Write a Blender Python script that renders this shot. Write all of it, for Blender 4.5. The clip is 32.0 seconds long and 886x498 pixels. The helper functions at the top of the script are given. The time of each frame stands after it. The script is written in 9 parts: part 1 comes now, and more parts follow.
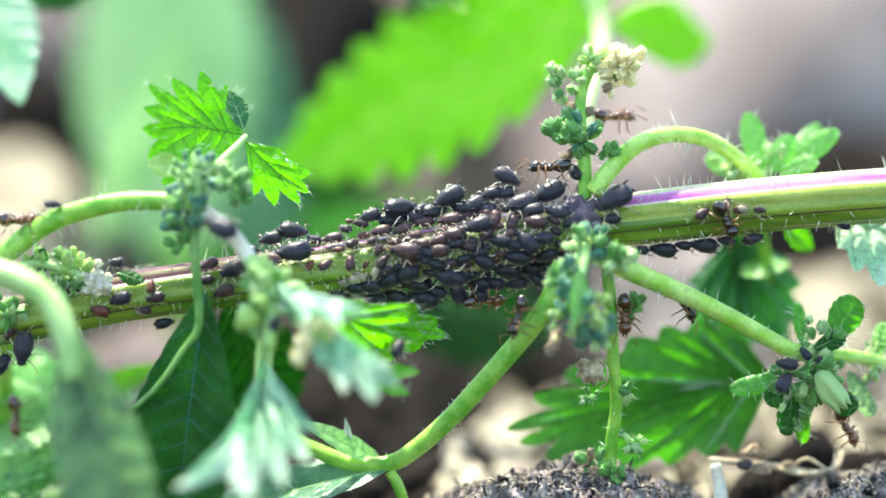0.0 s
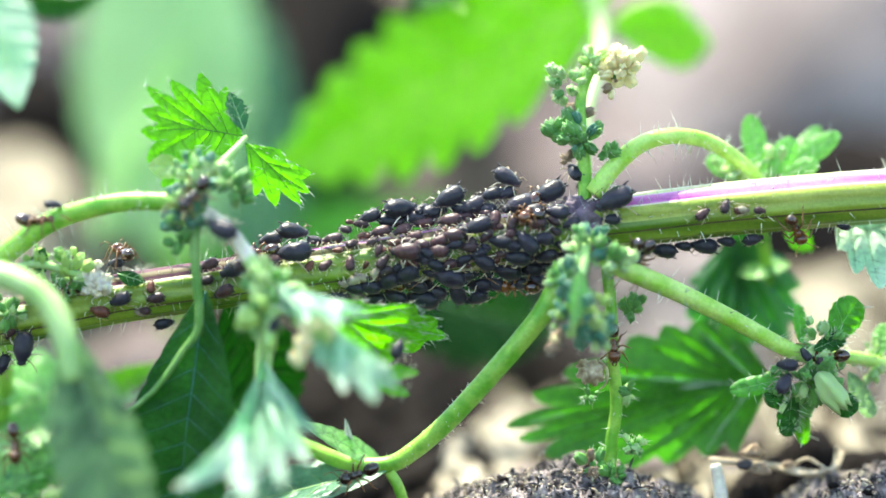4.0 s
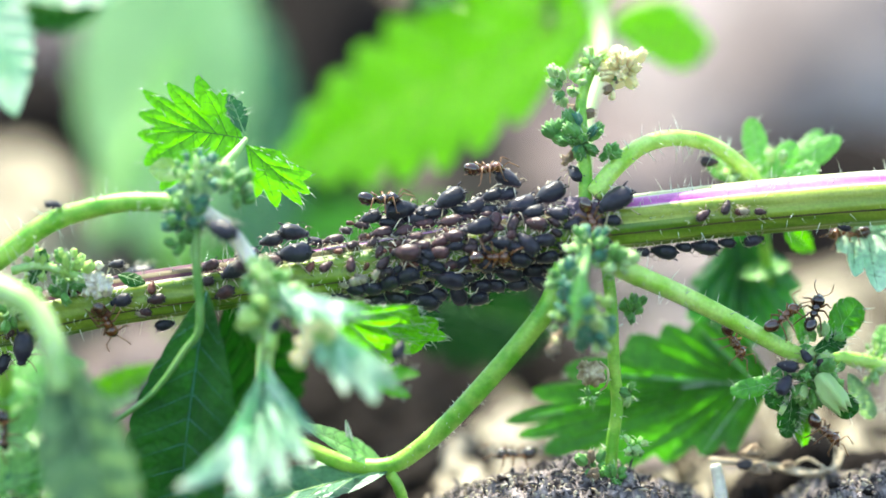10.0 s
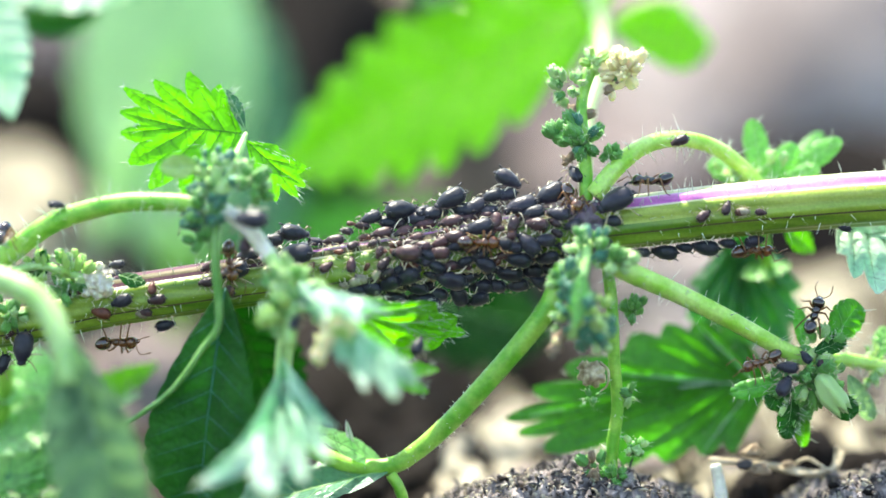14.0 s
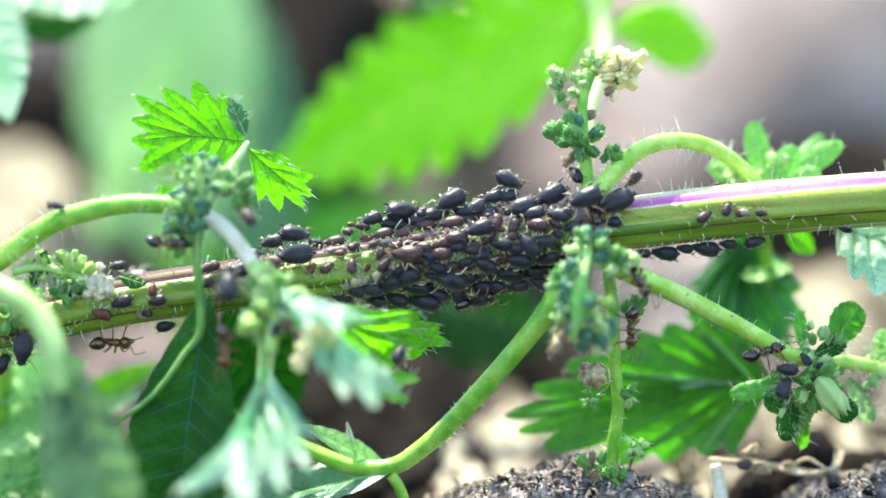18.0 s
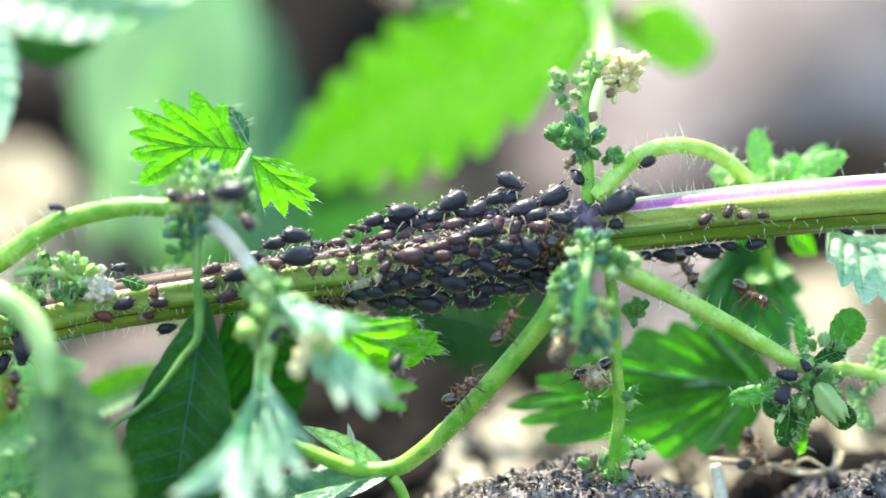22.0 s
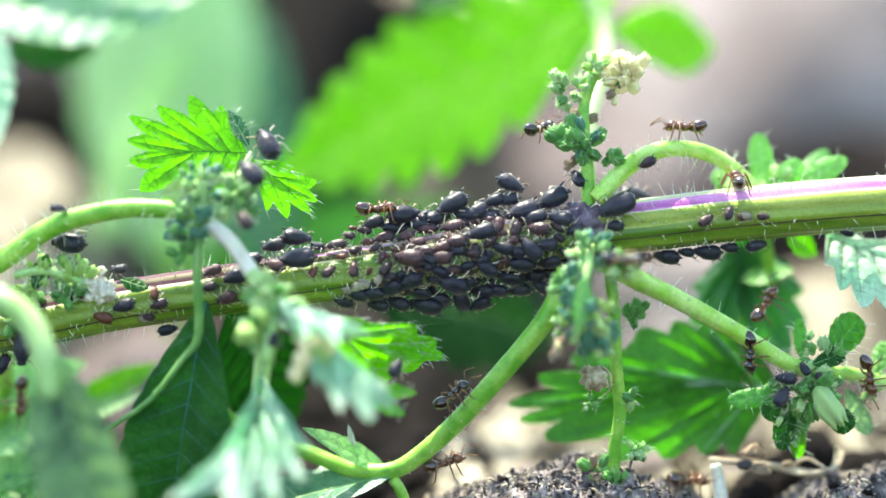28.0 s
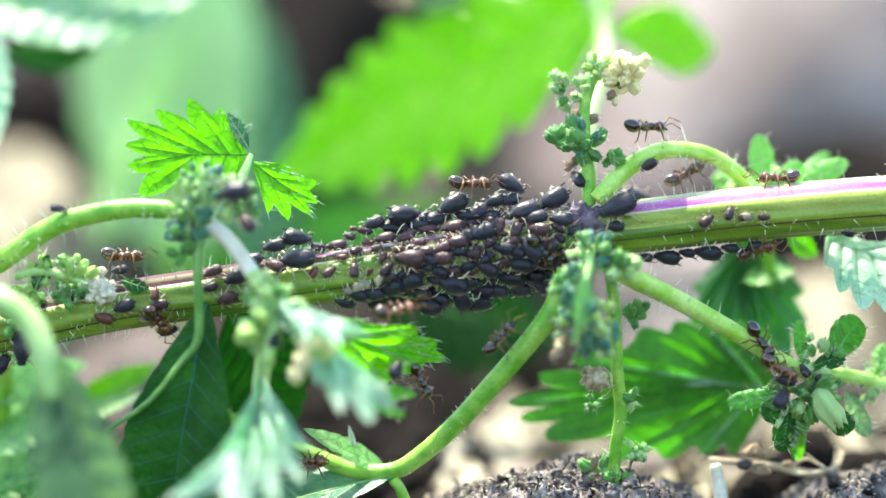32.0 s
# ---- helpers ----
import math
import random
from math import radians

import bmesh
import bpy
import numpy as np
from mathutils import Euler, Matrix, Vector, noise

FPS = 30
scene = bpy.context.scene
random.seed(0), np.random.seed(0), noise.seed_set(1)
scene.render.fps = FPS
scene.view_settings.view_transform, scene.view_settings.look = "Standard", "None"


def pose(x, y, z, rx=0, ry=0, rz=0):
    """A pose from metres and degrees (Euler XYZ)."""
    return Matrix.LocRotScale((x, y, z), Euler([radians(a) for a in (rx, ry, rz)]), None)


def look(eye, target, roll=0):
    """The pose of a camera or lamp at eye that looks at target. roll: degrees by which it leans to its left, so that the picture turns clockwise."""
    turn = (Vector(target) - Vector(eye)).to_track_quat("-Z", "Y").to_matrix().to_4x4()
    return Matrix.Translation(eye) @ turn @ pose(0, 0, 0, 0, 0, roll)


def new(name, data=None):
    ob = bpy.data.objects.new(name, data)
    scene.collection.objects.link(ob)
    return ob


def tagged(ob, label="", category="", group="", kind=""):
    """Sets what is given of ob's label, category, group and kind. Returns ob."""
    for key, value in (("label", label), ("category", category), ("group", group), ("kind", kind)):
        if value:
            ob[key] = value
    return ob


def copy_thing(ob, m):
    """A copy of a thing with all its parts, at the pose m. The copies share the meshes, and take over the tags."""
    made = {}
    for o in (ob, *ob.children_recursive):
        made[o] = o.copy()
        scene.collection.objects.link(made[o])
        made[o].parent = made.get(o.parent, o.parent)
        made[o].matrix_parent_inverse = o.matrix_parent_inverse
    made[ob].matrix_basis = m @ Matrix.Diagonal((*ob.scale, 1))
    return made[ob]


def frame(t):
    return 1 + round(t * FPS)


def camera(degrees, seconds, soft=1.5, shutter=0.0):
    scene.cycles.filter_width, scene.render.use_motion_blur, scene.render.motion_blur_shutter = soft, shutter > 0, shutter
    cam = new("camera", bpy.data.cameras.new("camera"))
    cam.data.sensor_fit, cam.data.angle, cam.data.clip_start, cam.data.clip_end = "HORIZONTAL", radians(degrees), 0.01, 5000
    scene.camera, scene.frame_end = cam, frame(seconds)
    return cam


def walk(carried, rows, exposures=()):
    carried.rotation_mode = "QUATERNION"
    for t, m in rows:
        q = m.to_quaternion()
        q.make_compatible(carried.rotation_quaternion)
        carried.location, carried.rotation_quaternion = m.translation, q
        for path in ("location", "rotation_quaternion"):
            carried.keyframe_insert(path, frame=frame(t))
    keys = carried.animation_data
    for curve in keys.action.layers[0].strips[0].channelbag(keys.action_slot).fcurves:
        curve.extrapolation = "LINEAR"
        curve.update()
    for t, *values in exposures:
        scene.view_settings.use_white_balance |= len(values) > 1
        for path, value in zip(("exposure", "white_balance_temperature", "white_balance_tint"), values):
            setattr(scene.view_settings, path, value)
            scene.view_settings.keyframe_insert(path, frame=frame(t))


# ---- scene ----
# A creeping nettle stem with black aphids, tended by ants, close to stony soil.
MM = 0.001
REACH = 150.0            # millimetres from the eye to the sheet of the stem
STEP = 0.04              # millimetres of one plan unit on that sheet
cam = camera(23.62, 32.0, soft=1.6)
TILT = Matrix.Rotation(radians(-8), 4, "X")
EYE_POSE = TILT @ pose(0, -REACH * MM, 0, 90, 0, 0)
walk(cam, [(0.0, EYE_POSE), (32.0, EYE_POSE)], exposures=[(0.0, 2.0, 7080, 2), (32.0, 2.0, 7080, 2)])
cam.data.dof.use_dof = True
cam.data.dof.focus_distance = (REACH - 1.0) * MM
cam.data.dof.aperture_fstop = 6.8

SUN_WAY = Vector((-0.24, 0.34, 0.91)).normalized()
world = bpy.data.worlds.new("daylight")
scene.world = world
world.use_nodes = True
sky = world.node_tree.nodes.new("ShaderNodeTexSky")
sky.sky_type, sky.sun_disc = "NISHITA", False
sky.sun_elevation = math.asin(SUN_WAY.z)
sky.sun_rotation = math.atan2(SUN_WAY.x, SUN_WAY.y)
back = world.node_tree.nodes["Background"]
back.inputs["Strength"].default_value = 0.15
world.node_tree.links.new(sky.outputs["Color"], back.inputs["Color"])
sun = new("sun", bpy.data.lights.new("sun", "SUN"))
sun.data.energy, sun.data.angle, sun.data.color = 3.1, radians(0.6), (1.0, 0.96, 0.88)
sun.matrix_world = look(SUN_WAY * 0.5, (0, 0, 0))


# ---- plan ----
def at(u, v, d=0.0):
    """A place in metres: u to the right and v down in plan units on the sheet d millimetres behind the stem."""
    grow = (REACH + d) / REACH * STEP * MM
    return TILT @ Vector(((u - 784) * grow, d * MM, (441 - v) * grow))


RIGHT = Vector((1, 0, 0))
AWAY = (TILT @ Vector((0, 1, 0))).normalized()
UP = (TILT @ Vector((0, 0, 1))).normalized()
GROUND = -20.5 * MM


# ---- mesh tools ----
class Geo:
    """Gathers vertices and faces of one mesh."""

    def __init__(self):
        self.v, self.f, self.m = [], [], []

    def add(self, verts, faces, mat=0):
        n = len(self.v)
        self.v.extend(verts)
        self.f.extend(tuple(i + n for i in f) for f in faces)
        self.m.extend([mat] * len(faces) if isinstance(mat, int) else mat)
        return self

    def tube(self, path, radii, n=8, mat=0, sectors=None, ridge=0.0, ridges=4, cap=True):
        """A swept tube; sectors(i, k): material of each face; ridge: depth of lengthwise grooves."""
        verts, faces, mats = [], [], []
        side = None
        for i, p in enumerate(path):
            a, b = path[max(i - 1, 0)], path[min(i + 1, len(path) - 1)]
            t = (b - a).normalized()
            if side is None:
                side = AWAY.cross(t) if abs(AWAY.dot(t)) < 0.9 else UP.cross(t)
            side = (side - t * side.dot(t)).normalized()
            other = t.cross(side)
            r = radii[i] if not isinstance(radii, float) else radii
            for k in range(n):
                w = 2 * math.pi * k / n
                rr = r * (1 + ridge * math.cos(ridges * w))
                verts.append(p + side * (rr * math.cos(w)) + other * (rr * math.sin(w)))
        for i in range(len(path) - 1):
            for k in range(n):
                faces.append((i * n + k, i * n + (k + 1) % n, (i + 1) * n + (k + 1) % n, (i + 1) * n + k))
                mats.append(sectors(i, k) if sectors else mat)
        if cap:
            faces.append(tuple(range(n - 1, -1, -1)))
            faces.append(tuple(range((len(path) - 1) * n, len(path) * n)))
            mats += [mats[0], mats[0]]
        return self.add(verts, faces, mats)

    def blob(self, m, shape=None, n=12, rings=8, mat=0):
        """An ovoid along the local x axis of m; shape(x) gives the girth at x from -1 to 1."""
        verts, faces = [m @ Vector((-1, 0, 0))], []
        for i in range(1, rings):
            a = math.pi * i / rings
            x = -math.cos(a)
            r = math.sin(a) * (shape(x) if shape else 1)
            for k in range(n):
                w = 2 * math.pi * k / n
                verts.append(m @ Vector((x, r * math.cos(w), r * math.sin(w))))
        verts.append(m @ Vector((1, 0, 0)))
        last = len(verts) - 1
        for k in range(n):
            faces.append((0, 1 + (k + 1) % n, 1 + k))
            faces.append((last, last - n + k, last - n + (k + 1) % n))
        for i in range(rings - 2):
            for k in range(n):
                a, b = 1 + i * n, 1 + (i + 1) * n
                faces.append((a + k, a + (k + 1) % n, b + (k + 1) % n, b + k))
        return self.add(verts, faces, mat)


def smooth_path(points, n=24):
    """Catmull-Rom through the points."""
    out = []
    p = [points[0] * 2 - points[1], *points, points[-1] * 2 - points[-2]]
    for i in range(n + 1):
        x = (len(points) - 1) * i / n
        k = min(int(x), len(points) - 2)
        t = x - k
        a, b, c, d = p[k:k + 4]
        out.append(0.5 * (2 * b + (c - a) * t + (2 * a - 5 * b + 4 * c - d) * t * t + (3 * b - a - 3 * c + d) * t ** 3))
    return out


def taper(a, b, n):
    return [a + (b - a) * i / n for i in range(n + 1)]


ORIGIN = {}


def thing(name, where, label, category, group="", kind=""):
    ob = new(name)
    ob.empty_display_size = 0.002
    ob.location = where
    ORIGIN[ob] = Vector(where)
    return tagged(ob, label, category, group, kind)


def part(name, geo, mats, parent=None, label="", pivot=None, shade=True):
    """Links what geo holds (in world places) as ONE mesh object under its parent, with its origin at pivot."""
    base = ORIGIN.get(parent, Vector((0, 0, 0)))
    pivot = Vector(pivot) if pivot is not None else base
    me = bpy.data.meshes.new(name)
    me.from_pydata([tuple(v - pivot) for v in geo.v], [], geo.f)
    for m in (mats if isinstance(mats, (list, tuple)) else [mats]):
        me.materials.append(m)
    me.polygons.foreach_set("material_index", geo.m)
    if shade:
        me.polygons.foreach_set("use_smooth", [True] * len(geo.f))
    me.update()
    ob = new(name, me)
    ob.parent = parent
    ob.location = pivot - base
    ORIGIN[ob] = pivot
    return tagged(ob, label)


# ---- materials ----
def material(name, build):
    m = bpy.data.materials.new(name)
    m.use_nodes = True
    nt = m.node_tree
    nt.nodes.clear()
    out = nt.nodes.new("ShaderNodeOutputMaterial")
    nt.links.new(build(nt), out.inputs["Surface"])
    return m


def ramp_noise(nt, scale, stops, detail=5.0, coords=None, distort=0.0):
    """Colours spread by a noise of that scale (per metre)."""
    tex = nt.nodes.new("ShaderNodeTexNoise")
    tex.inputs["Scale"].default_value = scale
    tex.inputs["Detail"].default_value = detail
    tex.inputs["Distortion"].default_value = distort
    if coords is None:
        coords = nt.nodes.new("ShaderNodeTexCoord").outputs["Object"]
    nt.links.new(coords, tex.inputs["Vector"])
    ramp = nt.nodes.new("ShaderNodeValToRGB")
    els = ramp.color_ramp.elements
    while len(els) < len(stops):
        els.new(0.5)
    for e, (pos, col) in zip(els, stops):
        e.position, e.color = pos, (*col, 1)
    nt.links.new(tex.outputs["Fac"], ramp.inputs["Fac"])
    return ramp.outputs["Color"], tex.outputs["Fac"]


def bumped(nt, height, strength, distance, base=None):
    b = nt.nodes.new("ShaderNodeBump")
    b.inputs["Strength"].default_value = strength
    b.inputs["Distance"].default_value = distance
    nt.links.new(height, b.inputs["Height"])
    if base:
        nt.links.new(base, b.inputs["Normal"])
    return b.outputs["Normal"]


def mixed(nt, a, b, fac, mode="MIX"):
    n = nt.nodes.new("ShaderNodeMix")
    n.data_type, n.blend_type = "RGBA", mode
    for sock, val in (("Factor", fac), ("A", a), ("B", b)):
        s = [i for i in n.inputs if i.name == sock and (i.type == "RGBA" or (sock == "Factor" and i.type == "VALUE"))][0]
        if isinstance(val, (int, float)):
            s.default_value = val
        elif isinstance(val, tuple):
            s.default_value = (*val, 1)
        else:
            nt.links.new(val, s)
    return [o for o in n.outputs if o.type == "RGBA"][0]


def principled(nt, colour, rough, normal=None, spec=0.5, coat=0.0, sss=0.0, sheen=0.0):
    p = nt.nodes.new("ShaderNodeBsdfPrincipled")
    if isinstance(colour, tuple):
        p.inputs["Base Color"].default_value = (*colour, 1)
    else:
        nt.links.new(colour, p.inputs["Base Color"])
    p.inputs["Roughness"].default_value = rough
    p.inputs["Specular IOR Level"].default_value = spec
    p.inputs["Coat Weight"].default_value = coat
    p.inputs["Coat Roughness"].default_value = 0.15
    p.inputs["Sheen Weight"].default_value = sheen
    if sss:
        p.inputs["Subsurface Weight"].default_value = sss
        p.inputs["Subsurface Radius"].default_value = (0.5, 0.8, 0.2)
        p.inputs["Subsurface Scale"].default_value = 0.0006
    if normal:
        nt.links.new(normal, p.inputs["Normal"])
    return p.outputs["BSDF"]


def leaf_material(name, dark, light, through_light, share=0.45, rough=0.45, spec=0.5, fine=0.35, mottle=0.0):
    def build(nt):
        info = nt.nodes.new("ShaderNodeObjectInfo").outputs["Random"]
        col, fac = ramp_noise(nt, 300, [(0.38, dark), (0.62, light)])
        col2, fac2 = ramp_noise(nt, 2600, [(0.35, (0.75, 0.8, 0.7)), (0.65, (1.1, 1.1, 1.05))], 3)
        base = mixed(nt, col, col2, 0.7, "MULTIPLY")
        cell = nt.nodes.new("ShaderNodeTexVoronoi")
        cell.inputs["Scale"].default_value = 2200
        nt.links.new(nt.nodes.new("ShaderNodeTexCoord").outputs["Object"], cell.inputs["Vector"])
        normal = bumped(nt, cell.outputs["Distance"], fine, 0.0002)
        # net of fine veins, about a millimetre wide
        net = nt.nodes.new("ShaderNodeTexVoronoi")
        net.feature = "DISTANCE_TO_EDGE"
        net.inputs["Scale"].default_value = 900
        warp = nt.nodes.new("ShaderNodeTexNoise")
        warp.inputs["Scale"].default_value = 500
        shift = nt.nodes.new("ShaderNodeVectorMath")
        shift.operation = "MULTIPLY_ADD"
        place = nt.nodes.new("ShaderNodeTexCoord").outputs["Object"]
        nt.links.new(place, warp.inputs["Vector"])
        nt.links.new(warp.outputs["Color"], shift.inputs[0])
        shift.inputs[1].default_value = (0.0012, 0.0012, 0.0012)
        nt.links.new(place, shift.inputs[2])
        nt.links.new(shift.outputs["Vector"], net.inputs["Vector"])
        lines = nt.nodes.new("ShaderNodeValToRGB")
        lines.color_ramp.elements[0].color = (0.46, 0.54, 0.5, 1)
        lines.color_ramp.elements[1].position = 0.1
        lines.color_ramp.elements[1].color = (1.06, 1.04, 1, 1)
        nt.links.new(net.outputs["Distance"], lines.inputs["Fac"])
        normal = bumped(nt, net.outputs["Distance"], 0.5, 0.0003, normal)
        back_light = nt.nodes.new("ShaderNodeBsdfTranslucent")
        tint = mixed(nt, mixed(nt, through_light, col2, 0.6, "MULTIPLY"), lines.outputs["Color"], 0.8, "MULTIPLY")
        if mottle:
            patch, _ = ramp_noise(nt, 180, [(0.4, (0.22, 0.3, 0.34)), (0.6, (1.25, 1.2, 1.1))], 3, distort=0.6)
            tint = mixed(nt, tint, patch, mottle, "MULTIPLY")
            base = mixed(nt, base, patch, mottle, "MULTIPLY")
        front = principled(nt, base, rough, normal, spec, sheen=0.1)
        nt.links.new(tint, back_light.inputs["Color"])
        mix = nt.nodes.new("ShaderNodeMixShader")
        mix.inputs["Fac"].default_value = share
        nt.links.new(front, mix.inputs[1])
        nt.links.new(back_light.outputs["BSDF"], mix.inputs[2])
        return mix.outputs["Shader"]
    return material(name, build)


def plain(name, a, b, rough, scale=900, spec=0.5, bump=0.3, depth=0.0001, coat=0.0, sss=0.0, sheen=0.0, fine=4000, vary=0.0, stretch=1.0):
    """A surface of two mottled colours; stretch below 1 draws out the mottling along x, as on a stem."""
    def build(nt):
        place = nt.nodes.new("ShaderNodeMapping")
        place.inputs["Scale"].default_value = (stretch, 1, 1)
        nt.links.new(nt.nodes.new("ShaderNodeTexCoord").outputs["Object"], place.inputs["Vector"])
        col, fac = ramp_noise(nt, scale, [(0.35, a), (0.65, b)], coords=place.outputs["Vector"])
        if vary:
            tone = nt.nodes.new("ShaderNodeValToRGB")
            tone.color_ramp.elements[0].color = (1 - vary, 1 - vary * 0.8, 1 - vary * 0.6, 1)
            tone.color_ramp.elements[1].color = (1 + vary, 1 + vary * 0.6, 1 + vary * 0.7, 1)
            nt.links.new(nt.nodes.new("ShaderNodeObjectInfo").outputs["Random"], tone.inputs["Fac"])
            col = mixed(nt, col, tone.outputs["Color"], 1.0, "MULTIPLY")
        grain, gfac = ramp_noise(nt, fine, [(0.3, (0.8, 0.8, 0.8)), (0.7, (1.15, 1.15, 1.15))], 3)
        normal = bumped(nt, gfac, bump, depth)
        return principled(nt, mixed(nt, col, grain, 0.6, "MULTIPLY"), rough, normal, spec, coat, sss, sheen)
    return material(name, build)


LEAF = leaf_material("leaf_green", (0.03, 0.17, 0.004), (0.07, 0.28, 0.008), (0.15, 0.62, 0.004), 0.5)
# Lit copy of the leaf green, raised in colour to look sunlit.
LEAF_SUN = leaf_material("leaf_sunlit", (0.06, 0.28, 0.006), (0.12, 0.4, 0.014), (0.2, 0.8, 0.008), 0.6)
# Darkened copies of the leaf green; shade is put into both colours.
LEAF_DARK = leaf_material("leaf_deep_shade_green", (0.008, 0.065, 0.007), (0.024, 0.125, 0.014), (0.02, 0.19, 0.007), 0.28, 0.55, 0.25)
LEAF_SHADE = leaf_material("leaf_green_in_shade", (0.004, 0.034, 0.004), (0.012, 0.07, 0.008), (0.008, 0.1, 0.003), 0.25, 0.7, 0.12)
LEAF_LIME = leaf_material("leaf_lime", (0.09, 0.36, 0.002), (0.14, 0.48, 0.004), (0.3, 1.0, 0.003), 0.72)
LEAF_MILK = leaf_material("leaf_milky", (0.28, 0.54, 0.22), (0.44, 0.7, 0.36), (0.58, 0.97, 0.42), 0.62)
LEAF_PALE = leaf_material("leaf_pale", (0.15, 0.45, 0.09), (0.28, 0.6, 0.17), (0.22, 0.7, 0.08), 0.45, 0.4)
# Sun and sky glare off the hairs is mixed into these two whitish greens.
LEAF_FROST = leaf_material("leaf_hairy_sheen", (0.22, 0.5, 0.3), (0.6, 0.8, 0.6), (0.3, 0.7, 0.3), 0.35, 0.38, 0.6)
LEAF_GLARE = leaf_material("leaf_hairy_glare", (0.42, 0.72, 0.5), (0.86, 0.99, 0.84), (0.38, 0.88, 0.44), 0.36, 0.34, 0.7)
LEAF_CHALK = leaf_material("leaf_chalky", (0.14, 0.4, 0.16), (0.5, 0.72, 0.52), (0.24, 0.66, 0.2), 0.4, 0.4)
LEAF_TEAL = leaf_material("leaf_blue_green", (0.05, 0.2, 0.12), (0.24, 0.48, 0.32), (0.2, 0.6, 0.2), 0.35, 0.36, 0.6)
LEAF_MID = leaf_material("leaf_mid_green", (0.02, 0.13, 0.012), (0.06, 0.25, 0.026), (0.11, 0.54, 0.01), 0.45, 0.4, 0.5)
LEAF_SAGE = leaf_material("leaf_sage", (0.03, 0.13, 0.06), (0.1, 0.26, 0.15), (0.08, 0.3, 0.11), 0.35)
LEAF_DEEP = leaf_material("leaf_shaded", (0.012, 0.08, 0.03), (0.03, 0.15, 0.05), (0.04, 0.3, 0.03), 0.35, 0.38, 0.6)
LEAF_PLEAT = leaf_material("leaf_pleated", (0.02, 0.12, 0.04), (0.06, 0.22, 0.08), (0.07, 0.42, 0.03), 0.4, 0.36, 0.6)
LEAF_BROAD = leaf_material("leaf_broad_green", (0.016, 0.105, 0.014), (0.05, 0.21, 0.03), (0.085, 0.45, 0.012), 0.45, 0.38, 0.55)
LEAF_DULL = leaf_material("leaf_dull", (0.03, 0.12, 0.08), (0.22, 0.42, 0.2), (0.36, 0.64, 0.24), 0.5, mottle=0.75)
LEAF_EDGE = leaf_material("leaf_fresh", (0.05, 0.26, 0.03), (0.12, 0.4, 0.08), (0.15, 0.65, 0.02), 0.45, 0.4)
VEIN = plain("vein_pale", (0.24, 0.48, 0.16), (0.36, 0.58, 0.28), 0.4, sss=0.2)
# Glossy vein whose whitish base colour also holds the sky's reflection.
VEIN_SHEEN = plain("vein_sheen", (0.4, 0.56, 0.42), (0.6, 0.74, 0.62), 0.25, spec=0.8)
# Dark teal for veins, and for furrow shade drawn as thick veins.
VEIN_AND_FURROW = plain("vein_and_furrow_shade", (0.02, 0.14, 0.12), (0.06, 0.24, 0.2), 0.5)
VEIN_DEEP = plain("vein_deep", (0.03, 0.14, 0.004), (0.05, 0.2, 0.01), 0.5)
STALK = plain("stalk_green", (0.14, 0.42, 0.03), (0.36, 0.62, 0.1), 0.4, 700, sss=0.35)
STALK_LIME = plain("stalk_lime", (0.32, 0.62, 0.06), (0.6, 0.84, 0.24), 0.34, 600, sss=0.4)
STALK_ROSE = plain("stalk_rosy_white", (0.62, 0.6, 0.46), (0.84, 0.8, 0.7), 0.38, 600, sss=0.35)
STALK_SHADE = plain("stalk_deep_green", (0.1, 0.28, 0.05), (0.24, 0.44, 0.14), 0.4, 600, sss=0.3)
STALK_PALE = plain("stalk_pale", (0.32, 0.56, 0.16), (0.46, 0.66, 0.27), 0.42, 500, sss=0.35)
STEM_GREEN = plain("stem_green", (0.09, 0.19, 0.012), (0.27, 0.38, 0.045), 0.34, 1100, sss=0.2, stretch=0.06)
STEM_YELLOW = plain("stem_yellow_green", (0.17, 0.26, 0.015), (0.42, 0.48, 0.09), 0.36, 1300, sss=0.2, stretch=0.08)
STEM_LIGHT = plain("stem_light", (0.4, 0.46, 0.14), (0.66, 0.62, 0.44), 0.38, 1300, sss=0.2, stretch=0.06)
STEM_PURPLE = plain("stem_purple", (0.4, 0.07, 0.32), (0.68, 0.3, 0.56), 0.38, 1300, sss=0.1, stretch=0.05)
STEM_DARK = plain("stem_dark_line", (0.05, 0.045, 0.03), (0.12, 0.09, 0.05), 0.5, 500)
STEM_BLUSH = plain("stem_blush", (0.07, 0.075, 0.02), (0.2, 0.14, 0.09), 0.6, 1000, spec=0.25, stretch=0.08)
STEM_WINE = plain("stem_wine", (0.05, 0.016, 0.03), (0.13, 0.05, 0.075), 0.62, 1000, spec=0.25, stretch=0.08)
NODE = plain("stem_node", (0.07, 0.045, 0.075), (0.22, 0.16, 0.2), 0.6, 1200, bump=0.8)
HAIR = plain("hair_glassy", (0.6, 0.7, 0.5), (0.75, 0.8, 0.66), 0.25, 900, spec=0.8, bump=0.0)
BUD = plain("bud_green", (0.04, 0.2, 0.025), (0.17, 0.42, 0.09), 0.45, 900, sss=0.3, sheen=0.1, vary=0.3)
BUD_FROST = plain("bud_hairy", (0.24, 0.48, 0.13), (0.5, 0.7, 0.3), 0.45, 900, sss=0.3, sheen=0.1, vary=0.3)
BUD_YELLOW = plain("bud_yellow_green", (0.28, 0.5, 0.08), (0.46, 0.64, 0.2), 0.5, 900, sss=0.2)
ANTHER = plain("flower_cream", (0.85, 0.7, 0.32), (0.94, 0.85, 0.52), 0.6, 900, sss=0.3)
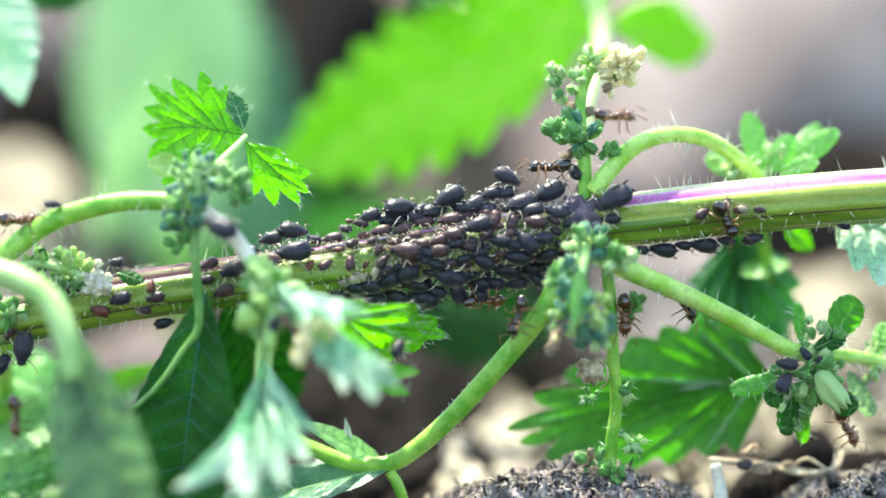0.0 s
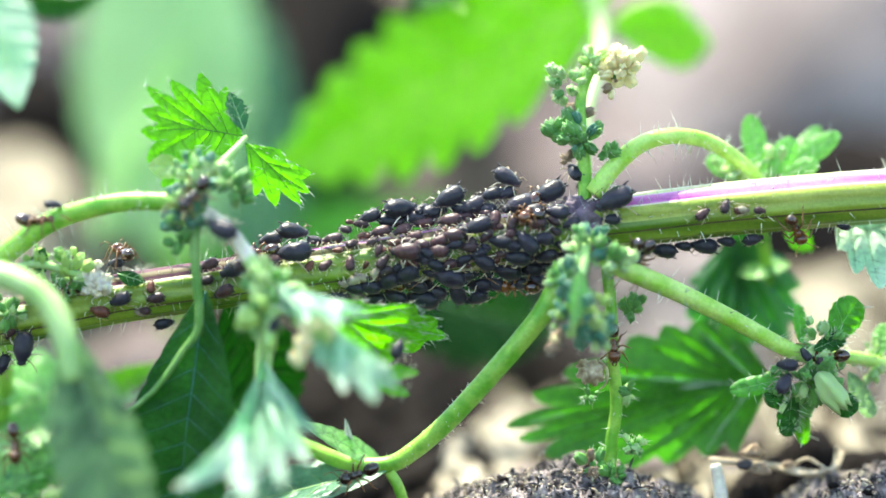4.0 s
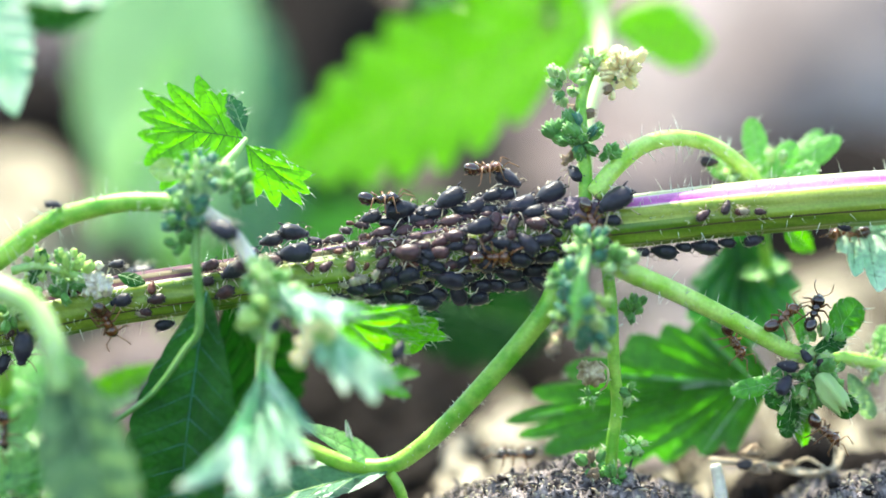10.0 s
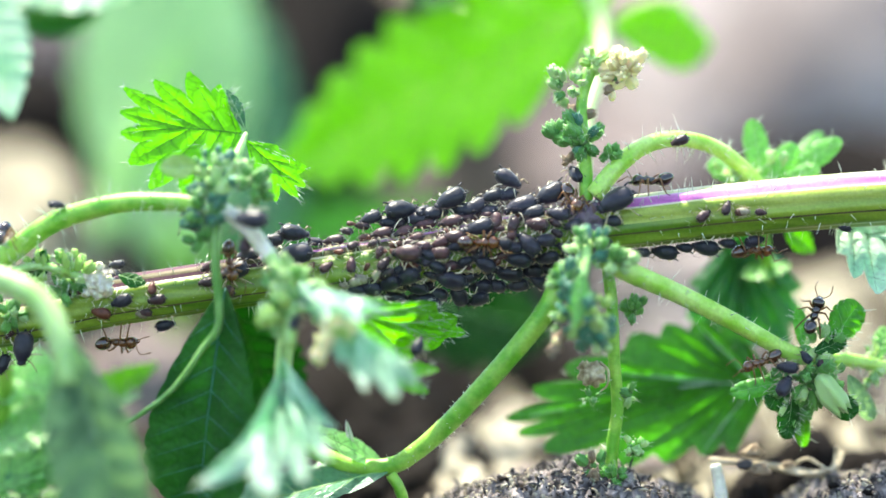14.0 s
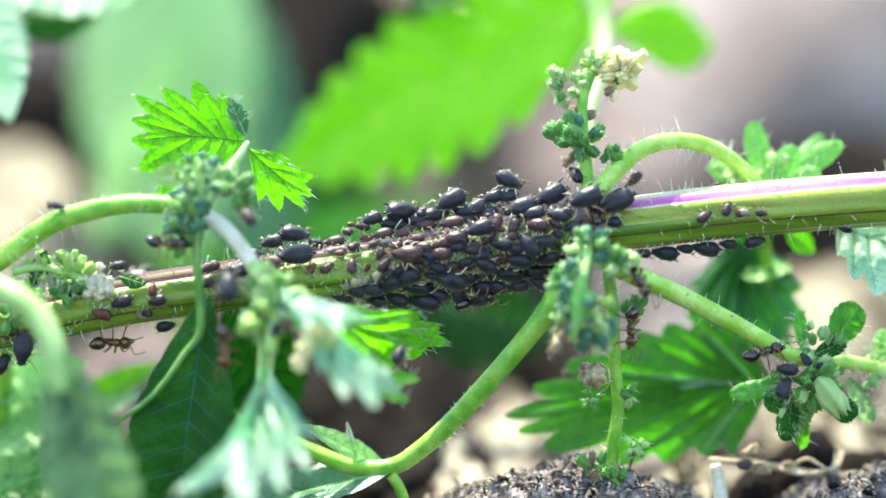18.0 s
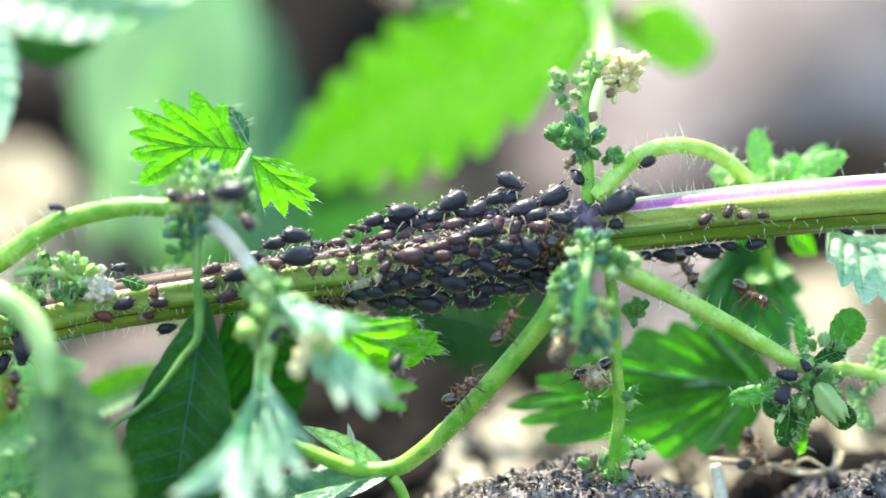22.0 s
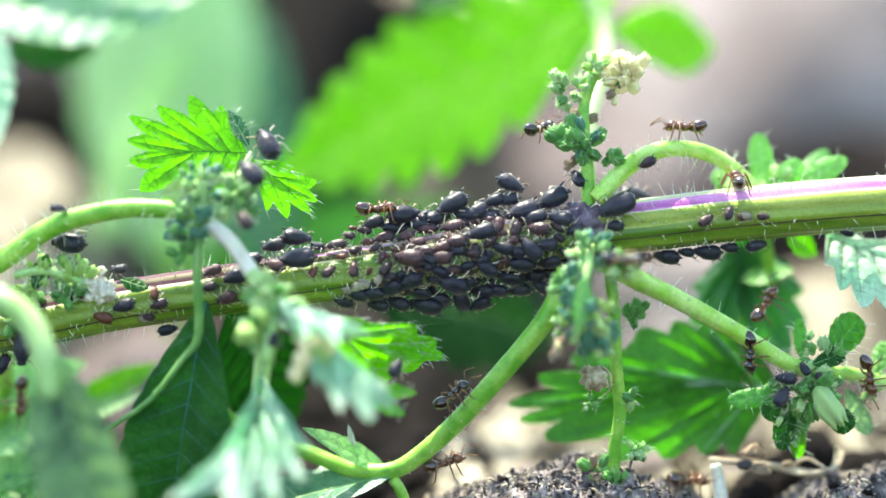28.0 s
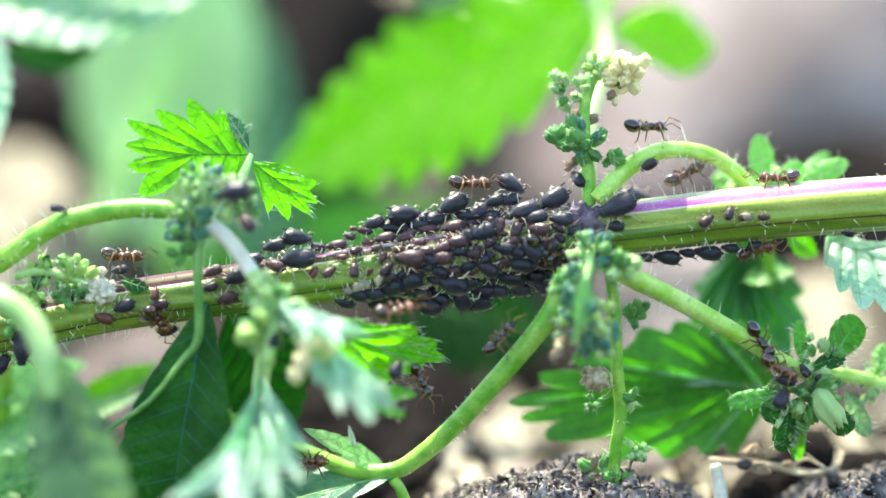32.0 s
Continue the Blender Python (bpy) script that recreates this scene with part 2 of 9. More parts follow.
BUD_TEAL = plain("bud_shaded_green", (0.015, 0.12, 0.075), (0.1, 0.32, 0.18), 0.4, 900, sss=0.3, sheen=0.1, vary=0.3)
BUD_DRY = plain("bud_dry", (0.2, 0.13, 0.08), (0.34, 0.25, 0.16), 0.7, 900)
APHID_BLACK = plain("aphid_black", (0.005, 0.005, 0.010), (0.024, 0.024, 0.038), 0.42, 1600, spec=0.42, bump=0.8, depth=0.0001, sheen=0.1, vary=0.5, fine=5200)
APHID_BROWN = plain("aphid_brown", (0.016, 0.008, 0.011), (0.085, 0.036, 0.034), 0.4, 1600, spec=0.42, bump=0.8, depth=0.0001, sheen=0.1, vary=0.55, fine=5200)
APHID_RED = plain("aphid_red", (0.06, 0.016, 0.008), (0.15, 0.05, 0.024), 0.45, 2000, bump=0.5, depth=0.00008, vary=0.4, fine=5200)
APHID_LEG = plain("aphid_leg", (0.4, 0.3, 0.16), (0.82, 0.76, 0.6), 0.35, 500, bump=0.1)
SKIN = plain("shed_skin", (0.22, 0.18, 0.12), (0.4, 0.35, 0.26), 0.5, 1200, sss=0.3)
ANT_BROWN = plain("ant_brown", (0.07, 0.021, 0.006), (0.21, 0.072, 0.018), 0.2, 1800, spec=0.7, bump=0.08, coat=0.5)
ANT_AMBER = plain("ant_amber", (0.02, 0.007, 0.004), (0.1, 0.034, 0.01), 0.18, 1500, spec=0.8, bump=0.08, coat=0.7)
ANT_DARK = plain("ant_dark", (0.008, 0.004, 0.003), (0.03, 0.012, 0.006), 0.2, 1800, spec=0.7, bump=0.08, coat=0.6)
ANT_LEG = plain("ant_leg", (0.13, 0.055, 0.02), (0.28, 0.14, 0.05), 0.3, 1800, bump=0.05)
EYE_BLACK = plain("ant_eye", (0.006, 0.006, 0.007), (0.01, 0.01, 0.012), 0.15, 1800, bump=0.0)
SOIL = plain("soil", (0.009, 0.007, 0.006), (0.04, 0.031, 0.027), 0.9, 160, bump=0.9, depth=0.0004, fine=1800, spec=0.08)
SOIL_CLUMP = plain("soil_clump", (0.06, 0.05, 0.05), (0.42, 0.36, 0.35), 0.9, 700, bump=0.9, depth=0.0003, fine=2500, spec=0.08)
ROCK_PALE = plain("limestone", (0.03, 0.02, 0.012), (0.5, 0.44, 0.33), 0.85, 260, bump=0.9, depth=0.0006, fine=1500, spec=0.08)
# Brighter limestone for white grains and for chips with sunlight in their colour.
ROCK_BRIGHT = plain("white_sunlit_limestone", (0.06, 0.045, 0.026), (0.58, 0.52, 0.41), 0.8, 420, bump=0.9, depth=0.0004, fine=1500, spec=0.1)
ROCK_PINK = plain("pinkish_stone", (0.13, 0.1, 0.095), (0.25, 0.2, 0.19), 0.85, 60, bump=0.8, depth=0.0005, fine=1200, spec=0.08)
ROCK_MAUVE = plain("pale_mauve_stone", (0.15, 0.122, 0.118), (0.35, 0.3, 0.288), 0.85, 40, bump=0.8, depth=0.0005, fine=1200, spec=0.08)
ROCK_TAUPE = plain("taupe_stone", (0.05, 0.042, 0.034), (0.12, 0.1, 0.085), 0.85, 60, bump=0.8, depth=0.0005, fine=1200, spec=0.08)
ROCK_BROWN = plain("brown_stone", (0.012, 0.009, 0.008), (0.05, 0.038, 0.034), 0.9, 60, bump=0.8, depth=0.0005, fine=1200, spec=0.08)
# Stone colour lowered almost to black to hold the shade between stones.
ROCK_DARK_SHADE = plain("dark_stone_in_shade", (0.007, 0.005, 0.0045), (0.02, 0.016, 0.014), 0.9, 60, bump=0.8, depth=0.0005, fine=1200, spec=0.08)
STRAW = plain("dry_straw", (0.4, 0.3, 0.18), (0.62, 0.52, 0.38), 0.6, 700)
BLEACHED = plain("bleached_stalk", (0.62, 0.58, 0.46), (0.92, 0.9, 0.82), 0.5, 500, sss=0.2)
HUSK = plain("dry_husk", (0.24, 0.17, 0.09), (0.62, 0.54, 0.36), 0.55, 1200, sss=0.2)
DEBRIS = plain("dark_debris", (0.02, 0.018, 0.02), (0.07, 0.06, 0.065), 0.6, 900)
CREAM = plain("cream_fluff", (0.76, 0.68, 0.46), (0.93, 0.88, 0.72), 0.8, 1500, bump=0.8, sss=0.2)


# ---- ground and stones ----
def rough_ball(centre, radii, seed, rough=0.25, n=3, pitch=1.6):
    """An uneven stone: a ball with its surface pushed in and out."""
    bm = bmesh.new()
    bmesh.ops.create_icosphere(bm, subdivisions=n, radius=1)
    shift = Vector((seed * 7.3, seed * 3.1, seed * 1.7))
    g = Geo()
    for v in bm.verts:
        k = 1 + rough * noise.noise(v.co * pitch + shift) + rough * 0.45 * noise.noise(v.co * pitch * 3.1 + shift)
        g.v.append(centre + Vector((v.co.x * radii[0] * k, v.co.y * radii[1] * k, v.co.z * radii[2] * k)))
    for i, v in enumerate(bm.verts):
        v.index = i
    for f in bm.faces:
        g.f.append(tuple(v.index for v in f.verts))
        g.m.append(0)
    bm.free()
    return g


def make_ground():
    g = Geo()
    rings, seg = 110, 120
    for i in range(rings):
        r = 0.004 * (60 / 0.004) ** (i / (rings - 1))
        for k in range(seg):
            w = 2 * math.pi * k / seg
            x, y = r * math.cos(w), r * math.sin(w)
            big = min(r, 0.4)
            z = 0.0012 * noise.noise(Vector((x, y, 0)) * 130) + 0.0008 * noise.noise(Vector((x, y, 3)) * 420)
            z += big * 0.03 * noise.noise(Vector((x, y, 1)) * 14)
            g.v.append(Vector((x, y, GROUND + z)))
    for i in range(rings - 1):
        for k in range(seg):
            g.f.append((i * seg + k, i * seg + (k + 1) % seg, (i + 1) * seg + (k + 1) % seg, (i + 1) * seg + k))
            g.m.append(0)
    g.f.append(tuple(range(seg)))
    g.m.append(0)
    ob = part("ground", g, SOIL)
    tagged(ob, "brown crumbly garden soil strewn with grit", "ground", kind="structure")


make_ground()


def stone(u, top, d, half, depth, mat, label, seed, rough=0.25, n=4):
    """A stone bedded in the soil, its top at the plan height top."""
    head = at(u, top, d)
    z0 = GROUND - 2 * MM
    wide = half * STEP * MM * (REACH + d) / REACH
    high = max((head.z - z0) / 1.0, 2 * MM)
    c = Vector((head.x, head.y, z0))
    ob = part("stone", rough_ball(c, (wide, depth * MM, high), seed, rough, n), mat, pivot=c)
    return tagged(ob, label, "stone", "stones on the soil")


PALE = "pale beige limestone bedded in the soil"
PINK = "pinkish grey weathered stone bedded in the soil"
TAUPE = "taupe stone bedded in the soil behind the leaves"
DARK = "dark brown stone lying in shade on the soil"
for spec in ((1000, 770, 20, 190, 9, ROCK_PALE, PALE, 1),
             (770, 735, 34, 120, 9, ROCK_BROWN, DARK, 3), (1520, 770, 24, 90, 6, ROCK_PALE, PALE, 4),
             (1560, 480, 60, 260, 14, ROCK_PALE, PALE, 5), (1205, 415, 62, 165, 12, ROCK_MAUVE, PINK, 6),
             (1420, -120, 130, 420, 30, ROCK_MAUVE, PINK, 7), (960, 170, 120, 330, 26, ROCK_PINK, PINK, 8)):
    stone(*spec)
for spec in ((930, 752, 26, 130, 18, ROCK_BRIGHT, PALE, 31, 0.35, 5), (820, 806, 14, 70, 9, ROCK_BRIGHT, PALE, 32, 0.4, 5), (1215, 798, 14, 50, 8, ROCK_PALE, PALE, 33, 0.4, 5),
             (1370, 722, 26, 60, 14, ROCK_PALE, PALE, 34, 0.4, 5), (1480, 728, 24, 62, 13, ROCK_PALE, PALE, 35, 0.4, 5), (985, 585, 44, 120, 8, ROCK_DARK_SHADE, DARK, 36), (840, 205, 100, 150, 14, ROCK_TAUPE, TAUPE, 37)):
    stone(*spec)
# The near-black stones here fill shaded gaps, with the shade in their colour.
for spec in ((1425, 780, 12, 105, 4, ROCK_DARK_SHADE, DARK, 21), (1540, 784, 10, 80, 4, ROCK_DARK_SHADE, DARK, 22), (1325, 842, 6, 45, 3, ROCK_DARK_SHADE, DARK, 23), (1480, 225, 88, 340, 16, ROCK_BROWN, DARK, 9), (560, -120, 160, 280, 30, ROCK_DARK_SHADE, DARK, 10),
             (60, 140, 90, 210, 12, ROCK_DARK_SHADE, DARK, 11), (120, -160, 125, 320, 16, ROCK_PINK, PINK, 12),
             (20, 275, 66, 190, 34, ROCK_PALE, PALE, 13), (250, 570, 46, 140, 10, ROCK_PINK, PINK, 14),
             (700, 560, 75, 260, 14, ROCK_DARK_SHADE, DARK, 15), (650, 635, 40, 170, 9, ROCK_DARK_SHADE, DARK, 16)):
    stone(*spec)


def make_mound(u, top, d, half, deep, seed, label):
    """A low heap of crumbled soil with grit and dark slivers on it."""
    head = at(u, top, d)
    wide = half * STEP * MM * (REACH + d) / REACH
    c = Vector((head.x, head.y, GROUND - 1 * MM))
    high = head.z - c.z
    rnd = random.Random(seed)
    g = Geo()
    nx, ny = 260, 90
    def surface(a, b):
        x, y = c.x + a * wide, c.y + b * deep * MM
        fall = max(0.0, 1 - a * a) ** 0.6 * max(0.0, 1 - b * b) ** 0.5
        p = Vector((x, y, seed * 0.01))
        lump = 0.9 + 0.16 * noise.noise(p * 220)
        z = c.z + high * fall * lump + 0.0009 * noise.noise(p * 800) * fall + 0.0007 * noise.noise(p * 2200) * fall
        return Vector((x, y, z))
    for j in range(ny + 1):
        for i in range(nx + 1):
            g.v.append(surface(2 * i / nx - 1, 2 * j / ny - 1))
    for j in range(ny):
        for i in range(nx):
            k = j * (nx + 1) + i
            g.f.append((k, k + 1, k + nx + 2, k + nx + 1))
            g.m.append(0)
    heap = tagged(part("soil_mound", g, SOIL_CLUMP, pivot=c), label, "soil")
    grit = Geo()
    for i in range(4200):
        p = surface(rnd.uniform(-0.95, 0.95), rnd.uniform(-0.9, 0.5))
        r = rnd.choice((0.05, 0.07, 0.1, 0.14, 0.22)) * MM
        m = Matrix.Translation(p + Vector((0, 0, r * 0.3))) @ Euler([rnd.uniform(0, 6) for _ in range(3)]).to_matrix().to_4x4()
        grit.blob(m @ Matrix.Diagonal((r, r * rnd.uniform(0.6, 1), r * rnd.uniform(0.5, 0.9), 1)), n=6, rings=4, mat=rnd.choice((0, 0, 1, 1, 2)))
    tagged(part("grit", grit, [SOIL_CLUMP, ROCK_BRIGHT, DEBRIS], heap, "loose grains of soil and limestone", shade=False), kind="stuff")
    clod = Geo()
    for i in range(70):
        p = surface(rnd.uniform(-0.95, 0.95), rnd.uniform(-0.8, 0.5))
        k = rnd.uniform(0.12, 0.4) * MM
        q = rough_ball(p, (k * 1.2, k, k * 0.7), i + seed * 50, 0.6, 2, 2.4)
        clod.add(q.v, q.f, rnd.choice((0, 0, 1)))
    tagged(part("clod", clod, [SOIL_CLUMP, SOIL], heap, "clods of crusted soil"), kind="stuff")
    sliver = Geo()
    for i in range(240):
        p = surface(rnd.uniform(-0.95, 0.95), rnd.uniform(-0.9, 0.4))
        w = Vector((rnd.uniform(-1, 1), rnd.uniform(-0.6, 0.6), rnd.uniform(-0.1, 0.7))).normalized() * rnd.uniform(0.35, 1.2) * MM
        path = smooth_path([p, p + w * 0.5 + Vector((0, 0, 0.15 * MM)), p + w], 4)
        sliver.tube(path, [0.03 * MM, 0.08 * MM, 0.1 * MM, 0.07 * MM, 0.015 * MM], 5, mat=rnd.choice((0, 0, 0, 1)))
    tagged(part("sliver", sliver, [DEBRIS, STRAW], heap, "dark slivers of dead plant matter"), kind="stuff")
    return heap


make_mound(1010, 818, 1.5, 300, 6, 3, "grey-brown heap of crumbled soil with dark slivers")
make_mound(1560, 822, 2.5, 190, 6, 5, "small pale brown heap of gritty soil")


def make_pebbles():
    """Loose pale pebbles and crumbs between the large stones; shade and sun are put into their colours by place."""
    rnd = random.Random(8)
    g = Geo()
    for i in range(1300):
        u, d = rnd.uniform(560, 1640), rnd.uniform(6, 48)
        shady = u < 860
        p = at(u, 0, d)
        p.z = GROUND + rnd.uniform(-0.2, 0.5) * MM
        r = rnd.choice((0.5, 0.8, 1.2, 1.9, 2.6)) * MM
        m = Matrix.Translation(p) @ Euler([rnd.uniform(0, 6) for _ in range(3)]).to_matrix().to_4x4()
        # Bright colour marks the sunlit rubble; left of it all pebbles are darkened.
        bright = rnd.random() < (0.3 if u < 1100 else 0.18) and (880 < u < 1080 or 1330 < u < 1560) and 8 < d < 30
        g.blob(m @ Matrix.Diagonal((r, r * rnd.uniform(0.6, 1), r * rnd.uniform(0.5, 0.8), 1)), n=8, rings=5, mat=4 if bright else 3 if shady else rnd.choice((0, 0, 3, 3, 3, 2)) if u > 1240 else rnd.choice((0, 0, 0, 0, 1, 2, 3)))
    tagged(part("pebbles", g, [ROCK_PALE, ROCK_PINK, SOIL_CLUMP, ROCK_DARK_SHADE, ROCK_BRIGHT]), "loose pale pebbles and crumbs on the soil", "pebbles", kind="stuff")


make_pebbles()

# dry bent straw on the soil
straw = thing("dry_straw", at(1290, 880, 3), "pale dry bent straw lying on the soil", "straw")
for name, pts, r in (("stalk", ((1256, 814, 2.6), (1310, 820, 3), (1370, 826, 3.6), (1420, 836, 4), (1462, 842, 4)), 0.26),
                     ("fibre", ((1360, 822, 4), (1400, 836, 3), (1440, 838, 3), (1480, 826, 4), (1490, 800, 5)), 0.16),
                     ("fibre", ((1400, 826, 4), (1430, 812, 3), (1470, 832, 3), (1482, 790, 4)), 0.12)):
    part(name, Geo().tube(smooth_path([at(*p) for p in pts], 20), r * MM, 8), STRAW, straw)


part("split_stalk", Geo().tube(smooth_path([at(1266, 822, 1.6), at(1273, 855, 1.6), at(1280, 915, 1.6)], 10), taper(0.4 * MM, 0.52 * MM, 10), 10), BLEACHED, straw, "bleached split stalk end")
for u, v, d, size, seed in ((1332, 800, 2, 0.75, 1), (1318, 822, 2.4, 0.6, 2), (1345, 832, 1.8, 0.7, 3), (1395, 822, 3, 0.4, 5)):
    crumb = part("crumb", rough_ball(at(u, v, d), (size * MM, size * 0.7 * MM, size * 0.6 * MM), seed + 20, 0.5, 3), BUD_DRY if seed % 2 else DEBRIS, straw)


# ---- plant tools ----
def leaf(parent, base, tip, facing, half, mat, teeth=8, depth=0.4, bend=0.0, fold=0.15, curl=0.0, name="leaf", label="",
         vein=None, hairs=0, pivot=None, seed=1, shear=0.75, puff=0.1, vein_r=0.09, blunt=0.9, lead=0.5):
    """A toothed nettle leaf from base to tip; half: half its width in millimetres. Its veins are raised ribs."""
    rnd = random.Random(seed)
    ex = tip - base
    long = ex.length
    ex.normalize()
    ez = (facing - ex * facing.dot(ex)).normalized()
    ey = ez.cross(ex)
    wide = half * MM
    peak = lead / (lead + blunt)
    norm = 1 / (peak ** lead * (1 - peak) ** blunt)

    def surface(t, s):
        w = wide * norm * t ** lead * max(1 - t, 0) ** blunt
        fr = (t * teeth) % 1
        edge = 1 - depth * (1 - math.sin(math.pi * fr) ** 0.7)
        edge = 1 - (1 - edge) * abs(s) ** 1.5
        side = s * w * edge
        along = long * t + abs(side) * shear * (1 - 0.7 * t)
        z = fold * abs(side) - bend * long * t * t - curl * side * side / wide
        z += puff * w * math.sin(math.pi * fr) * math.sin(math.pi * min(abs(s), 1)) * 0.5
        z += 0.05 * wide * noise.noise(Vector((t * 3, s * 2, seed * 1.3)))
        return base + ex * along + ey * side + ez * z

    g = Geo()
    rows, k = teeth * 7, 7
    for i in range(rows + 1):
        t = min(max(i / rows, 0.004), 0.998)
        for j in range(-k, k + 1):
            g.v.append(surface(t, j / k))
    n = 2 * k + 1
    for i in range(rows):
        for j in range(n - 1):
            a = i * n + j
            g.f.append((a, a + 1, a + n + 1, a + n))
            g.m.append(0)
    rib = Geo()
    lift = ez * 0.02 * MM
    r = vein_r * MM * max(half / 4, 0.35) if half < 4 else vein_r * MM
    rib.tube([surface(t, 0) + lift for t in [0.01 + 0.95 * i / 16 for i in range(17)]], taper(r * 1.6, r * 0.3, 16), 6)
    for i in range(1, teeth):
        for sign in (-1, 1):
            t = (i + 0.25) / teeth
            path = [surface(min(t + 0.25 * q / 5 / teeth, 0.99), sign * (0.02 + 0.9 * q / 5)) + lift for q in range(6)]
            rib.tube(path, taper(r * 0.7, r * 0.15, 5), 5)
    hair = Geo()
    for i in range(hairs):
        t, s = rnd.uniform(0.08, 0.95), rnd.choice((-1, 1)) * rnd.uniform(0.2, 1.0) ** 0.4
        p = surface(t, s)
        way = (ez * rnd.uniform(0.4, 1) + ey * s * rnd.uniform(0.3, 1) + ex * rnd.uniform(-0.1, 0.7)).normalized() * rnd.uniform(0.4, 0.95) * MM
        hair.tube([p, p + way * 0.5, p + way], [0.028 * MM, 0.018 * MM, 0.004 * MM], 4)
    vein = vein or VEIN
    if parent is None or parent.parent is None:
        ob = part(name, g, mat, parent, label, pivot if pivot is not None else base)
        part("vein", rib, vein, ob, pivot=base)
        if hairs:
            tagged(part("hairs", hair, HAIR, ob, "fine white stinging hairs", pivot=base), kind="stuff")
    else:
        n = len(g.f)
        g.add(rib.v, rib.f, 1)
        if hairs:
            g.add(hair.v, hair.f, 2)
        ob = part(name, g, [mat, vein, HAIR], parent, label, pivot if pivot is not None else base)
    return ob


def cut_leaf(parent, base, rib, upper, lower, facing, mat, notch=0.6, blunt=0.7, puff=0.05, curl=0.0, fold=0.0, bend=0.0, wave=0.04, spread=0.75,
             vein=None, vein_r=0.05, hairs=0, seed=1, label="", pivot=None, name="leaf", serrate=0.0, strong=()):
    """A lobed nettle leaf: a midrib (plan places) with one side vein and one rounded lobe for each tip, listed from
    base to apex on either side.
    notch: how far out the bays lie; blunt: roundness of the lobes; puff: quilting between the veins; spread: where the
    last side vein leaves; strong: main veins whitened for sheen."""
    rnd = random.Random(seed)
    root = at(*base)
    ez = facing.normalized()

    def on_sheet(u, v):
        p, q = at(u, v, -20), at(u, v, 20)
        return p + (q - p) * ((root - p).dot(ez) / (q - p).dot(ez)) - root
    spine_pts = smooth_path([Vector((0, 0, 0))] + [on_sheet(*p) for p in rib], 40)
    long = spine_pts[-1].length

    def spine(t):
        x = min(max(t, 0.0), 1.0) * 40
        k = min(int(x), 39)
        return spine_pts[k].lerp(spine_pts[k + 1], x - k)

    halves = []          # foot and tip of a vein, foot and end of the line to the next bay
    for tips in (upper, lower):
        n = len(tips)
        lobes = [(0.03 + spread * (i + 0.2) / n, on_sheet(*tip)) for i, tip in enumerate(tips)] + [(spread + 0.08, spine(1))]
        bays = [(0.0, lobes[0][1] * 0.1)]
        for (ta, a), (tb, b) in zip(lobes, lobes[1:]):
            foot = spine((ta + tb) / 2)
            bays.append(((ta + tb) / 2, foot + ((a + b) / 2 - foot) * notch * rnd.uniform(0.93, 1.07)))
        for i, (t, tip) in enumerate(lobes):
            halves.append((t, tip, *bays[i]))
            if i + 1 < len(bays):
                halves.append((t, tip, *bays[i + 1]))

    def surface(half, f, rho):
        """f: 0 on the vein, 1 on the line to the bay; rho: 0 on the midrib, 1 on the rim."""
        t, tip, tb, bay = half
        ft = t + (tb - t) * f
        foot = spine(ft)
        e = (tip - spine(t)).normalized()
        d = bay - tip
        a = e * d.dot(e)
        x, y = 1 - math.cos(f * math.pi / 2), math.sin(f * math.pi / 2)
        o = tip + a * (blunt * x + (1 - blunt) * f) + (d - a) * (blunt * y + (1 - blunt) * f)
        o = o + (o - foot).normalized() * serrate * d.length * (math.sin(f * math.pi * 3.0) ** 2 - 0.3 * f)
        p = foot + (o - foot) * rho
        w = (p - foot).length / long
        q = math.sin(math.pi * f / 2) ** 0.75
        z = puff * long * q * math.sin(math.pi * min(rho, 1) ** 0.8) ** 0.7
        z += 0.3 * puff * long * abs(math.sin(rho * 8.5 + f * 2.2)) * q * (1 - 0.5 * rho)
        z += fold * w * long - curl * long * w * w * 2 - bend * long * ft * ft
        z += wave * long * noise.noise(Vector((p.x * 260, p.z * 260, seed * 1.7))) * min(w * 6, 1)
        return root + p + ez * z

    g = Geo()
    across, deep = 7, 14
    for half in halves:
        first = len(g.v)
        turned = (half[1] - spine(half[0])).cross(half[3] - half[1]).dot(ez) < 0
        for k in range(across + 1):
            for j in range(deep + 1):
                g.v.append(surface(half, k / across, j / deep))
        for k in range(across):
            for j in range(deep):
                q = first + k * (deep + 1) + j
                quad = (q, q + 1, q + deep + 2, q + deep + 1)
                g.f.append(quad[::-1] if turned else quad)
                g.m.append(0)
    rim = {}
    where = [rim.setdefault(tuple(round(c * 1e7) for c in v), i) for i, v in enumerate(g.v)]
    g.f = [tuple(where[i] for i in f) for f in g.f]
    keep = [i for i, f in enumerate(g.f) if len(set(f)) == 4]
    g.f, g.m = [g.f[i] for i in keep], [0] * len(keep)
    order = {}
    for f in g.f:
        for i in f:
            order.setdefault(i, len(order))
    g.v = [g.v[i] for i in order]
    g.f = [tuple(order[i] for i in f) for f in g.f]
    ribs = Geo()
    lift = ez * 0.012 * MM
    r = vein_r * MM
    ribs.tube([root + p + lift - ez * bend * long * (i * 2 / 40) ** 2 for i, p in enumerate(spine_pts[::2])], taper(r * 1.7, r * 0.3, 20), 6, mat=1 if strong else 0)
    for i, half in enumerate(halves[::2]):
        bold = 1.7 if i in strong else 1
        ribs.tube([surface(half, 0, 0.94 * q / 8) + lift for q in range(9)], taper(r * bold, r * 0.25, 8), 6, mat=1 if i in strong else 0)
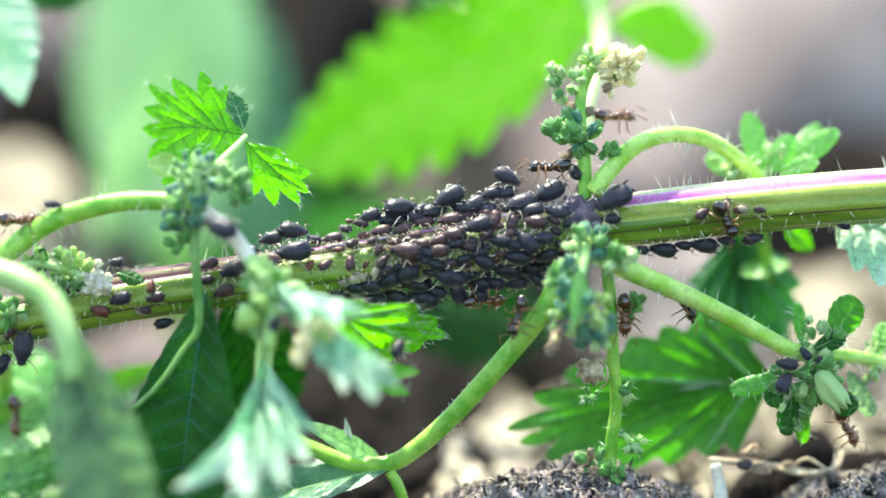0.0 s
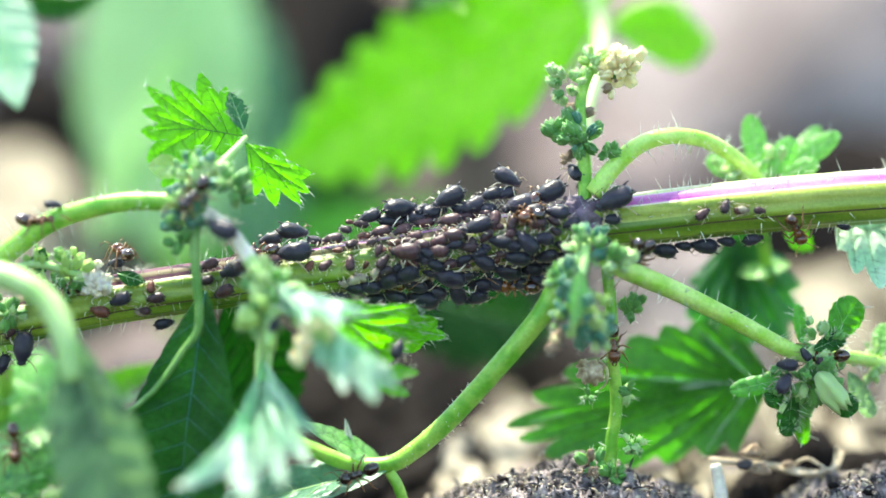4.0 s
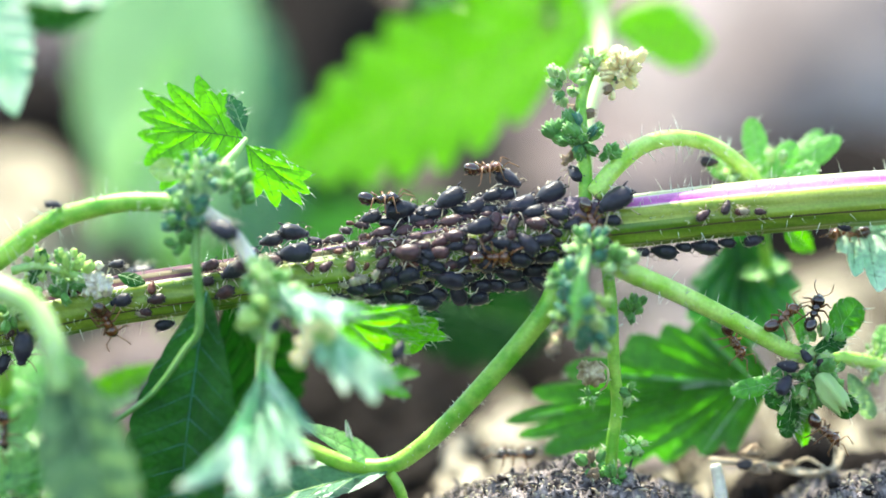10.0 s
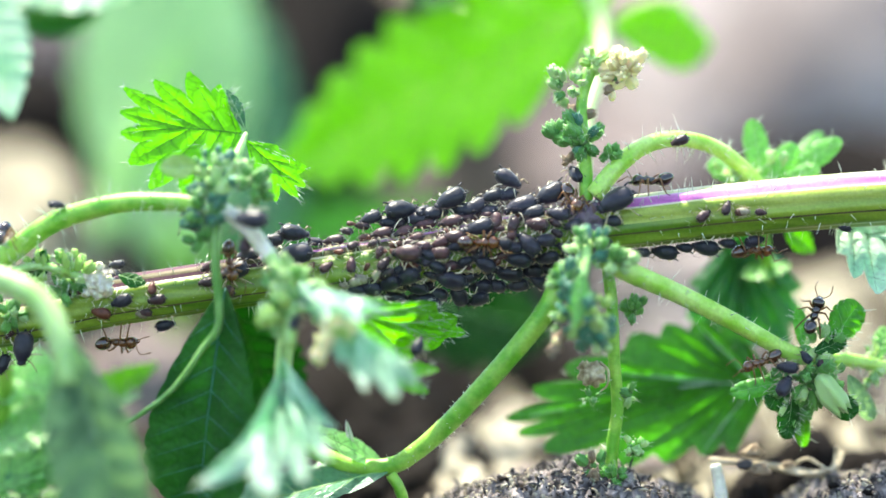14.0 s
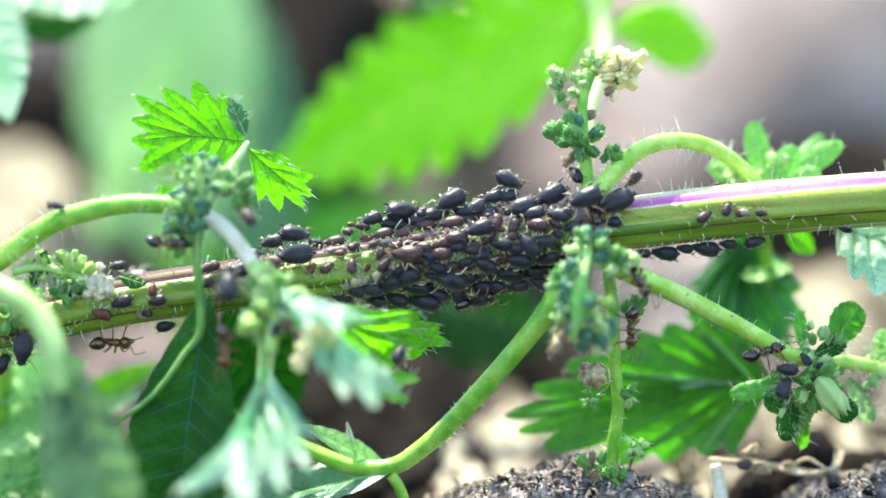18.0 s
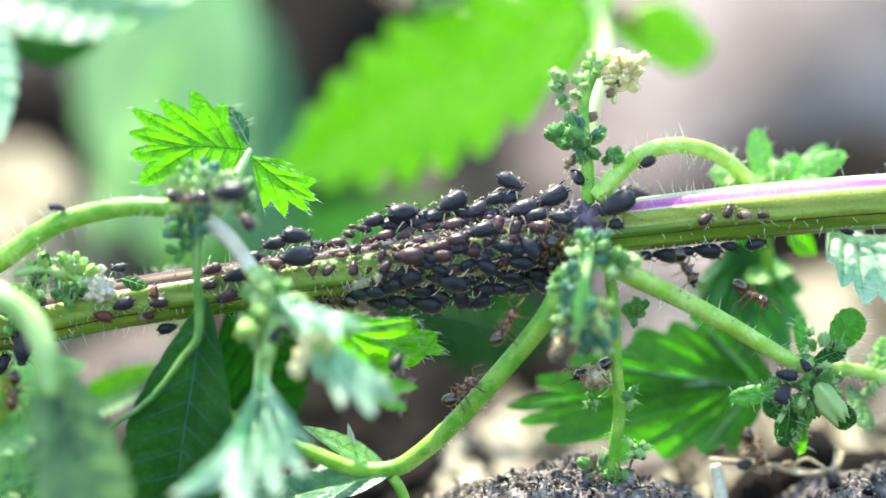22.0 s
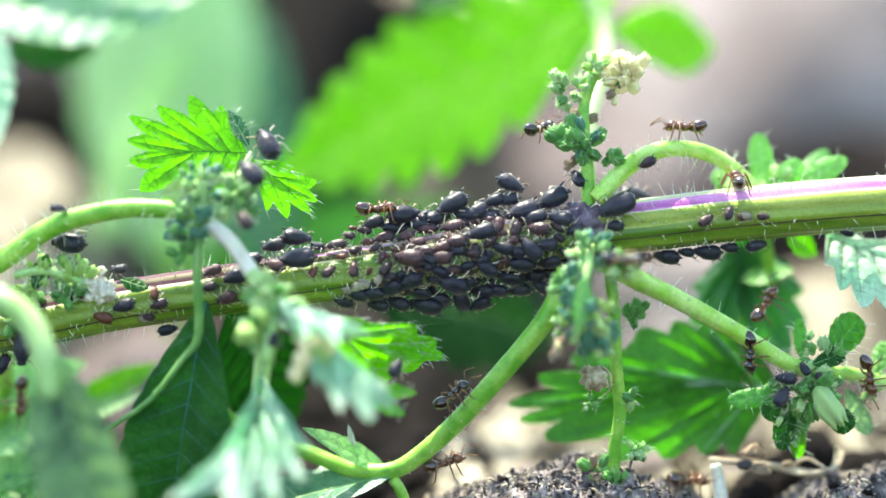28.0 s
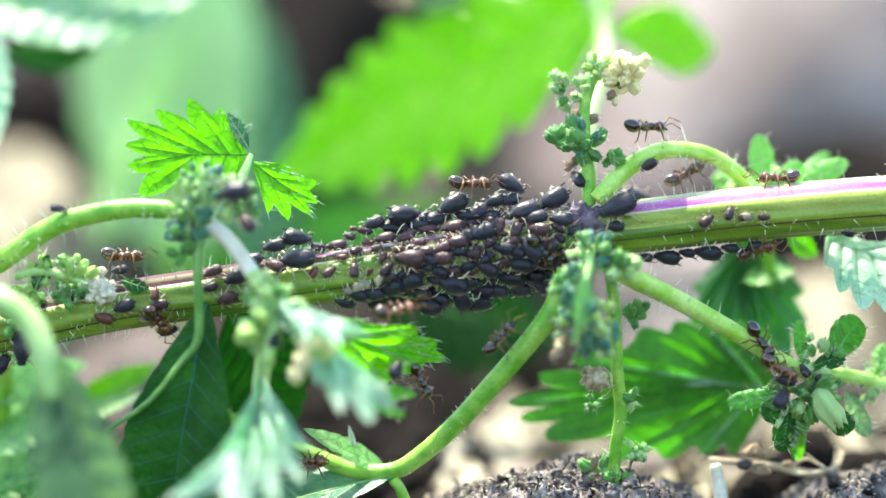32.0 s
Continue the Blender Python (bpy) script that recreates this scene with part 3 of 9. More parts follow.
    for half in halves:
        for start in (0.3, 0.52, 0.72):
            ribs.tube([surface(half, 0.62 * q / 4, start + 0.16 * q / 4) + lift for q in range(5)], taper(r * 0.5, r * 0.12, 4), 4)
    hair = Geo()
    for _ in range(hairs):
        half, f, rho = rnd.choice(halves), rnd.uniform(0, 1), rnd.choice((1, 1, rnd.uniform(0.2, 1)))
        p = surface(half, f, rho)
        way = (ez * rnd.uniform(0.1, 0.8) + (p - root).normalized() * rnd.uniform(0.3, 1) + Vector((rnd.uniform(-0.5, 0.5), 0, rnd.uniform(-0.5, 0.5)))).normalized() * rnd.uniform(0.25, 0.8) * MM
        hair.tube([p, p + way * 0.5, p + way], [0.026 * MM, 0.017 * MM, 0.004 * MM], 4)
    vein = vein or VEIN
    if parent.parent is None:
        ob = part(name, g, mat, parent, label, pivot if pivot is not None else root)
        part("vein", ribs, [vein, VEIN_SHEEN], ob, pivot=root)
        if hairs:
            tagged(part("hairs", hair, HAIR, ob, "fine white stinging hairs", pivot=root), kind="stuff")
    else:
        g.add(ribs.v, ribs.f, 1)
        g.add(hair.v, hair.f, 2)
        ob = part(name, g, [mat, vein, HAIR], parent, label, pivot if pivot is not None else root)
    return ob


def hair_fringe(path, radii, count, seed, long=0.9):
    """Stinging hairs that stand off a stalk."""
    rnd = random.Random(seed)
    g = Geo()
    for i in range(count):
        k = rnd.randrange(1, len(path) - 1)
        t = (path[k + 1] - path[k - 1]).normalized()
        w = Vector((rnd.gauss(0, 1), rnd.gauss(0, 1), rnd.gauss(0, 1)))
        w = (w - t * w.dot(t)).normalized()
        r = radii[k] if not isinstance(radii, float) else radii
        p = path[k] + w * r * 0.95 + (path[k + 1] - path[k]) * rnd.random()
        way = (w + t * rnd.uniform(-0.5, 0.5)).normalized() * rnd.uniform(0.3, 1) * long * MM
        thick = rnd.uniform(0.014, 0.034) * MM
        g.tube([p, p + way * 0.25, p + way], [thick * 1.7, thick, thick * 0.15], 5)
    return g


def bud_mesh(mats, seed):
    """One small flower bud of unit size: a plump ovoid folded into four sepals with a notched tip."""
    rnd = random.Random(seed)
    g = Geo()
    n, rings = 16, 9
    phase = rnd.uniform(0, 1)
    g.v.append(Vector((-0.8, 0, 0)))
    for i in range(1, rings):
        a = math.pi * i / rings
        for k in range(n):
            w = 2 * math.pi * k / n
            lobe = abs(math.cos(2 * w + phase))
            r = (math.sin(a) ** 0.8 * (0.42 + 0.28 * lobe) + 0.16 * lobe ** 2 * (i / rings) ** 3) * (1 + 0.15 * rnd.uniform(-1, 1))
            g.v.append(Vector((-0.8 * math.cos(a) + 0.55 * lobe ** 2 * (i / rings) ** 3, r * math.cos(w), r * math.sin(w))))
    g.v.append(Vector((0.62, 0, 0)))
    last = len(g.v) - 1
    for k in range(n):
        g.f += [(0, 1 + (k + 1) % n, 1 + k), (last, last - n + k, last - n + (k + 1) % n)]
    for i in range(rings - 2):
        for k in range(n):
            p, q = 1 + i * n, 1 + (i + 1) * n
            g.f.append((p + k, p + (k + 1) % n, q + (k + 1) % n, q + k))
    me = bpy.data.meshes.new("bud")
    me.from_pydata([tuple(v) for v in g.v], [], g.f)
    me.materials.append(mats[0])
    me.polygons.foreach_set("use_smooth", [True] * len(g.f))
    return me


BUDS = {k: [bud_mesh((m, HAIR), i + 5) for i in range(4)] for k, m in
        (("green", BUD), ("teal", BUD_TEAL), ("frost", BUD_FROST), ("yellow", BUD_YELLOW), ("cream", ANTHER), ("dry", BUD_DRY))}


def cluster(parent, u, v, d, spread, count, size, kinds, seed, flat=0.7):
    """Buds crowded round a place; spread in plan units, size in millimetres."""
    rnd = random.Random(seed)
    mid = at(u, v, d)
    r = spread * STEP * MM
    hair = Geo()
    for i in range(round(count * 1.7)):
        w = Vector((rnd.gauss(0, 1), rnd.gauss(0, 1), rnd.gauss(0, 1))).normalized()
        p = mid + Vector((w.x * r, w.y * r * flat, w.z * r)) * rnd.uniform(0.35, 1.0)
        ob = new("bud", rnd.choice(BUDS[rnd.choice(kinds)]))
        ob.parent = parent
        k = size * MM * rnd.choice((0.55, 0.8, 1.0, 1.35))
        ob.matrix_basis = Matrix.LocRotScale(p - ORIGIN[parent], (w + Vector((0, 0, 0.4))).to_track_quat("X", "Z"), (k, k * rnd.uniform(0.6, 1.1), k))
        for _ in range(4):
            q = (w + Vector((rnd.gauss(0, 0.6), rnd.gauss(0, 0.6), rnd.gauss(0, 0.6)))).normalized()
            hair.tube([p + q * k * 0.5, p + q * (k * 0.6 + rnd.uniform(0.15, 0.6) * MM)], [0.022 * MM, 0.004 * MM], 4)
    tagged(part("hairs", hair, HAIR, parent, pivot=mid), kind="stuff")


# ---- the creeping nettle with the colony ----
ROOT = at(2240, 700, 8)
ROOT.z = GROUND
STEM_LINE = [(-420, 640), (-120, 590), (60, 562), (200, 533), (400, 503), (560, 482), (720, 458), (880, 428), (1030, 402),
             (1150, 388), (1300, 371), (1560, 350)]
nettle = thing("nettle_plant", ROOT, "creeping green nettle with a purple-striped stem, crowded with black aphids", "nettle")
stem_pts = [at(u, v, 0) for u, v in STEM_LINE] + [at(1850, 340, 1), at(2080, 420, 4), at(2220, 620, 7), ROOT - Vector((0, 0, 0.001))]
stem_path = smooth_path(stem_pts, 110)
stem_r = [(1.62 + 0.25 * min(1, i / 80)) * MM for i in range(111)]
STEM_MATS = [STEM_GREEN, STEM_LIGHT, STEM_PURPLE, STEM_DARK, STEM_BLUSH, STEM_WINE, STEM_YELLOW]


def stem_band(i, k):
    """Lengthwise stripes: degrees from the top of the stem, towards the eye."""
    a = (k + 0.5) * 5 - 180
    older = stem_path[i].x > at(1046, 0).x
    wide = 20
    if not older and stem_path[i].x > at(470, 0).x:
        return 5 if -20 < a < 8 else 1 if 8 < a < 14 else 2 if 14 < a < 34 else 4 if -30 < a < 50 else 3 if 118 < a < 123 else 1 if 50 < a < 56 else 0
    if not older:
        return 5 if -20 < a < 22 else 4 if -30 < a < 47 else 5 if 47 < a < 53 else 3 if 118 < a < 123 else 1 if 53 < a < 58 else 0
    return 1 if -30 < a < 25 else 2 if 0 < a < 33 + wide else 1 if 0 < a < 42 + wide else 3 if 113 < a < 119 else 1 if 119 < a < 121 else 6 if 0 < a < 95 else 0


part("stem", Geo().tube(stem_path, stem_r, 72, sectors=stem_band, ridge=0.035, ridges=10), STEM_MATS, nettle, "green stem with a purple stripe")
tagged(part("hairs", hair_fringe(stem_path[:85], stem_r, 760, 21, 1.4), HAIR, nettle, "fine white stinging hairs"), kind="stuff")
part("stem_node", rough_ball(at(1032, 400, 0), (1.9 * MM, 2.15 * MM, 2.12 * MM), 3, 0.2, 5, 4), NODE, nettle, "dark purple swollen node")

# raised flower spike
spike_path = smooth_path([at(*p) for p in ((1036, 370, -0.5), (1036, 300, -0.5), (1030, 235, -0.5), (1030, 170, 0), (1052, 115, 0.5), (1078, 100, 0.5))], 20)
spike = part("flower_spike", Geo().tube(spike_path, taper(0.5 * MM, 0.32 * MM, 20), 10), STALK, nettle, "flower spike with green buds", pivot=spike_path[0])
cluster(spike, 1032, 246, -0.9, 42, 26, 0.56, ("green", "green", "teal"), 31)
cluster(spike, 1078, 268, -0.8, 18, 6, 0.5, ("green",), 32)
cluster(spike, 984, 236, -0.8, 16, 4, 0.5, ("green",), 33)
cluster(spike, 1005, 150, 0, 36, 13, 0.45, ("frost", "frost", "green"), 34)
cluster(spike, 1050, 110, 0.4, 30, 10, 0.45, ("frost", "yellow"), 35)
cluster(spike, 1102, 116, 0, 32, 34, 0.5, ("cream",), 36)
cluster(spike, 1085, 150, 0, 20, 5, 0.42, ("dry", "green", "cream"), 37)
cluster(spike, 1025, 195, 0, 16, 4, 0.42, ("green", "dry"), 38)
cluster(spike, 1005, 280, 0, 12, 3, 0.35, ("dry",), 39)

# stalk that climbs behind the spike to the large lime-green leaf
rise = smooth_path([at(*p) for p in ((1040, 385, 1.5), (1035, 280, 5), (1038, 200, 9), (1060, 120, 13), (1064, 60, 17), (1052, 10, 18.5), (1020, -40, 19.5))], 20)
part("petiole", Geo().tube(rise, taper(0.45 * MM, 0.66 * MM, 20), 10), STALK_PALE, nettle, pivot=rise[0])
leaf(nettle, at(1085, -14, 19), at(470, 308, 27), -AWAY + UP * 0.55 + RIGHT * 0.1, 7.7, LEAF_LIME, 8, 0.3, 0.02, 0.05, label="large lime-green leaf lit through by the sun", seed=4, vein=STALK, puff=0.05)
leaf(nettle, at(1078, 48, 19), at(1258, 78, 22), -AWAY + UP * 0.5, 3.5, LEAF_LIME, 6, 0.15, label="small lime-green leaf lit through by the sun", seed=5, vein=STALK)
leaf(nettle, at(850, -60, 24), at(720, 5, 26), -AWAY + UP * 0.5, 2.4, LEAF_DARK, 6, 0.2, label="green leaf", seed=6)

# arching stalk with pale young leaves
arch = smooth_path([at(*p) for p in ((1050, 345, -1.0), (1090, 295, -0.6), (1140, 256, 0), (1200, 244, 0.6), (1262, 258, 1.4), (1315, 296, 2.4), (1352, 335, 3.2))], 24)
arch_r = taper(0.66 * MM, 0.5 * MM, 24)
shoot = part("side_shoot", Geo().tube(arch, arch_r, 12), STALK_LIME, nettle, "pale arching stalk", pivot=arch[0])
tagged(part("hairs", hair_fringe(arch, arch_r, 110, 22, 1.5), HAIR, shoot), kind="stuff")
for base, tip, half, seed in (((1350, 318, 3.4), (1328, 208, 4), 0.95, 1), ((1372, 312, 4), (1488, 243, 3), 0.95, 2), ((1365, 318, 3), (1405, 250, 3), 0.9, 3),
                              ((1330, 318, 3), (1252, 283, 4), 0.95, 4), ((1380, 320, 2.6), (1450, 292, 2), 0.8, 5), ((1390, 318, 4), (1452, 230, 6), 0.8, 8)):
    leaf(shoot, at(*base), at(*tip), -AWAY + UP * 0.4, half, LEAF_PALE, 4, 0.06, fold=0.1, curl=0.3, hairs=14, seed=seed, blunt=0.55)
cluster(shoot, 1300, 305, 3, 34, 9, 0.45, ("frost", "yellow"), 40)
cluster(shoot, 1375, 300, 3, 40, 9, 0.4, ("frost",), 41)

# stalk to the rosette
lean = smooth_path([at(*p) for p in ((1068, 455, -3.5), (1112, 480, -3.2), (1200, 518, -2), (1300, 568, -1), (1400, 622, 0), (1450, 632, 0.5), (1520, 636, 1.5), (1640, 660, 3))], 28)
lean_r = taper(0.78 * MM, 0.42 * MM, 28)
rosette = part("side_shoot", Geo().tube(lean, lean_r, 14, ridge=0.04, ridges=5), STALK_LIME, nettle, "pale green side stalk ending in a rosette", pivot=lean[0])
tagged(part("hairs", hair_fringe(lean, lean_r, 130, 23, 1.2), HAIR, rosette), kind="stuff")
for base, tip, half, mat, seed in (((1466, 608, -0.5), (1520, 534, 0.5), 1.3, LEAF_MID, 1), ((1470, 690, -0.4), (1512, 735, -0.6), 0.9, LEAF_DARK, 2),
                                   ((1404, 680, -0.6), (1394, 775, 0), 0.95, LEAF_DARK, 3), ((1392, 672, -1), (1292, 694, -0.6), 0.75, LEAF_EDGE, 4),
                                   ((1420, 690, 0), (1424, 788, 1.5), 0.75, LEAF, 5), ((1420, 612, 0.6), (1412, 540, 1), 0.5, LEAF_EDGE, 6),
                                   ((1500, 660, 1), (1548, 738, 2), 0.9, LEAF_DULL, 7), ((1552, 636, 2), (1568, 575, 3), 0.75, LEAF_PALE, 8),
                                   ((1396, 660, -0.6), (1362, 722, -1), 0.8, LEAF_DARK, 9), ((1440, 622, -1), (1496, 596, -1), 0.7, LEAF_DARK, 10)):
    leaf(rosette, at(*base), at(*tip), -AWAY + UP * 0.25 + RIGHT * (0.4 if seed % 2 else -0.35), half, mat, 5, 0.07, fold=0.12, curl=0.35, hairs=14, seed=seed, blunt=0.5, vein_r=0.035, puff=0.3)
plump = new("bud", BUDS["frost"][1])
plump.parent = rosette
plump.matrix_basis = Matrix.LocRotScale(at(1468, 690, -1.6) - ORIGIN[rosette], (RIGHT * 0.6 - UP * 0.8).to_track_quat("X", "Z"), (1.75 * MM, 1.3 * MM, 1.25 * MM))
cluster(rosette, 1430, 650, -0.6, 60, 16, 0.6, ("green", "green", "frost"), 52)
cluster(rosette, 1410, 730, 0.4, 45, 10, 0.6, ("green",), 53)
cluster(rosette, 1455, 605, 0, 44, 14, 0.45, ("green", "green", "frost"), 42)
cluster(rosette, 1400, 680, -0.5, 46, 14, 0.45, ("green", "frost"), 43)
cluster(rosette, 1460, 668, 0, 40, 10, 0.42, ("green", "frost"), 44)
cluster(rosette, 1545, 640, 2, 40, 12, 0.42, ("frost", "yellow"), 45)

# crowded flower cluster before the node
knot_path = smooth_path([at(*p) for p in ((1040, 410, -2), (1036, 460, -5), (1022, 530, -6), (1010, 600, -6))], 10)
knot = part("flower_tuft", Geo().tube(knot_path, taper(0.4 * MM, 0.3 * MM, 10), 8), STALK_PALE, nettle, "crowded cluster of hairy green buds", pivot=knot_path[0])
cluster(knot, 1040, 442, -4.5, 44, 18, 0.45, ("frost", "teal", "green"), 46)
cluster(knot, 1090, 460, -4.2, 30, 10, 0.5, ("green", "frost"), 47)
cluster(knot, 1005, 490, -5, 36, 14, 0.5, ("frost", "teal", "green"), 48)
cluster(knot, 1020, 560, -5.5, 58, 30, 0.52, ("frost", "teal", "teal", "yellow"), 49)
cluster(knot, 1060, 590, -5, 30, 10, 0.5, ("frost", "teal"), 50)
cluster(knot, 985, 610, -5.5, 18, 4, 0.42, ("cream", "dry"), 51)
leaf(knot, at(1030, 480, -6.5), at(1018, 580, -7.2), -AWAY, 0.6, LEAF_PALE, 4, 0.05, seed=9)

# bowed petiole towards the soil, with its leaf
bow = smooth_path([at(*p) for p in ((1000, 470, -2.6), (972, 540, -2.6), (925, 603, -2.2), (838, 702, -1.4), (790, 752, -0.6), (738, 797, 0), (690, 824, 0.3), (620, 822, 0.8), (540, 792, 1.6), (440, 755, 2.5), (350, 700, 3.5))], 44)
bow_r = taper(0.76 * MM, 0.5 * MM, 44)
part("petiole", Geo().tube(bow, bow_r, 14, ridge=0.05, ridges=5), STALK, nettle, "smooth bright green bowed stalk", pivot=bow[0])
tagged(part("hairs", hair_fringe(bow, bow_r, 130, 24, 0.35), HAIR, nettle), kind="stuff")
leaf(nettle, at(690, 832, 0), at(330, 915, 1), UP - AWAY * 0.6, 2.6, LEAF_TEAL, 7, 0.15, label="hairy grey-green leaf lying low", hairs=60, seed=10)
leaf(nettle, at(680, 824, 1.2), at(530, 748, -1), UP * 1.1 - AWAY, 1.05, LEAF_MILK, 6, 0.08, label="pale green leaf", seed=11)
leaf(nettle, at(623, 795, 0.8), at(611, 742, 0.4), -AWAY + UP * 0.5, 0.24, BLEACHED, 2, 0.0, label="narrow pale stipule", name="stipule", seed=12)
drop = smooth_path([at(*p) for p in ((690, 838, 0), (705, 862, 0), (716, 900, 0.5), (720, 960, 1))], 10)
part("petiole", Geo().tube(drop, 0.4 * MM, 8), STALK, nettle, pivot=drop[0])

# thin hanging stalk that reaches the soil
hang = smooth_path([at(*p) for p in ((1070, 440, -1), (1082, 540, -1), (1086, 640, -0.5), (1092, 720, 0), (1082, 800, 0.5), (1080, 930, 1))], 24)
hang_r = taper(0.42 * MM, 0.46 * MM, 24)
dangle = part("side_shoot", Geo().tube(hang, hang_r, 10), STALK, nettle, "thin hanging stalk with small bud clusters", pivot=hang[0])
tagged(part("hairs", hair_fringe(hang, hang_r, 50, 25, 0.8), HAIR, dangle), kind="stuff")
for u, v, s, c, kinds, seed in ((1118, 548, 26, 9, ("green",), 61), (1045, 700, 18, 5, ("green",), 63), (1112, 695, 18, 5, ("frost", "green"), 64),
                                (1122, 788, 24, 7, ("green", "frost"), 65), (1052, 825, 26, 8, ("green", "dry"), 66), (1085, 845, 20, 6, ("green",), 67)):
    cluster(dangle, u, v, -0.2, s, c, 0.42, kinds, seed)

husk = rough_ball(at(1046, 660, -1.2), (0.85 * MM, 0.6 * MM, 0.78 * MM), 9, 0.7, 4, 2.2)
husk.tube(smooth_path([at(1060, 640, -1.2), at(1075, 655, -1.3), at(1074, 680, -1.2), at(1062, 692, -1.1)], 12), taper(0.12 * MM, 0.06 * MM, 12), 6)
part("curled_husk", husk, HUSK, dangle, "crumpled dry cream-brown husk", pivot=at(1046, 660, -1.2))

# the broad toothed leaf low on the right, and those behind the stem
broad = cut_leaf(nettle, (1366, 676, 5.4), ((1230, 683), (1059, 716), (897, 749)),
                 ((1289, 561), (1229, 571), (1174, 578), (1114, 598), (1001, 658), (944, 693)), ((1297, 801), (1242, 805), (1176, 819), (1096, 827), (964, 798), (918, 772)),
                 -AWAY + UP * 0.08, LEAF_BROAD, 0.85, 1.0, 0.018, wave=0.05, spread=0.22, vein=VEIN_DEEP, vein_r=0.06, strong=(1, 4, 8), hairs=60, seed=13, serrate=0.05, label="broad lobed green leaf with whitish sheen on its veins")
cut_leaf(nettle, (1302, 412, 8.5), ((1313, 503), (1339, 609)), ((1216, 503), (1213, 563), (1251, 621), (1301, 643)), ((1393, 461), (1421, 508), (1425, 563), (1393, 621)), -AWAY + UP * 0.15, LEAF_PLEAT, 0.84, 0.6, 0.1,
         spread=0.3, wave=0.1, vein=VEIN_AND_FURROW, vein_r=0.1, hairs=20, seed=14, label="pleated dark green leaf hanging behind the stem")
leaf(nettle, at(1305, 488, 7.0), at(1400, 470, 6.8), UP - AWAY * 0.9, 1.1, LEAF_PALE, 4, 0.3, label="pale curled leaf edge behind the stem", seed=33)
leaf(nettle, at(1385, 400, 4), at(1440, 445, 5), -AWAY + UP * 0.3, 1.0, LEAF, 5, 0.3, label="small green leaf under the stem", seed=16)
flag = cut_leaf(nettle, (1478, 396, 2.6), ((1546, 413), (1641, 443)), ((1531, 388), (1601, 398)), ((1482, 448), (1512, 492), (1553, 520), (1613, 530)), UP * 0.5 - AWAY, LEAF_GLARE, 0.72, 0.6, 0.05, fold=0.1,
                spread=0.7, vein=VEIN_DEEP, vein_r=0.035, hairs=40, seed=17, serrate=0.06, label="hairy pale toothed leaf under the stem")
# Shade below the stem is put into the dark green of these two leaves.
leaf(nettle, at(640, 500, 16), at(985, 590, 24), -AWAY + UP * 0.3, 5.4, LEAF_SHADE, 8, 0.25, label="shaded dark green leaf behind the stem", seed=18)
leaf(nettle, at(405, 525, 3), at(500, 770, 6), -AWAY + RIGHT * 0.3, 3.6, LEAF_SHADE, 8, 0.15, label="green leaf hanging below the stem, coloured dark for shade", seed=34, vein=VEIN_DEEP)
back_stalk = smooth_path([at(*p) for p in ((1345, 385, 2), (1352, 430, 6), (1362, 500, 8))], 8)
part("petiole", Geo().tube(back_stalk, 0.45 * MM, 8), STALK, nettle, pivot=back_stalk[0])

# buds, fluff and a flake on the left of the stem
tuft_path = smooth_path([at(*p) for p in ((190, 520, -1), (140, 490, -2), (70, 470, -2.5), (20, 480, -3))], 10)
tuft = part("flower_tuft", Geo().tube(tuft_path, 0.3 * MM, 8), STALK_PALE, nettle, "tuft of hairy green buds", pivot=tuft_path[0])
for u, v, s, c, kinds, seed in ((70, 465, 30, 9, ("green", "yellow"), 71), (125, 485, 38, 18, ("yellow", "green", "frost"), 72), (45, 500, 36, 10, ("green", "yellow"), 73), (15, 550, 30, 10, ("frost", "green"), 74), (110, 520, 30, 8, ("green",), 75)):
    cluster(tuft, u, v, -2, s, c, 0.45, kinds, seed)
leaf(tuft, at(55, 505, -2.5), at(80, 440, -2.5), -AWAY, 0.7, LEAF_DARK, 4, 0.05, curl=0.3, seed=20)
tagged(part("hairs", hair_fringe(tuft_path, 0.9 * MM, 90, 26, 1.1), HAIR, tuft), kind="stuff")
fluff = Geo()
wool = random.Random(77)
for _ in range(60):
    lump = rough_ball(at(172 + wool.gauss(0, 10), 503 + wool.gauss(0, 8), -1.9 - wool.uniform(0, 0.4)), [wool.uniform(0.16, 0.36) * MM] * 3, wool.uniform(1, 50), 0.9, 3, 2.6)
    fluff.add(lump.v, lump.f)
tagged(part("fluff", fluff, CREAM, pivot=at(178, 510, -1.6)), "cream-white woolly fluff stuck to the stem", "fluff", kind="stuff")
flake = leaf(None, at(208, 486, -1.9), at(258, 502, -2.0), -AWAY + UP * 0.6, 0.6, LEAF_DARK, 4, 0.1, curl=0.4, name="leaf_flake", seed=21)
tagged(flake, "small shrivelled green leaf flake on the stem", "leaf")

# ---- the leaning shoot in front, on the left ----
ROOT2 = at(-330, 800, 0)
ROOT2.z = GROUND
shoot2 = thing("nettle_shoot", ROOT2, "leaning young nettle shoot with toothed leaves and bud clusters", "nettle")
arm = smooth_path([ROOT2 - Vector((0, 0, 0.001)), at(-240, 650, -1), at(-110, 530, -2), at(0, 456, -2.5), at(90, 393, -3), at(200, 361, -3.6), at(290, 358, -4.2), at(350, 362, -4.6)], 40)
arm_r = taper(0.9 * MM, 0.6 * MM, 40)
arm_ob = part("stalk", Geo().tube(arm, arm_r, 14), STALK, shoot2, pivot=at(0, 456, -2.5))
tagged(part("hairs", hair_fringe(arm, arm_r, 180, 27, 1.4), HAIR, arm_ob), kind="stuff")

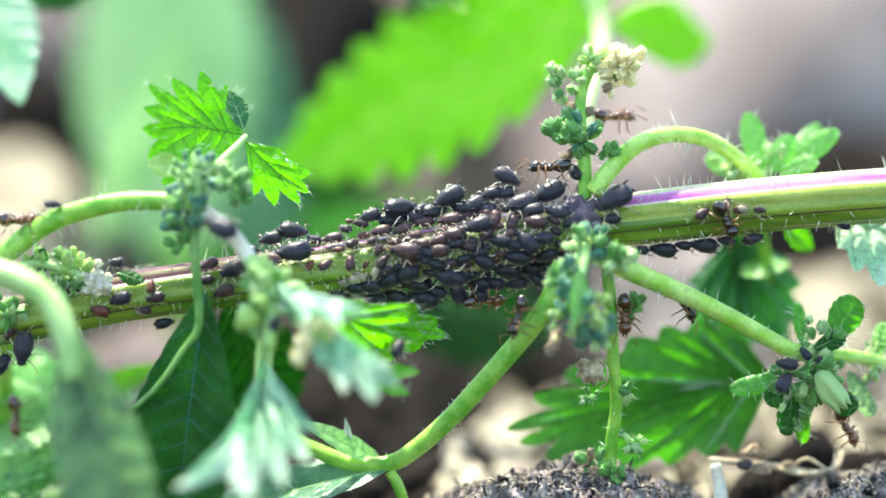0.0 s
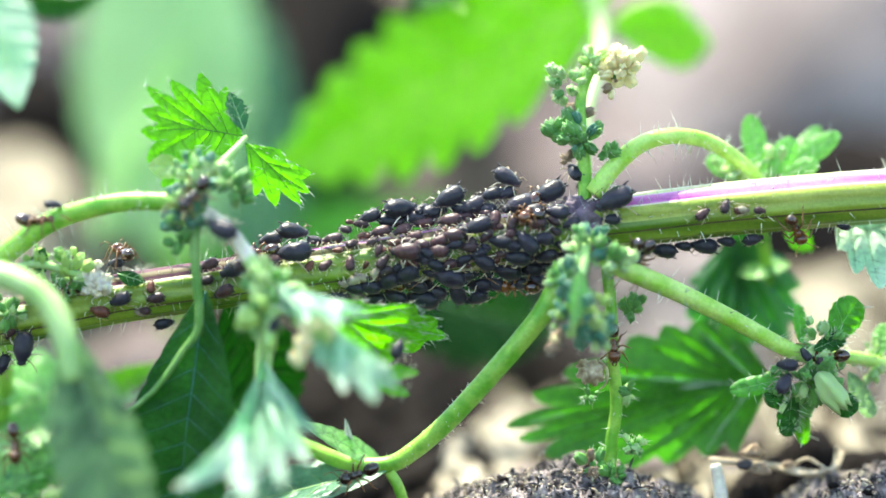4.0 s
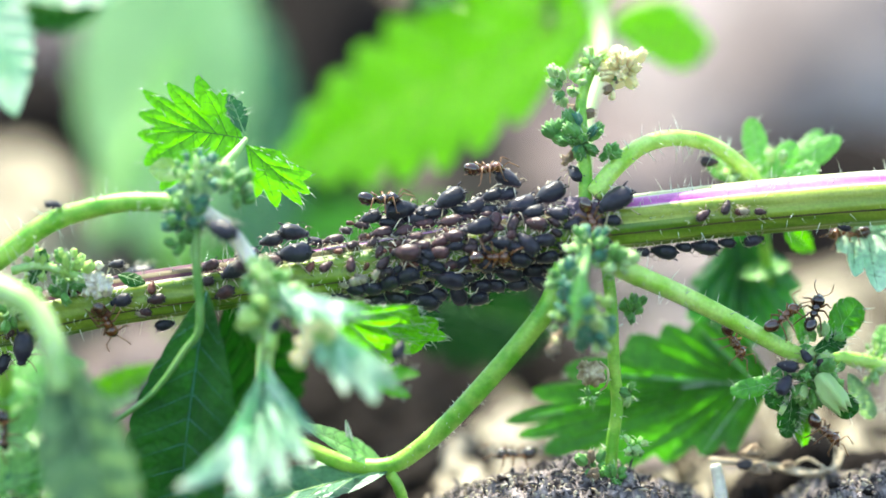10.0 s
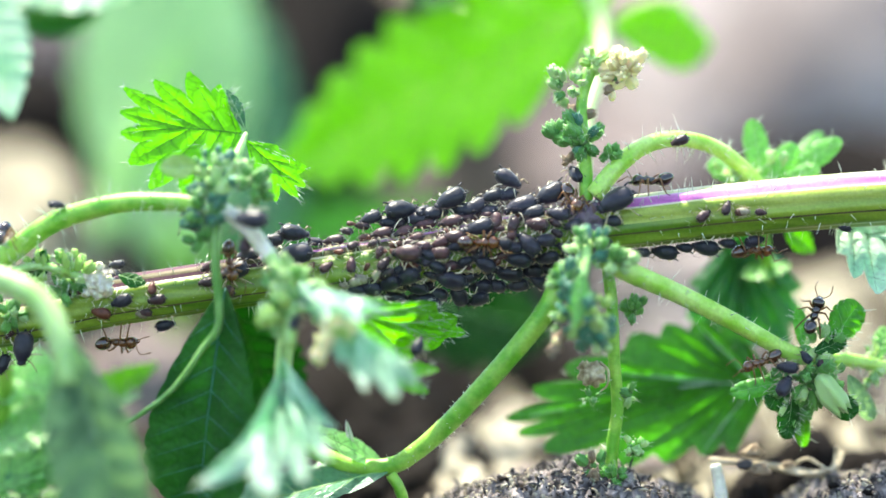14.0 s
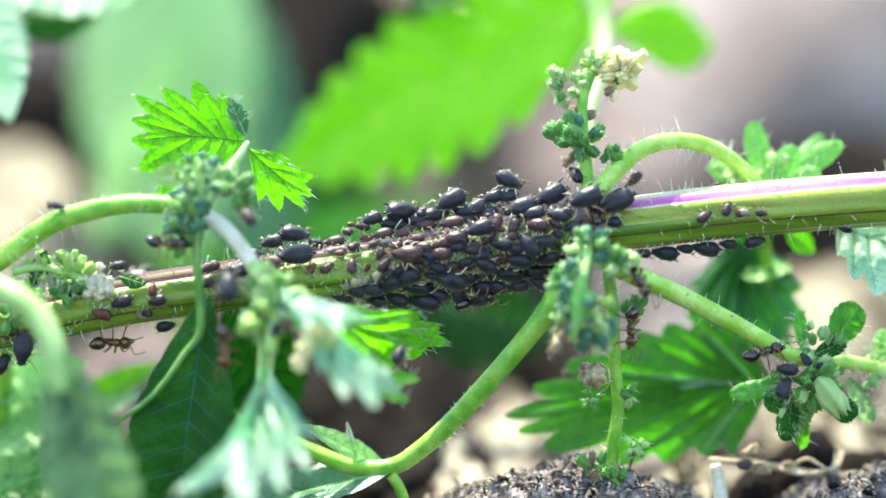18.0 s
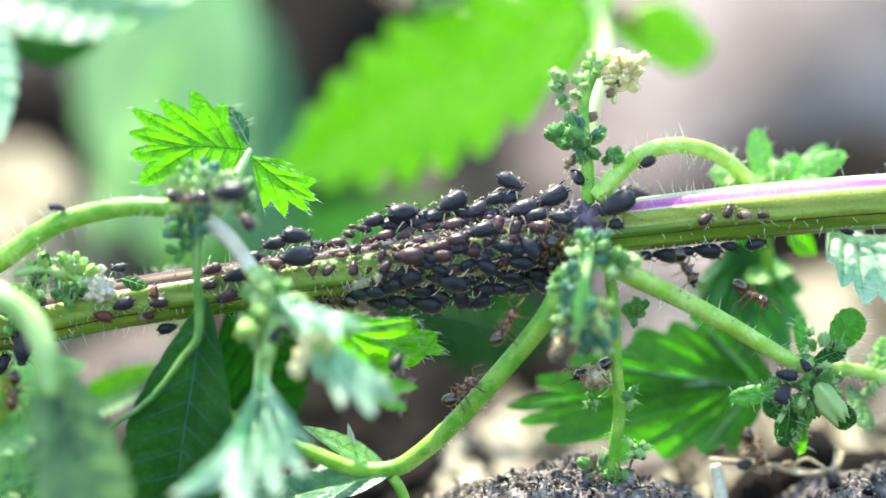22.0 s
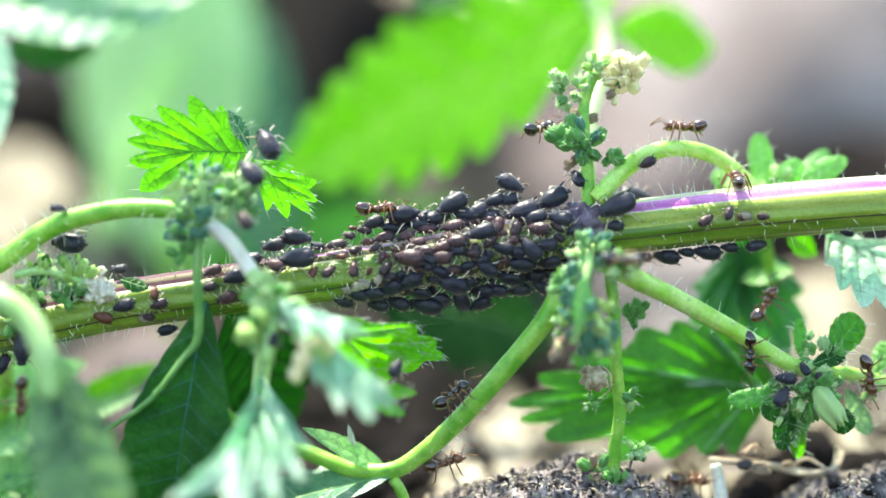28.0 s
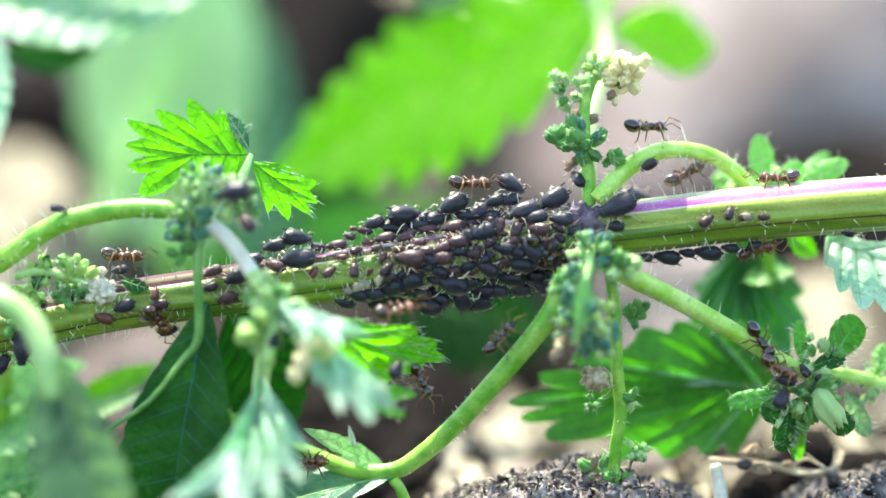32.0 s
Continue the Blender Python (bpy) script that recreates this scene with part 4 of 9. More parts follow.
head_path = smooth_path([at(*p) for p in ((345, 300, -4.6), (350, 365, -4.6), (400, 405, -5.4), (445, 465, -6.2), (480, 530, -7), (475, 620, -8))], 24)
head_geo = Geo().tube(head_path, taper(0.62 * MM, 0.46 * MM, 24), 12, sectors=lambda i, k: 1 if 4 < i < 14 else 0)
head_geo.tube(smooth_path([at(*p) for p in ((345, 360, -4.8), (345, 460, -4.8), (352, 575, -4.4), (325, 620, -4), (262, 702, -3.6), (150, 780, -3))], 18), taper(0.38 * MM, 0.15 * MM, 18), 8, mat=2)
crown = part("bud_head", head_geo, [STALK_PALE, STALK_ROSE, STALK_SHADE], shoot2, "head of pale stalks, buds and drooping leaves", pivot=at(345, 358, -4.6))
for u, v, d, s, c, size, kinds, seed in ((340, 312, -4.6, 46, 34, 0.4, ("teal", "green", "frost"), 81), (335, 378, -4.8, 44, 28, 0.42, ("teal", "teal", "green"), 82), (405, 325, -4.8, 32, 13, 0.48, ("frost", "green"), 83),
                                         (420, 352, -4.6, 20, 5, 0.5, ("green",), 84), (480, 505, -6.8, 44, 22, 0.5, ("frost", "green", "frost"), 85), (450, 560, -7.2, 34, 10, 0.5, ("green", "frost"), 86), (465, 536, -8, 4, 1, 0.8, ("yellow",), 90), (434, 566, -8, 4, 1, 0.7, ("yellow",), 91),
                                         (562, 596, -9.4, 28, 12, 0.6, ("cream", "cream", "yellow"), 87), (534, 628, -9.4, 14, 5, 0.6, ("cream",), 92), (520, 545, -7, 36, 12, 0.5, ("frost",), 88), (320, 430, -4.6, 22, 6, 0.6, ("green",), 89)):
    cluster(crown, u, v, d, s, c, size, kinds, seed)
for base, tip, face, half, mat, teeth, deep, seed, hairs in (
        ((364, 512, -3.4), (304, 905, -4.2), -AWAY - RIGHT * 0.35 - UP * 0.3, 4.2, LEAF_DARK, 9, 0.05, 4, 0),
        ((455, 520, -7), (560, 560, -7.5), -AWAY + UP, 0.9, LEAF_FROST, 4, 0.2, 5, 20)):
    leaf(crown, at(*base), at(*tip), face, half, mat, teeth, deep, 0.06, 0.15, hairs=hairs, seed=seed, puff=0.06 if mat is LEAF_DARK else 0.2, vein_r=0.04 if mat is LEAF_DARK else 0.16, vein=VEIN_AND_FURROW, shear=1.7 if mat is LEAF_FROST else 0.75, lead=0.8 if half > 3.8 else 0.5, blunt=0.5 if half > 3.8 else 0.9)
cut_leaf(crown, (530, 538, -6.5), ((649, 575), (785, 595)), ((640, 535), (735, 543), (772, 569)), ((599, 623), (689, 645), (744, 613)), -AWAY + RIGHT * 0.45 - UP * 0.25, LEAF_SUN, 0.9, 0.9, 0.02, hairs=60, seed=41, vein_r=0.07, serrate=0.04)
for side in (-7, 8):
    strand = smooth_path([at(476 + side, 560, -6.6), at(468 + side, 620, -5.2), at(462 + side, 700, -5)], 8)
    part("stalk", Geo().tube(strand, taper(0.36 * MM, 0.28 * MM, 8), 8), STALK_PALE, crown, pivot=strand[0])
# The wide teal veins double as painted shade between the folds.
cut_leaf(crown, (465, 672, -5), ((458, 745), (428, 818), (312, 868)), ((436, 732), (404, 790), (356, 846)), ((556, 776), (546, 830), (500, 868), (440, 890)), UP * 1.25 - AWAY * 0.9, LEAF_GLARE, 0.64, 0.55, 0.12, fold=0.08, bend=0.04, spread=0.45,
         hairs=160, seed=42, vein=VEIN_AND_FURROW, vein_r=0.2, serrate=0.12)
# The white of these leaves is glare put into the base colour.
cut_leaf(crown, (515, 562, -6), ((602, 630), (704, 684)), ((575, 578), (632, 612), (686, 650)), ((566, 650), (606, 692), (662, 706)), UP * 1.2 - AWAY * 0.8, LEAF_GLARE, 0.56, 0.4, 0.11, fold=-0.03, hairs=120, seed=43, vein=VEIN_AND_FURROW, vein_r=0.1, serrate=0.14)
cut_leaf(crown, (490, 520, -7), ((560, 550), (650, 563)), ((550, 532), (600, 538)), ((544, 574), (599, 583)), UP * 1.2 - AWAY * 0.6, LEAF_GLARE, 0.52, 0.4, 0.1, hairs=60, seed=44, vein=VEIN_AND_FURROW, vein_r=0.08, serrate=0.14)
for base, tip, half, seed in (((655, 660, -5.8), (742, 662, -5.4), 0.6, 45), ((660, 676, -5.8), (724, 702, -5.4), 0.55, 46)):
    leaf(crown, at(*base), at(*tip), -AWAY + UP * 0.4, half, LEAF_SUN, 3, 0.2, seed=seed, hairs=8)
stalklet = smooth_path([at(*p) for p in ((352, 350, -4.6), (390, 300, -3.6), (420, 265, -2.6), (436, 245, -2))], 10)
fan = part("leaf_stalk", Geo().tube(stalklet, taper(0.48 * MM, 0.16 * MM, 10), 10), STALK_PALE, shoot2, pivot=at(430, 250, -2))
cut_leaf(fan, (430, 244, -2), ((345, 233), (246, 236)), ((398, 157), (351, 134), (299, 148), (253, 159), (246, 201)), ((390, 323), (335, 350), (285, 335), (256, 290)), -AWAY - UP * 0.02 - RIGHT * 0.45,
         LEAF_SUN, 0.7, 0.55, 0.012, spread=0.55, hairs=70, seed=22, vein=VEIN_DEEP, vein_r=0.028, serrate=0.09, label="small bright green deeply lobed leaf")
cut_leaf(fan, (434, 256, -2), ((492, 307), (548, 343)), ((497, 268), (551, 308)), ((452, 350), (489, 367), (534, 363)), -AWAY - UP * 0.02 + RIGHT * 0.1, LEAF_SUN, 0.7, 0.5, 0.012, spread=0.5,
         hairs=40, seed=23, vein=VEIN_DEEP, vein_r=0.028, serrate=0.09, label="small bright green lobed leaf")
leaf(fan, at(330, 300, -3.6), at(262, 300, -3), -AWAY, 0.9, BUD_YELLOW, 3, 0.1, label="yellowing leaflet", seed=24)
leaf(fan, at(432, 236, -2.2), at(404, 166, -2), -AWAY + RIGHT * 0.9, 0.95, LEAF_DEEP, 4, 0.25, label="upright leaf tip", seed=25, hairs=14)

# drooping leaf nearest the eye
near_path = smooth_path([at(*p) for p in ((-200, 540, -6), (-90, 490, -8), (0, 492, -9), (75, 530, -10), (112, 600, -11), (124, 680, -11.5))], 24)
droop = part("leaf_stalk", Geo().tube(near_path, taper(1.0 * MM, 0.8 * MM, 24), 12), STALK_PALE, shoot2, pivot=at(-90, 490, -8))
leaf(droop, at(118, 590, -11), at(252, 1020, -13.5), -AWAY - RIGHT * 0.05 - UP * 0.15, 3.2, LEAF_DULL, 8, 0.1, 0.0, 0.6, lead=0.75, label="drooping pale green leaf", seed=26)

# ---- plants behind and beside ----
ROOT3 = at(300, 700, 52)
ROOT3.z = GROUND
tall = thing("nettle_sapling", ROOT3, "pale green broad-leaved plant standing behind the stem", "plant")
tall_path = smooth_path([ROOT3 - Vector((0, 0, 0.001)), at(310, 560, 51), at(320, 420, 50)], 10)
part("stalk", Geo().tube(tall_path, 1.2 * MM, 10), STALK, tall)
leaf(tall, at(320, 500, 50), at(300, -260, 60), -AWAY - RIGHT * 0.2 + UP * 0.2, 9.2, LEAF_MILK, 10, 0.12, label="broad pale green leaf", seed=27, fold=0.35)
leaf(tall, at(170, 440, 44), at(330, 40, 48), -AWAY + UP * 0.3 + RIGHT * 0.2, 2.0, LEAF_MILK, 7, 0.15, label="narrow pale green leaf", seed=35)
leaf(tall, at(330, 500, 50), at(830, 382, 62), -AWAY + UP * 0.2, 5.2, LEAF_MID, 8, 0.2, label="broad green leaf behind the colony", seed=36)
leaf(tall, at(468, 490, 51), at(385, -100, 62), -AWAY + RIGHT * 0.45, 5.7, LEAF_SAGE, 10, 0.15, label="broad green leaf in shade", seed=28)

ROOT4 = at(-330, 700, 26)
ROOT4.z = GROUND
edge_plant = thing("nettle_stand", ROOT4, "upright nettle with hairy leaves hanging down", "nettle")
edge_path = smooth_path([ROOT4 - Vector((0, 0, 0.001)), at(-330, 300, 24), at(-300, 0, 22), at(-200, -130, 20), at(60, -170, 18), at(330, -130, 18)], 24)
part("stalk", Geo().tube(edge_path, taper(1.3 * MM, 0.7 * MM, 24), 10), STALK, edge_plant)
fall = leaf(edge_plant, at(-40, -60, 15), at(30, 205, 9), -AWAY + UP - RIGHT * 0.2, 3.0, LEAF_FROST, 8, 0.15, label="hairy pale leaf hanging down", seed=29)
fall2 = leaf(edge_plant, at(365, -85, 19), at(-90, -60, 15), UP * 0.65 - AWAY, 5.6, LEAF_CHALK, 9, 0.06, label="hairy pale leaf", seed=30)
fall3 = leaf(edge_plant, at(190, -5, 17), at(10, 25, 14), -AWAY, 2.2, LEAF_DARK, 8, 0.15, label="dark green underside of a leaf", seed=31)

ROOT5 = at(-120, 850, 12)
ROOT5.z = GROUND
low = thing("nettle_seedling", ROOT5, "low nettle seedling with bright serrated leaves", "nettle")
low_path = smooth_path([ROOT5 - Vector((0, 0, 0.001)), at(-60, 800, 9), at(0, 740, 7), at(10, 640, 5), at(15, 560, 3)], 16)
part("stalk", Geo().tube(low_path, taper(0.8 * MM, 0.5 * MM, 16), 10), STALK, low)
for base, tip, face, half, mat, seed in (((110, 740, 8), (278, 640, 9), UP * 0.6 - AWAY, 1.5, LEAF_LIME, 1), ((100, 760, 7), (250, 692, 7), UP - AWAY * 0.7, 1.2, LEAF_MILK, 7), ((-20, 720, 7), (150, 640, 8), UP - AWAY * 0.7, 2.0, LEAF_MILK, 2),
                                         ((-40, 800, 6), (150, 720, 5), UP - AWAY * 0.8, 2.6, LEAF_MILK, 3), ((-40, 880, 5), (170, 800, 5), UP - AWAY * 0.6, 2.4, LEAF_MID, 4),
                                         ((-40, 920, 6), (240, 870, 6), UP - AWAY * 0.4, 3.0, LEAF, 5)):
    leaf(low, at(*base), at(*tip), face, half, mat, 8, 0.3, 0.05, 0.1, hairs=24, seed=seed)

cut_leaf(low, (-50, 890, 4), ((50, 812), (150, 690)), ((-30, 760), (40, 700), (105, 655)), ((70, 880), (135, 830), (172, 752)), UP * 0.7 - AWAY, LEAF_MILK, 0.76, 0.7, 0.06, spread=0.7, hairs=60, seed=61, vein=VEIN_AND_FURROW, vein_r=0.07, serrate=0.06,
         label="pale hairy lobed leaf")
cut_leaf(low, (-40, 700, 6), ((40, 668), (150, 640)), ((0, 630), (70, 618)), ((20, 715), (95, 690)), UP * 0.7 - AWAY, LEAF_MILK, 0.76, 0.7, 0.06, spread=0.7, hairs=40, seed=62, vein=VEIN, vein_r=0.06, serrate=0.06, label="pale hairy lobed leaf")


# ---- aphids ----
def unit_blob(x, y, z, rx, ry, rz, turn=0.0):
    return Matrix.Translation((x, y, z)) @ Matrix.Rotation(turn, 4, "Y") @ Matrix.Diagonal((rx, ry, rz, 1))


def scaled(g, k):
    g.v = [v * k for v in g.v]
    return g


def leg_path(hip, knee, foot, toe):
    return [Vector(hip), Vector(hip).lerp(Vector(knee), 0.5) + Vector((0, 0, 0.03)), Vector(knee), Vector(knee).lerp(Vector(foot), 0.5), Vector(foot), Vector(toe)]


def make_aphid(body_mat, label, seed):
    """A wingless aphid one millimetre long, head down along +x, standing on z = 0."""
    k = MM
    ob = thing("aphid", (0, 0, 0), label, "aphid", "aphids of the colony")
    g = Geo()
    belly = unit_blob(-0.06, 0, 0.3, 0.43, 0.285, 0.26, 0.14)
    n, rings = 20, 24
    g.v.append(belly @ Vector((-1, 0, 0)))
    for i in range(1, rings):
        a = math.pi * i / rings
        x = -math.cos(a)
        r = math.sin(a) ** 0.72 * (1 - 0.13 * x)
        for q in range(n):
            w = 2 * math.pi * q / n
            back = max(0.0, math.sin(w))
            # overlapping plates across the back, a blunt rim along the flanks
            plate = 1 - 0.035 * back * (1 - abs(math.sin(x * 11))) ** 2 + 0.03 * abs(math.cos(w)) ** 6
            dent = 1 + 0.07 * noise.noise(Vector((x * 3.5, math.cos(w) * 2, math.sin(w) * 2 + seed * 3)))
            g.v.append(belly @ Vector((x, r * plate * dent * math.cos(w), r * plate * dent * math.sin(w) * (1.0 if math.sin(w) > 0 else 0.8))))
    g.v.append(belly @ Vector((1, 0, 0)))
    last = len(g.v) - 1
    for q in range(n):
        g.f += [(0, 1 + (q + 1) % n, 1 + q), (last, last - n + q, last - n + (q + 1) % n)]
    for i in range(rings - 2):
        for q in range(n):
            a, b = 1 + i * n, 1 + (i + 1) * n
            g.f.append((a + q, a + (q + 1) % n, b + (q + 1) % n, b + q))
    g.m = [0] * len(g.f)
    part("abdomen", scaled(g, k), body_mat, ob)
    g = Geo().blob(unit_blob(0.4, 0, 0.2, 0.11, 0.13, 0.11), n=12, rings=8)
    g.blob(unit_blob(0.29, 0, 0.235, 0.13, 0.175, 0.14), n=12, rings=8)
    for s in (-1, 1):
        g.blob(unit_blob(0.44, s * 0.115, 0.22, 0.03, 0.028, 0.03), n=6, rings=4)
    part("head", scaled(g, k), body_mat, ob)
    for s in (-1, 1):
        g = Geo().tube([Vector(p) for p in ((0.49, s * 0.05, 0.24), (0.54, s * 0.14, 0.33), (0.36, s * 0.3, 0.42), (0.1, s * 0.38, 0.4))], [0.012, 0.01, 0.008, 0.004], 5)
        part("antenna", scaled(g, k), APHID_BROWN, ob)
        g = Geo().tube([Vector(p) for p in ((-0.32, s * 0.15, 0.46), (-0.42, s * 0.18, 0.52), (-0.51, s * 0.2, 0.55))], [0.03, 0.026, 0.022], 7)
        part("cornicle", scaled(g, k), APHID_BLACK, ob)
        for hip, knee, foot, toe in (((0.28, s * 0.12, 0.16), (0.42, s * 0.32, 0.22), (0.54, s * 0.42, 0.0), (0.6, s * 0.44, -0.02)),
                                     ((0.16, s * 0.16, 0.15), (0.12, s * 0.38, 0.24), (0.06, s * 0.5, 0.0), (0.08, s * 0.56, -0.02)),
                                     ((0.03, s * 0.18, 0.16), (-0.2, s * 0.4, 0.3), (-0.42, s * 0.5, 0.02), (-0.5, s * 0.54, -0.02))):
            path = leg_path(hip, knee, foot, toe)
            g = Geo().tube(path, [0.022, 0.024, 0.021, 0.018, 0.014, 0.008], 6, sectors=lambda i, q: 1 if i in (0, 4) else 0)
            part("leg", scaled(g, k), [APHID_LEG, APHID_BROWN], ob)
    g = Geo().blob(unit_blob(-0.51, 0, 0.36, 0.07, 0.045, 0.04), n=6, rings=5)
    part("tail", scaled(g, k), APHID_BLACK, ob)
    return ob


MASTER = {"k": make_aphid(APHID_BLACK, "plump black aphid with pale legs on the nettle", 1),
          "b": make_aphid(APHID_BROWN, "small purple-brown aphid with pale legs on the nettle", 2),
          "r": make_aphid(APHID_RED, "tiny reddish young aphid on the nettle", 3),
          "s": make_aphid(SKIN, "papery white shed skin of an aphid", 4)}
FRESH = set(MASTER)


def stem_at(u):
    """Plan height of the stem's axis and its radius, in plan units."""
    xs, ys = [p[0] for p in STEM_LINE], [p[1] for p in STEM_LINE]
    return float(np.interp(u, xs, ys)), float(np.interp(u, (-400, 900, 1560), (41, 45, 46.5)))


def seated(place, up, angle):
    """A pose at place with z along up, x towards the plan angle (degrees, 0 to the right, 90 upwards)."""
    up = up.normalized()
    way = RIGHT * math.cos(radians(angle)) + UP * math.sin(radians(angle))
    x = way - up * way.dot(up)
    if x.length < 0.2:
        x = (way + AWAY * 0.6) - up * (way + AWAY * 0.6).dot(up)
    x.normalize()
    y = up.cross(x)
    m = Matrix((x, y, up)).transposed().to_4x4()
    m.translation = place
    return m


def on_stem(u, v, angle, height):
    """Seated on the stem so that a body of that height shows at u, v."""
    mid, r = stem_at(u)
    h = height / STEP
    e = (v - mid) / (r + h)
    if abs(e) <= 1:
        up = -UP * e - AWAY * math.sqrt(1 - e * e)
        return seated(at(u, mid, 0) + up * (r * STEP * MM), up, angle)
    up = UP * (-0.75 if e > 0 else 0.75) - AWAY
    return seated(at(u, v, -0.3) - up.normalized() * height * MM, up, angle)


def facing(u, v, d, angle, up="c", lift=0.0):
    """Seated on another surface that looks towards the eye (c), up (u), down (d), away (b) or to the body's left (l) or right (k); lift: height of the body."""
    lie = -RIGHT * math.sin(radians(angle)) + UP * math.cos(radians(angle))
    ups = {"c": -AWAY + UP * 0.35, "l": -AWAY * 0.6 + lie * 0.9, "k": -AWAY * 0.6 - lie * 0.9, "u": UP - AWAY * 0.35, "d": -UP - AWAY * 0.5, "b": AWAY}
    return seated(at(u, v, d) - ups[up].normalized() * lift * MM, ups[up], angle)


RIDERS = []          # (object, rest pose, sway)


def aphid(kind, size, m, sway="stem"):
    """One aphid of that length in millimetres at the pose m."""
    scale = Matrix.Diagonal((size, size, size, 1))
    if kind in FRESH:
        FRESH.discard(kind)
        ob = MASTER[kind]
        ob.matrix_basis = m @ scale
    else:
        ob = copy_thing(MASTER[kind], m)
        ob.scale = (size, size, size)
    RIDERS.append((ob, m, sway))
    return ob


# colony: plan place, heading, length in plan units; black, brown or red
TOP = ("k", ((972, 343, 215, 64), (919, 364, 218, 64), (899, 316, -35, 52), (795, 352, 215, 62), (710, 370, 20, 62), (655, 385, 205, 42), (520, 411, 0, 54),
             (524, 448, 180, 66), (838, 366, 215, 50), (846, 402, 200, 52), (870, 346, 200, 42), (894, 344, 190, 42), (1083, 356, 212, 70), (1078, 391, 180, 34), (748, 372, 60, 34), (1018, 306, 110, 42)))
MID = ("b", ((590, 425, 180, 40), (626, 433, 60, 28), (675, 412, 200, 42), (713, 409, 235, 38), (700, 396, 190, 34), (750, 396, 200, 44), (796, 392, 185, 46), (801, 419, 180, 42),
             (746, 435, 170, 34), (720, 447, 175, 54), (776, 447, 180, 40), (876, 391, 265, 36), (860, 380, 200, 30), (946, 396, 170, 42), (905, 400, 250, 34), (822, 385, 200, 34)))
LOW = ("k", ((884, 430, 200, 40), (932, 431, 170, 50), (966, 456, 190, 44), (914, 459, 170, 50), (855, 465, 160, 46), (795, 494, 175, 62), (810, 520, 150, 50), (850, 507, 170, 46),
             (897, 483, 150, 56), (720, 490, 200, 52), (688, 502, 230, 48), (655, 510, 200, 44), (750, 532, 200, 60), (628, 512, 180, 40), (770, 470, 180, 36), (940, 480, 180, 46)))
LOW2 = ("k", ((735, 508, 160, 46), (830, 490, 10, 40), (875, 505, 190, 42), (770, 520, 190, 46), (700, 528, 170, 46), (665, 532, 190, 40), (915, 505, 170, 42), (955, 500, 180, 40),
              (605, 526, 190, 36), (845, 530, 180, 44), (905, 437, 200, 36), (960, 425, 180, 40), (1000, 440, 190, 40), (985, 470, 170, 38)))
SMALL = ("b", ((580, 471, 60, 28), (623, 467, 60, 30), (680, 465, 10, 30), (640, 398, 200, 30), (612, 408, 190, 26), (735, 420, 200, 30), (660, 430, 180, 24), (830, 440, 190, 32), (1238, 382, 10, 30),
               (1278, 368, 80, 28), (1338, 376, 10, 22), (283, 529, 180, 34), (262, 552, 200, 26), (375, 470, 180, 36), (370, 498, 190, 30), (402, 518, 180, 40), (485, 460, 190, 40), (860, 420, 200, 30)))
LEFT = ("k", ((222, 531, 200, 40), (420, 478, 200, 52), (205, 468, 180, 30), (292, 575, 10, 36), (440, 450, 190, 44), (480, 425, 190, 44), (1135, 446, 180, 30), (1175, 446, 180, 48),
              (1210, 438, 180, 30), (1247, 438, 180, 50), (1334, 426, 10, 38), (1286, 430, 180, 32), (1490, 404, 180, 24), (1062, 428, 180, 34)))
BACK = ("k", ((735, 386, 200, 46), (770, 376, 20, 48), (820, 370, 210, 46), (860, 372, 200, 44), (940, 376, 200, 46), (985, 378, 200, 44), (560, 428, 10, 34), (690, 392, 30, 40)))
RED = ("r", ((552, 472, 60, 24), (186, 552, 170, 36), (275, 508, 90, 26), (1304, 376, 0, 24), (645, 420, 200, 22), (700, 432, 190, 24), (600, 445, 170, 20)))
# The first four skins are added in place of pale aphid legs.
SHED = ("s", ((632, 497, 20, 30), (668, 484, 60, 26), (702, 512, 140, 26), (612, 505, 170, 24), (640, 492, 150, 26), (1308, 375, 0, 24), (700, 418, 30, 20), (255, 555, 170, 22), (775, 392, 20, 20)))
NYMPHS = ("r", tuple((620 + 37 * i % 340, 395 + 29 * i % 105 - (37 * i % 340) * 0.12, 60 * i % 360, 16 + 5 * i % 10) for i in range(26)))
mood = random.Random(14)
taken = [(u, v, size) for _, rows in (TOP, MID, LOW, LOW2, SMALL, LEFT, BACK) for u, v, _, size in rows]
crowd = []
for _ in range(6000):
    u = mood.uniform(660, 1010)
    v = stem_at(u)[0] + mood.choice((mood.uniform(-30, 10), mood.uniform(14, 62), mood.uniform(20, 62)))
    size = mood.uniform(20, 36)
    if len(crowd) < 38 and all(math.hypot(u - a, (v - b) * 1.5) > 0.27 * (size + c) for a, b, c in taken):
        taken.append((u, v, size))
        crowd.append((u, v, mood.choice((170, 190, 200, 215, 150, 20, 250)), size))
CROWD = (("k", tuple(crowd[::2])), ("b", tuple(crowd[1::2])))
for kind, rows in (NYMPHS, SHED, TOP, MID, LOW, LOW2, SMALL, LEFT, BACK, RED, *CROWD):
    for u, v, angle, size in rows:
        size = size * STEP * 0.99
        if rows in (LOW[1], LOW2[1], BACK[1], SMALL[1]):
            angle += mood.uniform(-42, 42)
        aphid(kind, size, on_stem(u, v, angle, 0.3 * size))
